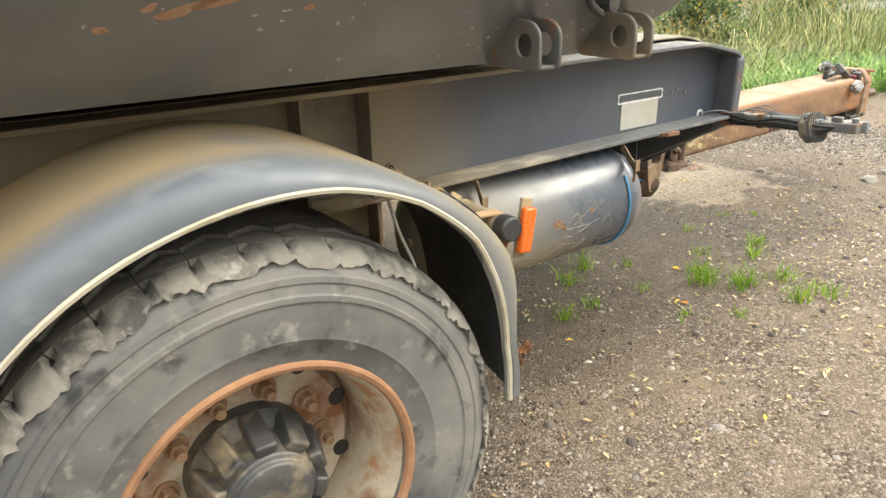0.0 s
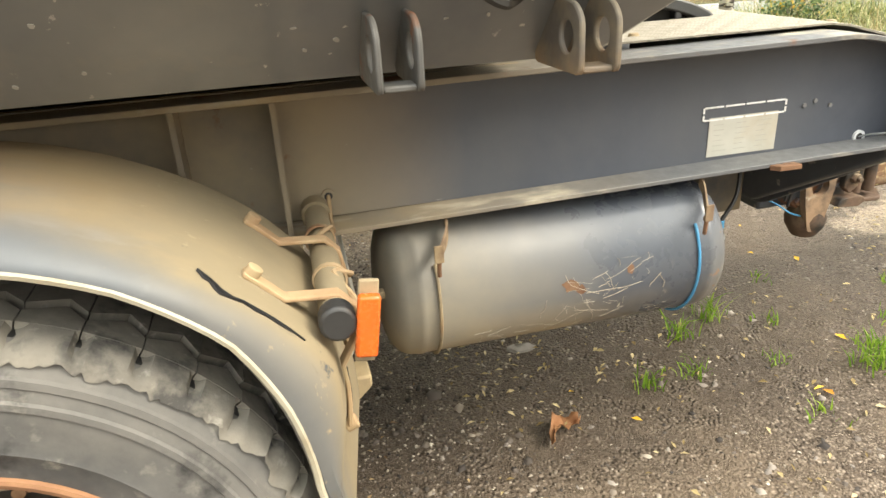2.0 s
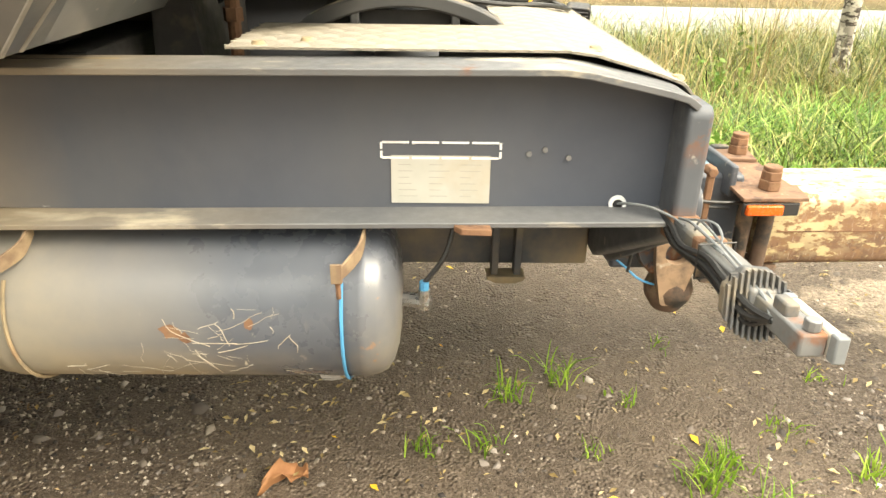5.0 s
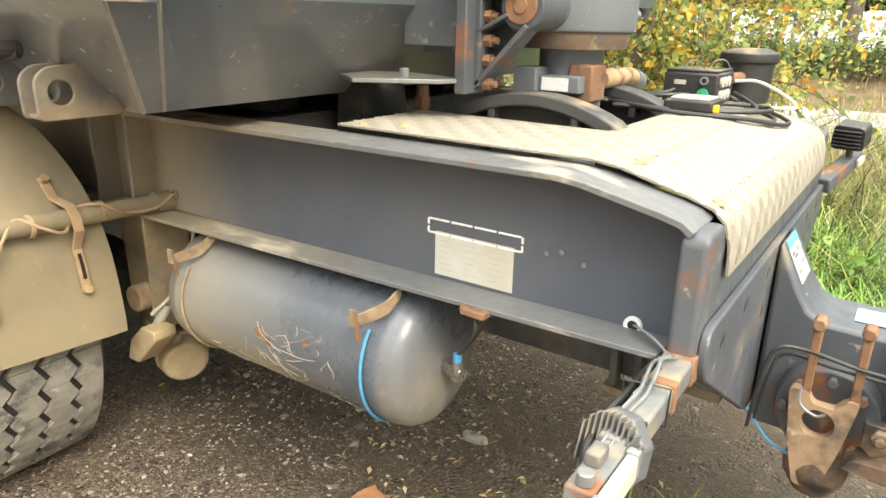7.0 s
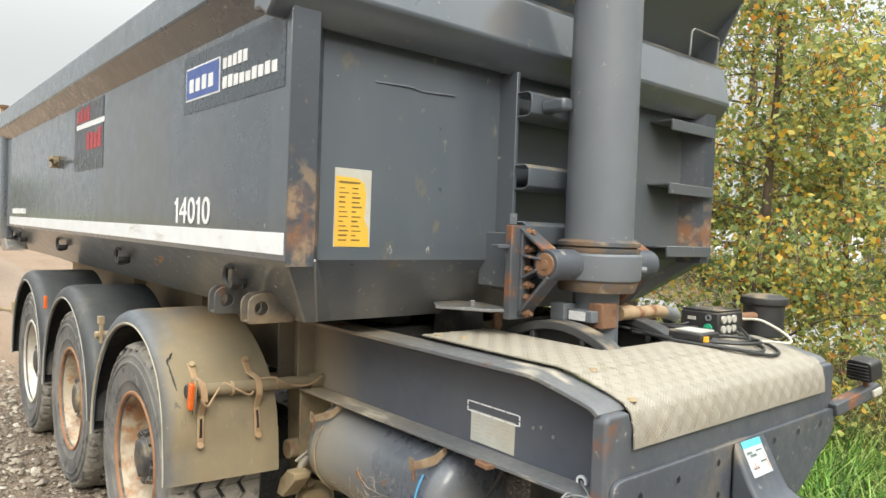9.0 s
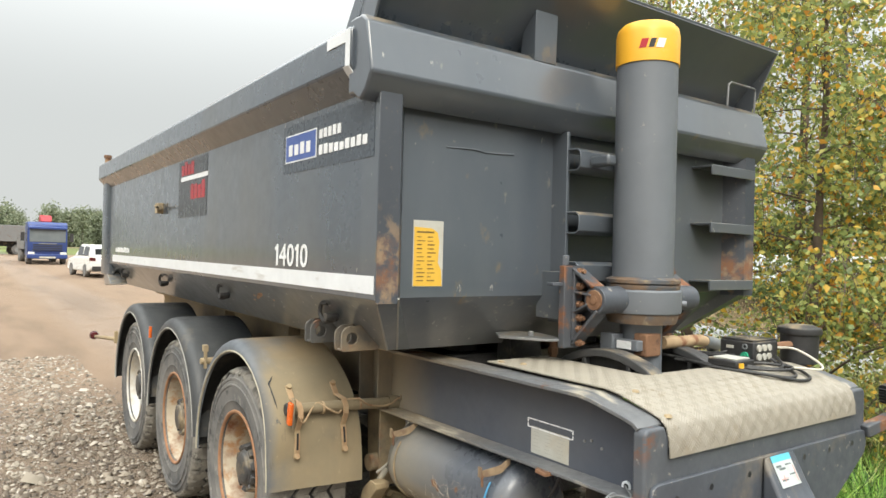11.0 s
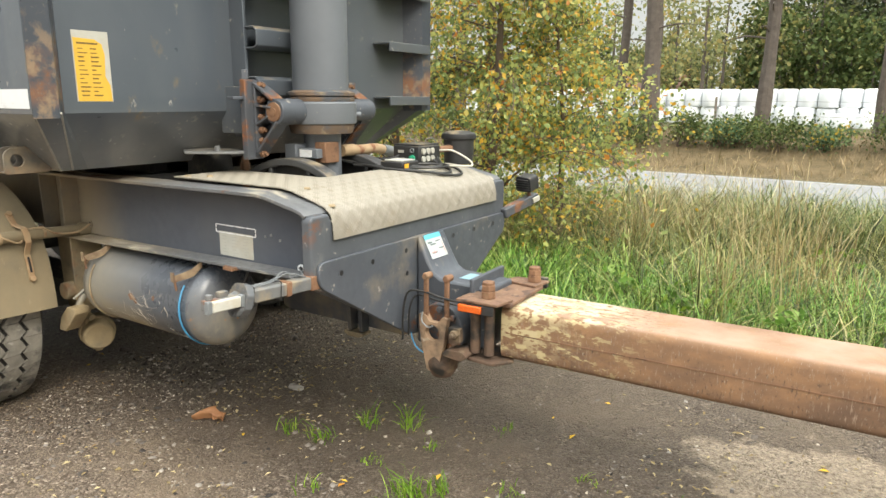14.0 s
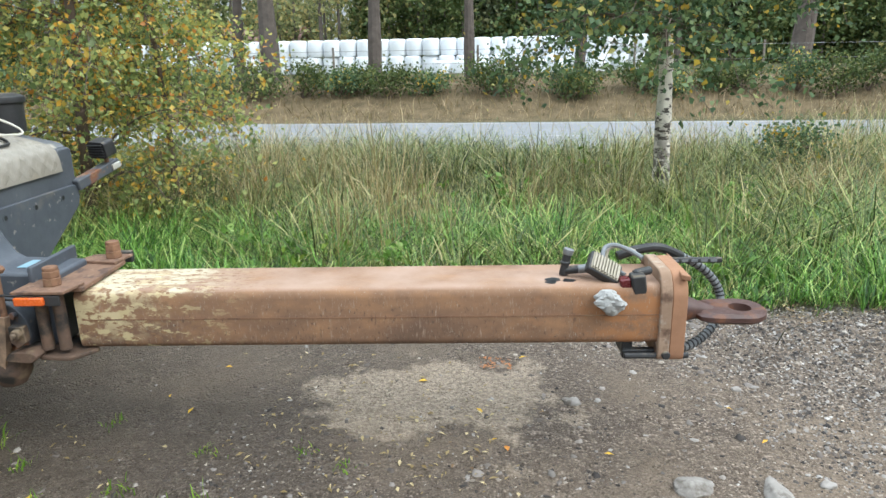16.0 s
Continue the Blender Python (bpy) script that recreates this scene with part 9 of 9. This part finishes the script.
# the large crumpled dry leaf by the tank
bm = bmesh.new()
r = random.Random(2)
rows_ = []
for i in range(11):
    f = i / 10
    w = 0.034 * math.sin(math.pi * (0.12 + 0.8 * f)) ** 0.6 * (0.75 + 0.5 * (i % 3 == 0))
    cxl, cyl = -0.07 + 0.13 * f, 0.05 * math.sin(3 * f) + 0.06 * f
    rows_.append([bm.verts.new((1.70 + cxl + r.uniform(-.004, .004), 1.76 + cyl + (j / 4 - 0.5) * 2 * w, 0.008 + 0.05 * abs(j - 2) / 2 * (0.6 + 0.5 * math.sin(7 * f)) + r.uniform(0, 0.006))) for j in range(5)])
for A_, B_ in zip(rows_, rows_[1:]):
    for j in range(4):
        bm.faces.new((A_[j], A_[j + 1], B_[j + 1], B_[j]))
dry_leaf = part("dry_leaf", bm, surface("dry_leaf_brown", (0.26, 0.115, 0.05), (0.34, 0.17, 0.075), 20.0, 0.7, bump=0.4), at=(1.70, 1.76, 0.0))
sm = dry_leaf.modifiers.new("thick", "SOLIDIFY")
sm.thickness = 0.002
tagged(dry_leaf, "large curled orange-brown dry leaf on gravel", "leaf")


def boulder(x, y, sx, sy, sz, seed, label):
    b = bmesh.new()
    bmesh.ops.create_icosphere(b, subdivisions=3, radius=1.0)
    for v in b.verts:
        n = noise.noise(v.co * 1.3 + Vector((seed, 0, 0))) * 0.35 + noise.noise(v.co * 4 + Vector((seed, 3, 0))) * 0.08
        v.co = Vector((v.co.x * sx * (1 + n), v.co.y * sy * (1 + n), v.co.z * sz * (1 + n) + sz * 0.35)) + Vector((x, y, 0))
    ob = part("stone", b, surface("stone_grey", (0.25, 0.228, 0.205), (0.33, 0.302, 0.272), 25.0, 0.9, bump=0.6, layers=[((0.13, 0.112, 0.092), 14.0, 0.5, 0.65, ONE, (), 0.9)]), at=(x, y, 0))
    tagged(ob, label, "stone", "loose stones on the lot")


boulder(5.42, 2.16, 0.075, 0.05, 0.03, 1, "flat grey stone bedded in gravel")
boulder(5.72, 2.12, 0.045, 0.09, 0.03, 2, "long grey stone bedded in gravel")
boulder(5.05, 2.80, 0.045, 0.03, 0.02, 3, "small flat grey stone in gravel")
boulder(5.93, 2.20, 0.03, 0.022, 0.014, 4, "small pale stone on gravel")
boulder(2.83, 1.24, 0.02, 0.015, 0.013, 5, "small white stone on gravel")
boulder(5.85, 2.95, 0.024, 0.018, 0.012, 6, "small pale stone on gravel")
boulder(1.75, 2.35, 0.055, 0.035, 0.012, 7, "flat stone in damp soil")

# broad-leaved weeds and a pale seedling at the edge of the turf
weed_mat = island_material("weed_green", [(0, (0.07, 0.14, 0.02)), (0.6, (0.15, 0.26, 0.04)), (1, (0.30, 0.38, 0.07))], 0.45, 0.35)
cen = []
for k, (x, y, h) in enumerate(((5.35, 4.3, 0.22), (5.55, 4.4, 0.18), (3.4, 4.9, 0.25), (3.3, 4.5, 0.2), (4.0, 7.4, 0.35), (5.9, 8.8, 0.5), (2.9, 5.2, 0.3), (7.6, 4.6, 0.15), (6.2, 4.5, 0.15), (4.6, 4.4, 0.16))):
    r = np.random.RandomState(600 + k)
    n = 34
    z0 = gz(x, y)
    cen.append(np.stack([x + r.normal(0, h * 0.35, n), y + r.normal(0, h * 0.35, n), z0 + np.abs(r.normal(h * 0.5, h * 0.3, n))], -1))
tagged(new("weeds", leaf_mesh("weeds", np.concatenate(cen), 0.015, 2, 0.075, weed_mat, 620, (0, 0, 0), droop=-0.5, narrow=0.5)), "broad-leaved green weeds in the grass", "weeds", kind="stuff")

# ---- vehicles far off on the lot ----
glass_dark = surface("glass_dark", (0.02, 0.024, 0.028), (0.03, 0.034, 0.04), 2.0, 0.08, bump=0)
glass_pale = surface("glass_pale", (0.10, 0.115, 0.125), (0.15, 0.165, 0.17), 1.2, 0.1, bump=0)
paint_white = surface("paint_white", (0.75, 0.75, 0.74), (0.70, 0.70, 0.69), 2.0, 0.3, bump=0)
paint_blue = surface("paint_blue", (0.022, 0.045, 0.17), (0.03, 0.058, 0.20), 2.0, 0.35, bump=0)


def wheel_at(parent, x, y, z, r, w, axis_m):
    b = bmesh.new()
    lathe(b, [(0.02, -w / 2), (r * 0.6, -w / 2), (r * 0.95, -w / 2), (r, -w / 3), (r, w / 3), (r * 0.95, w / 2), (0.02, w / 2)], (0, 0, 0), "y", 20)
    for v in b.verts:
        v.co = axis_m @ (v.co + Vector((x, y, z)))
    wh = part("wheel", b, rubber, parent)
    b = bmesh.new()
    for s in (-1, 1):
        lathe(b, [(0.01, s * (w / 2 + 0.005)), (r * 0.55, s * (w / 2 + 0.005)), (r * 0.55, s * w / 2)], (0, 0, 0), "y", 16)
    for v in b.verts:
        v.co = axis_m @ (v.co + Vector((x, y, z)))
    part("rim", b, galvanised, wh)


# white estate-like car seen from behind
cx_, cy_ = -35.4, 5.55
zc = gz(cx_, cy_)
M = Matrix.Translation((cx_, cy_, zc)) @ Matrix.Rotation(radians(186), 4, "Z")
car = thing("car", (cx_, cy_, zc), "white parked family car with dark windows", "car")
bm = bmesh.new()
low = [(-2.2, 0.35), (-2.3, 0.6), (-2.25, 0.95), (-2.1, 1.0), (0.95, 1.0), (2.0, 0.85), (2.25, 0.65), (2.25, 0.35), (1.9, 0.28), (-1.9, 0.28)]
prism(bm, low, "y", -0.9, 0.9, M)
part("body", bm, paint_white, car, bevel=0.06)
bm = bmesh.new()
up = [(-2.15, 1.0), (-1.85, 1.5), (-1.5, 1.62), (0.1, 1.62), (0.95, 1.0)]
vs_l = [bm.verts.new(M @ Vector((x, -0.86 + (z - 1.0) * 0.22, z))) for x, z in up]
vs_r = [bm.verts.new(M @ Vector((x, 0.86 - (z - 1.0) * 0.22, z))) for x, z in up]
bm.faces.new(vs_l); bm.faces.new(vs_r[::-1])
for i in range(5):
    bm.faces.new((vs_l[i], vs_r[i], vs_r[(i + 1) % 5], vs_l[(i + 1) % 5]))
part("cabin", bm, paint_white, car, bevel=0.04)
for s in (-1, 1):
    for a, b in (((-1.75, 1.45), (-0.75, 1.05)), ((-0.65, 1.5), (0.35, 1.05))):
        bm = bmesh.new()
        o = lambda z: s * (0.865 - (z - 1.0) * 0.22)
        vv_ = [bm.verts.new(M @ Vector((x, o(z), z))) for x, z in ((a[0], 1.06), (a[0] + 0.15, 1.5), (b[0] - 0.05, 1.53), (b[0], 1.06))]
        bm.faces.new(vv_)
        ret = bmesh.ops.extrude_face_region(bm, geom=bm.faces[:])
        for v in [g for g in ret["geom"] if isinstance(g, bmesh.types.BMVert)]:
            v.co += M.to_3x3() @ Vector((0, s * 0.01, 0))
        part("window", bm, glass_dark, car)
bm = bmesh.new()
box(bm, (-2.08, -0.62, 1.08), (-1.96, 0.62, 1.42), M)
part("rear_window", bm, glass_dark, car, bevel=0.02)
for s in (-1, 1):
    bm = bmesh.new()
    box(bm, (-2.3, s * 0.86 - 0.2, 0.82), (-2.12, s * 0.86 + 0.05, 0.98), M)
    part("tail_light", bm, red_lens, car)
bm = bmesh.new()
box(bm, (-2.34, -0.8, 0.33), (-2.2, 0.8, 0.55), M)
part("bumper", bm, black_plastic, car, bevel=0.02)
for x in (-1.35, 1.35):
    for s in (-1, 1):
        wheel_at(car, x, s * 0.82, 0.33, 0.33, 0.22, M)

# blue lorry with a red crane
cx_, cy_ = -53, 4.65
zc = gz(cx_, cy_)
M = Matrix.Translation((cx_, cy_, zc)) @ Matrix.Rotation(radians(0.5), 4, "Z")
lorry = thing("lorry", (cx_, cy_, zc), "blue lorry with a red loading crane, facing the trailer", "lorry")
bm = bmesh.new()
prism(bm, [(0.0, 0.55), (2.0, 0.55), (2.1, 1.4), (1.95, 2.75), (1.7, 2.95), (0.0, 2.95)], "y", -1.22, 1.22, M)
part("cab", bm, paint_blue, lorry, bevel=0.08)
bm = bmesh.new()
prism(bm, [(2.095, 1.55), (2.12, 1.55), (2.0, 2.45), (1.975, 2.45)], "y", -1.10, 1.10, M)
part("windscreen", bm, glass_pale, lorry, bevel=0.02)
bm = bmesh.new()
prism(bm, [(1.95, 2.47), (2.22, 2.44), (2.22, 2.58), (1.93, 2.66)], "y", -1.15, 1.15, M)
part("sun_visor", bm, paint_blue, lorry, "dark blue sun visor", bevel=0.02)
for s in (-1, 1):
    bm = bmesh.new()
    prism(bm, [(0.95, 1.6), (1.85, 1.6), (1.72, 2.4), (0.95, 2.4)], "y", s * 1.222, s * 1.235, M)
    part("side_window", bm, glass_dark, lorry)
bm = bmesh.new()
box(bm, (2.05, -0.95, 0.92), (2.115, 0.95, 1.48), M)
part("grille", bm, paint_blue, lorry, bevel=0.03)
for z in (0.97, 1.09, 1.21, 1.33):
    bm = bmesh.new()
    box(bm, (2.11, -0.9, z), (2.14, 0.9, z + 0.06), M)
    part("grille_slat", bm, black_plastic, lorry)
bm = bmesh.new()
box(bm, (2.13, -0.55, 1.40), (2.145, 0.55, 1.46), M)
part("grille_badge", bm, galvanised, lorry, "pale badge strip")
bm = bmesh.new()
box(bm, (1.75, -1.24, 0.38), (2.20, 1.24, 0.70), M)
bump_ = part("bumper", bm, paint_blue, lorry, "blue bumper", bevel=0.06)
bm = bmesh.new()
box(bm, (2.195, -0.5, 0.42), (2.21, 0.5, 0.54), M)
part("plate_bar", bm, plate_pale, bump_, "pale plate")
for s in (-1, 1):
    bm = bmesh.new()
    box(bm, (2.0, s * 0.98 - 0.2, 0.62), (2.14, s * 0.98 + 0.2, 0.85), M)
    part("headlight", bm, lamp_lens, lorry, bevel=0.03)
    bm = bmesh.new()
    box(bm, (1.75, s * 1.5 - 0.12, 1.6), (1.85, s * 1.5 + 0.12, 2.2), M)
    rod(bm, M @ Vector((1.8, s * 1.2, 2.1)), M @ Vector((1.8, s * 1.45, 2.1)), 0.03, 6)
    part("mirror", bm, black_plastic, lorry)
bm = bmesh.new()
box(bm, (-0.4, -0.45, 1.0), (0.0, 0.45, 3.0), M)
prism(bm, [(-0.9, 3.0), (0.9, 3.0), (0.5, 3.45), (-0.5, 3.5)], "y", -0.35, 0.35, M)
part("crane", bm, decal_red, lorry, "red folded crane", bevel=0.05)
bm = bmesh.new()
box(bm, (-7.0, -1.25, 1.0), (-0.5, 1.25, 1.15), M)
box(bm, (-7.0, -1.25, 1.15), (-0.5, -1.2, 1.9), M)
box(bm, (-7.0, 1.2, 1.15), (-0.5, 1.25, 1.9), M)
part("flatbed", bm, galvanised, lorry)
bm = bmesh.new()
box(bm, (-7.0, -0.5, 0.6), (1.9, 0.5, 1.0), M)
box(bm, (1.7, -1.2, 0.4), (2.15, 1.2, 0.62), M)
part("chassis", bm, black_plastic, lorry)
for x in (1.2, -4.4, -5.7):
    for s in (-1, 1):
        wheel_at(lorry, x, s * 1.05, 0.5, 0.5, 0.32, M)
# grey tipper parked behind it
cx_, cy_ = -76, 1.7
zc = gz(cx_, cy_)
M = Matrix.Translation((cx_, cy_, zc)) @ Matrix.Rotation(radians(100), 4, "Z")
tip = thing("tipper_trailer", (cx_, cy_, zc), "pale grey tipper trailer at the edge of the lot", "trailer")
bm = bmesh.new()
prism(bm, [(-3.5, 1.3), (3.5, 1.3), (3.7, 2.9), (-3.7, 2.9)], "y", -1.2, 1.2, M)
part("body", bm, galvanised, tip, bevel=0.03)
bm = bmesh.new()
box(bm, (-3.5, -0.5, 0.8), (3.5, 0.5, 1.3), M)
part("chassis", bm, dark_steel, tip)
for x in (-2.6, -1.3, 2.4):
    for s in (-1, 1):
        wheel_at(tip, x, s * 1.0, 0.5, 0.5, 0.32, M)
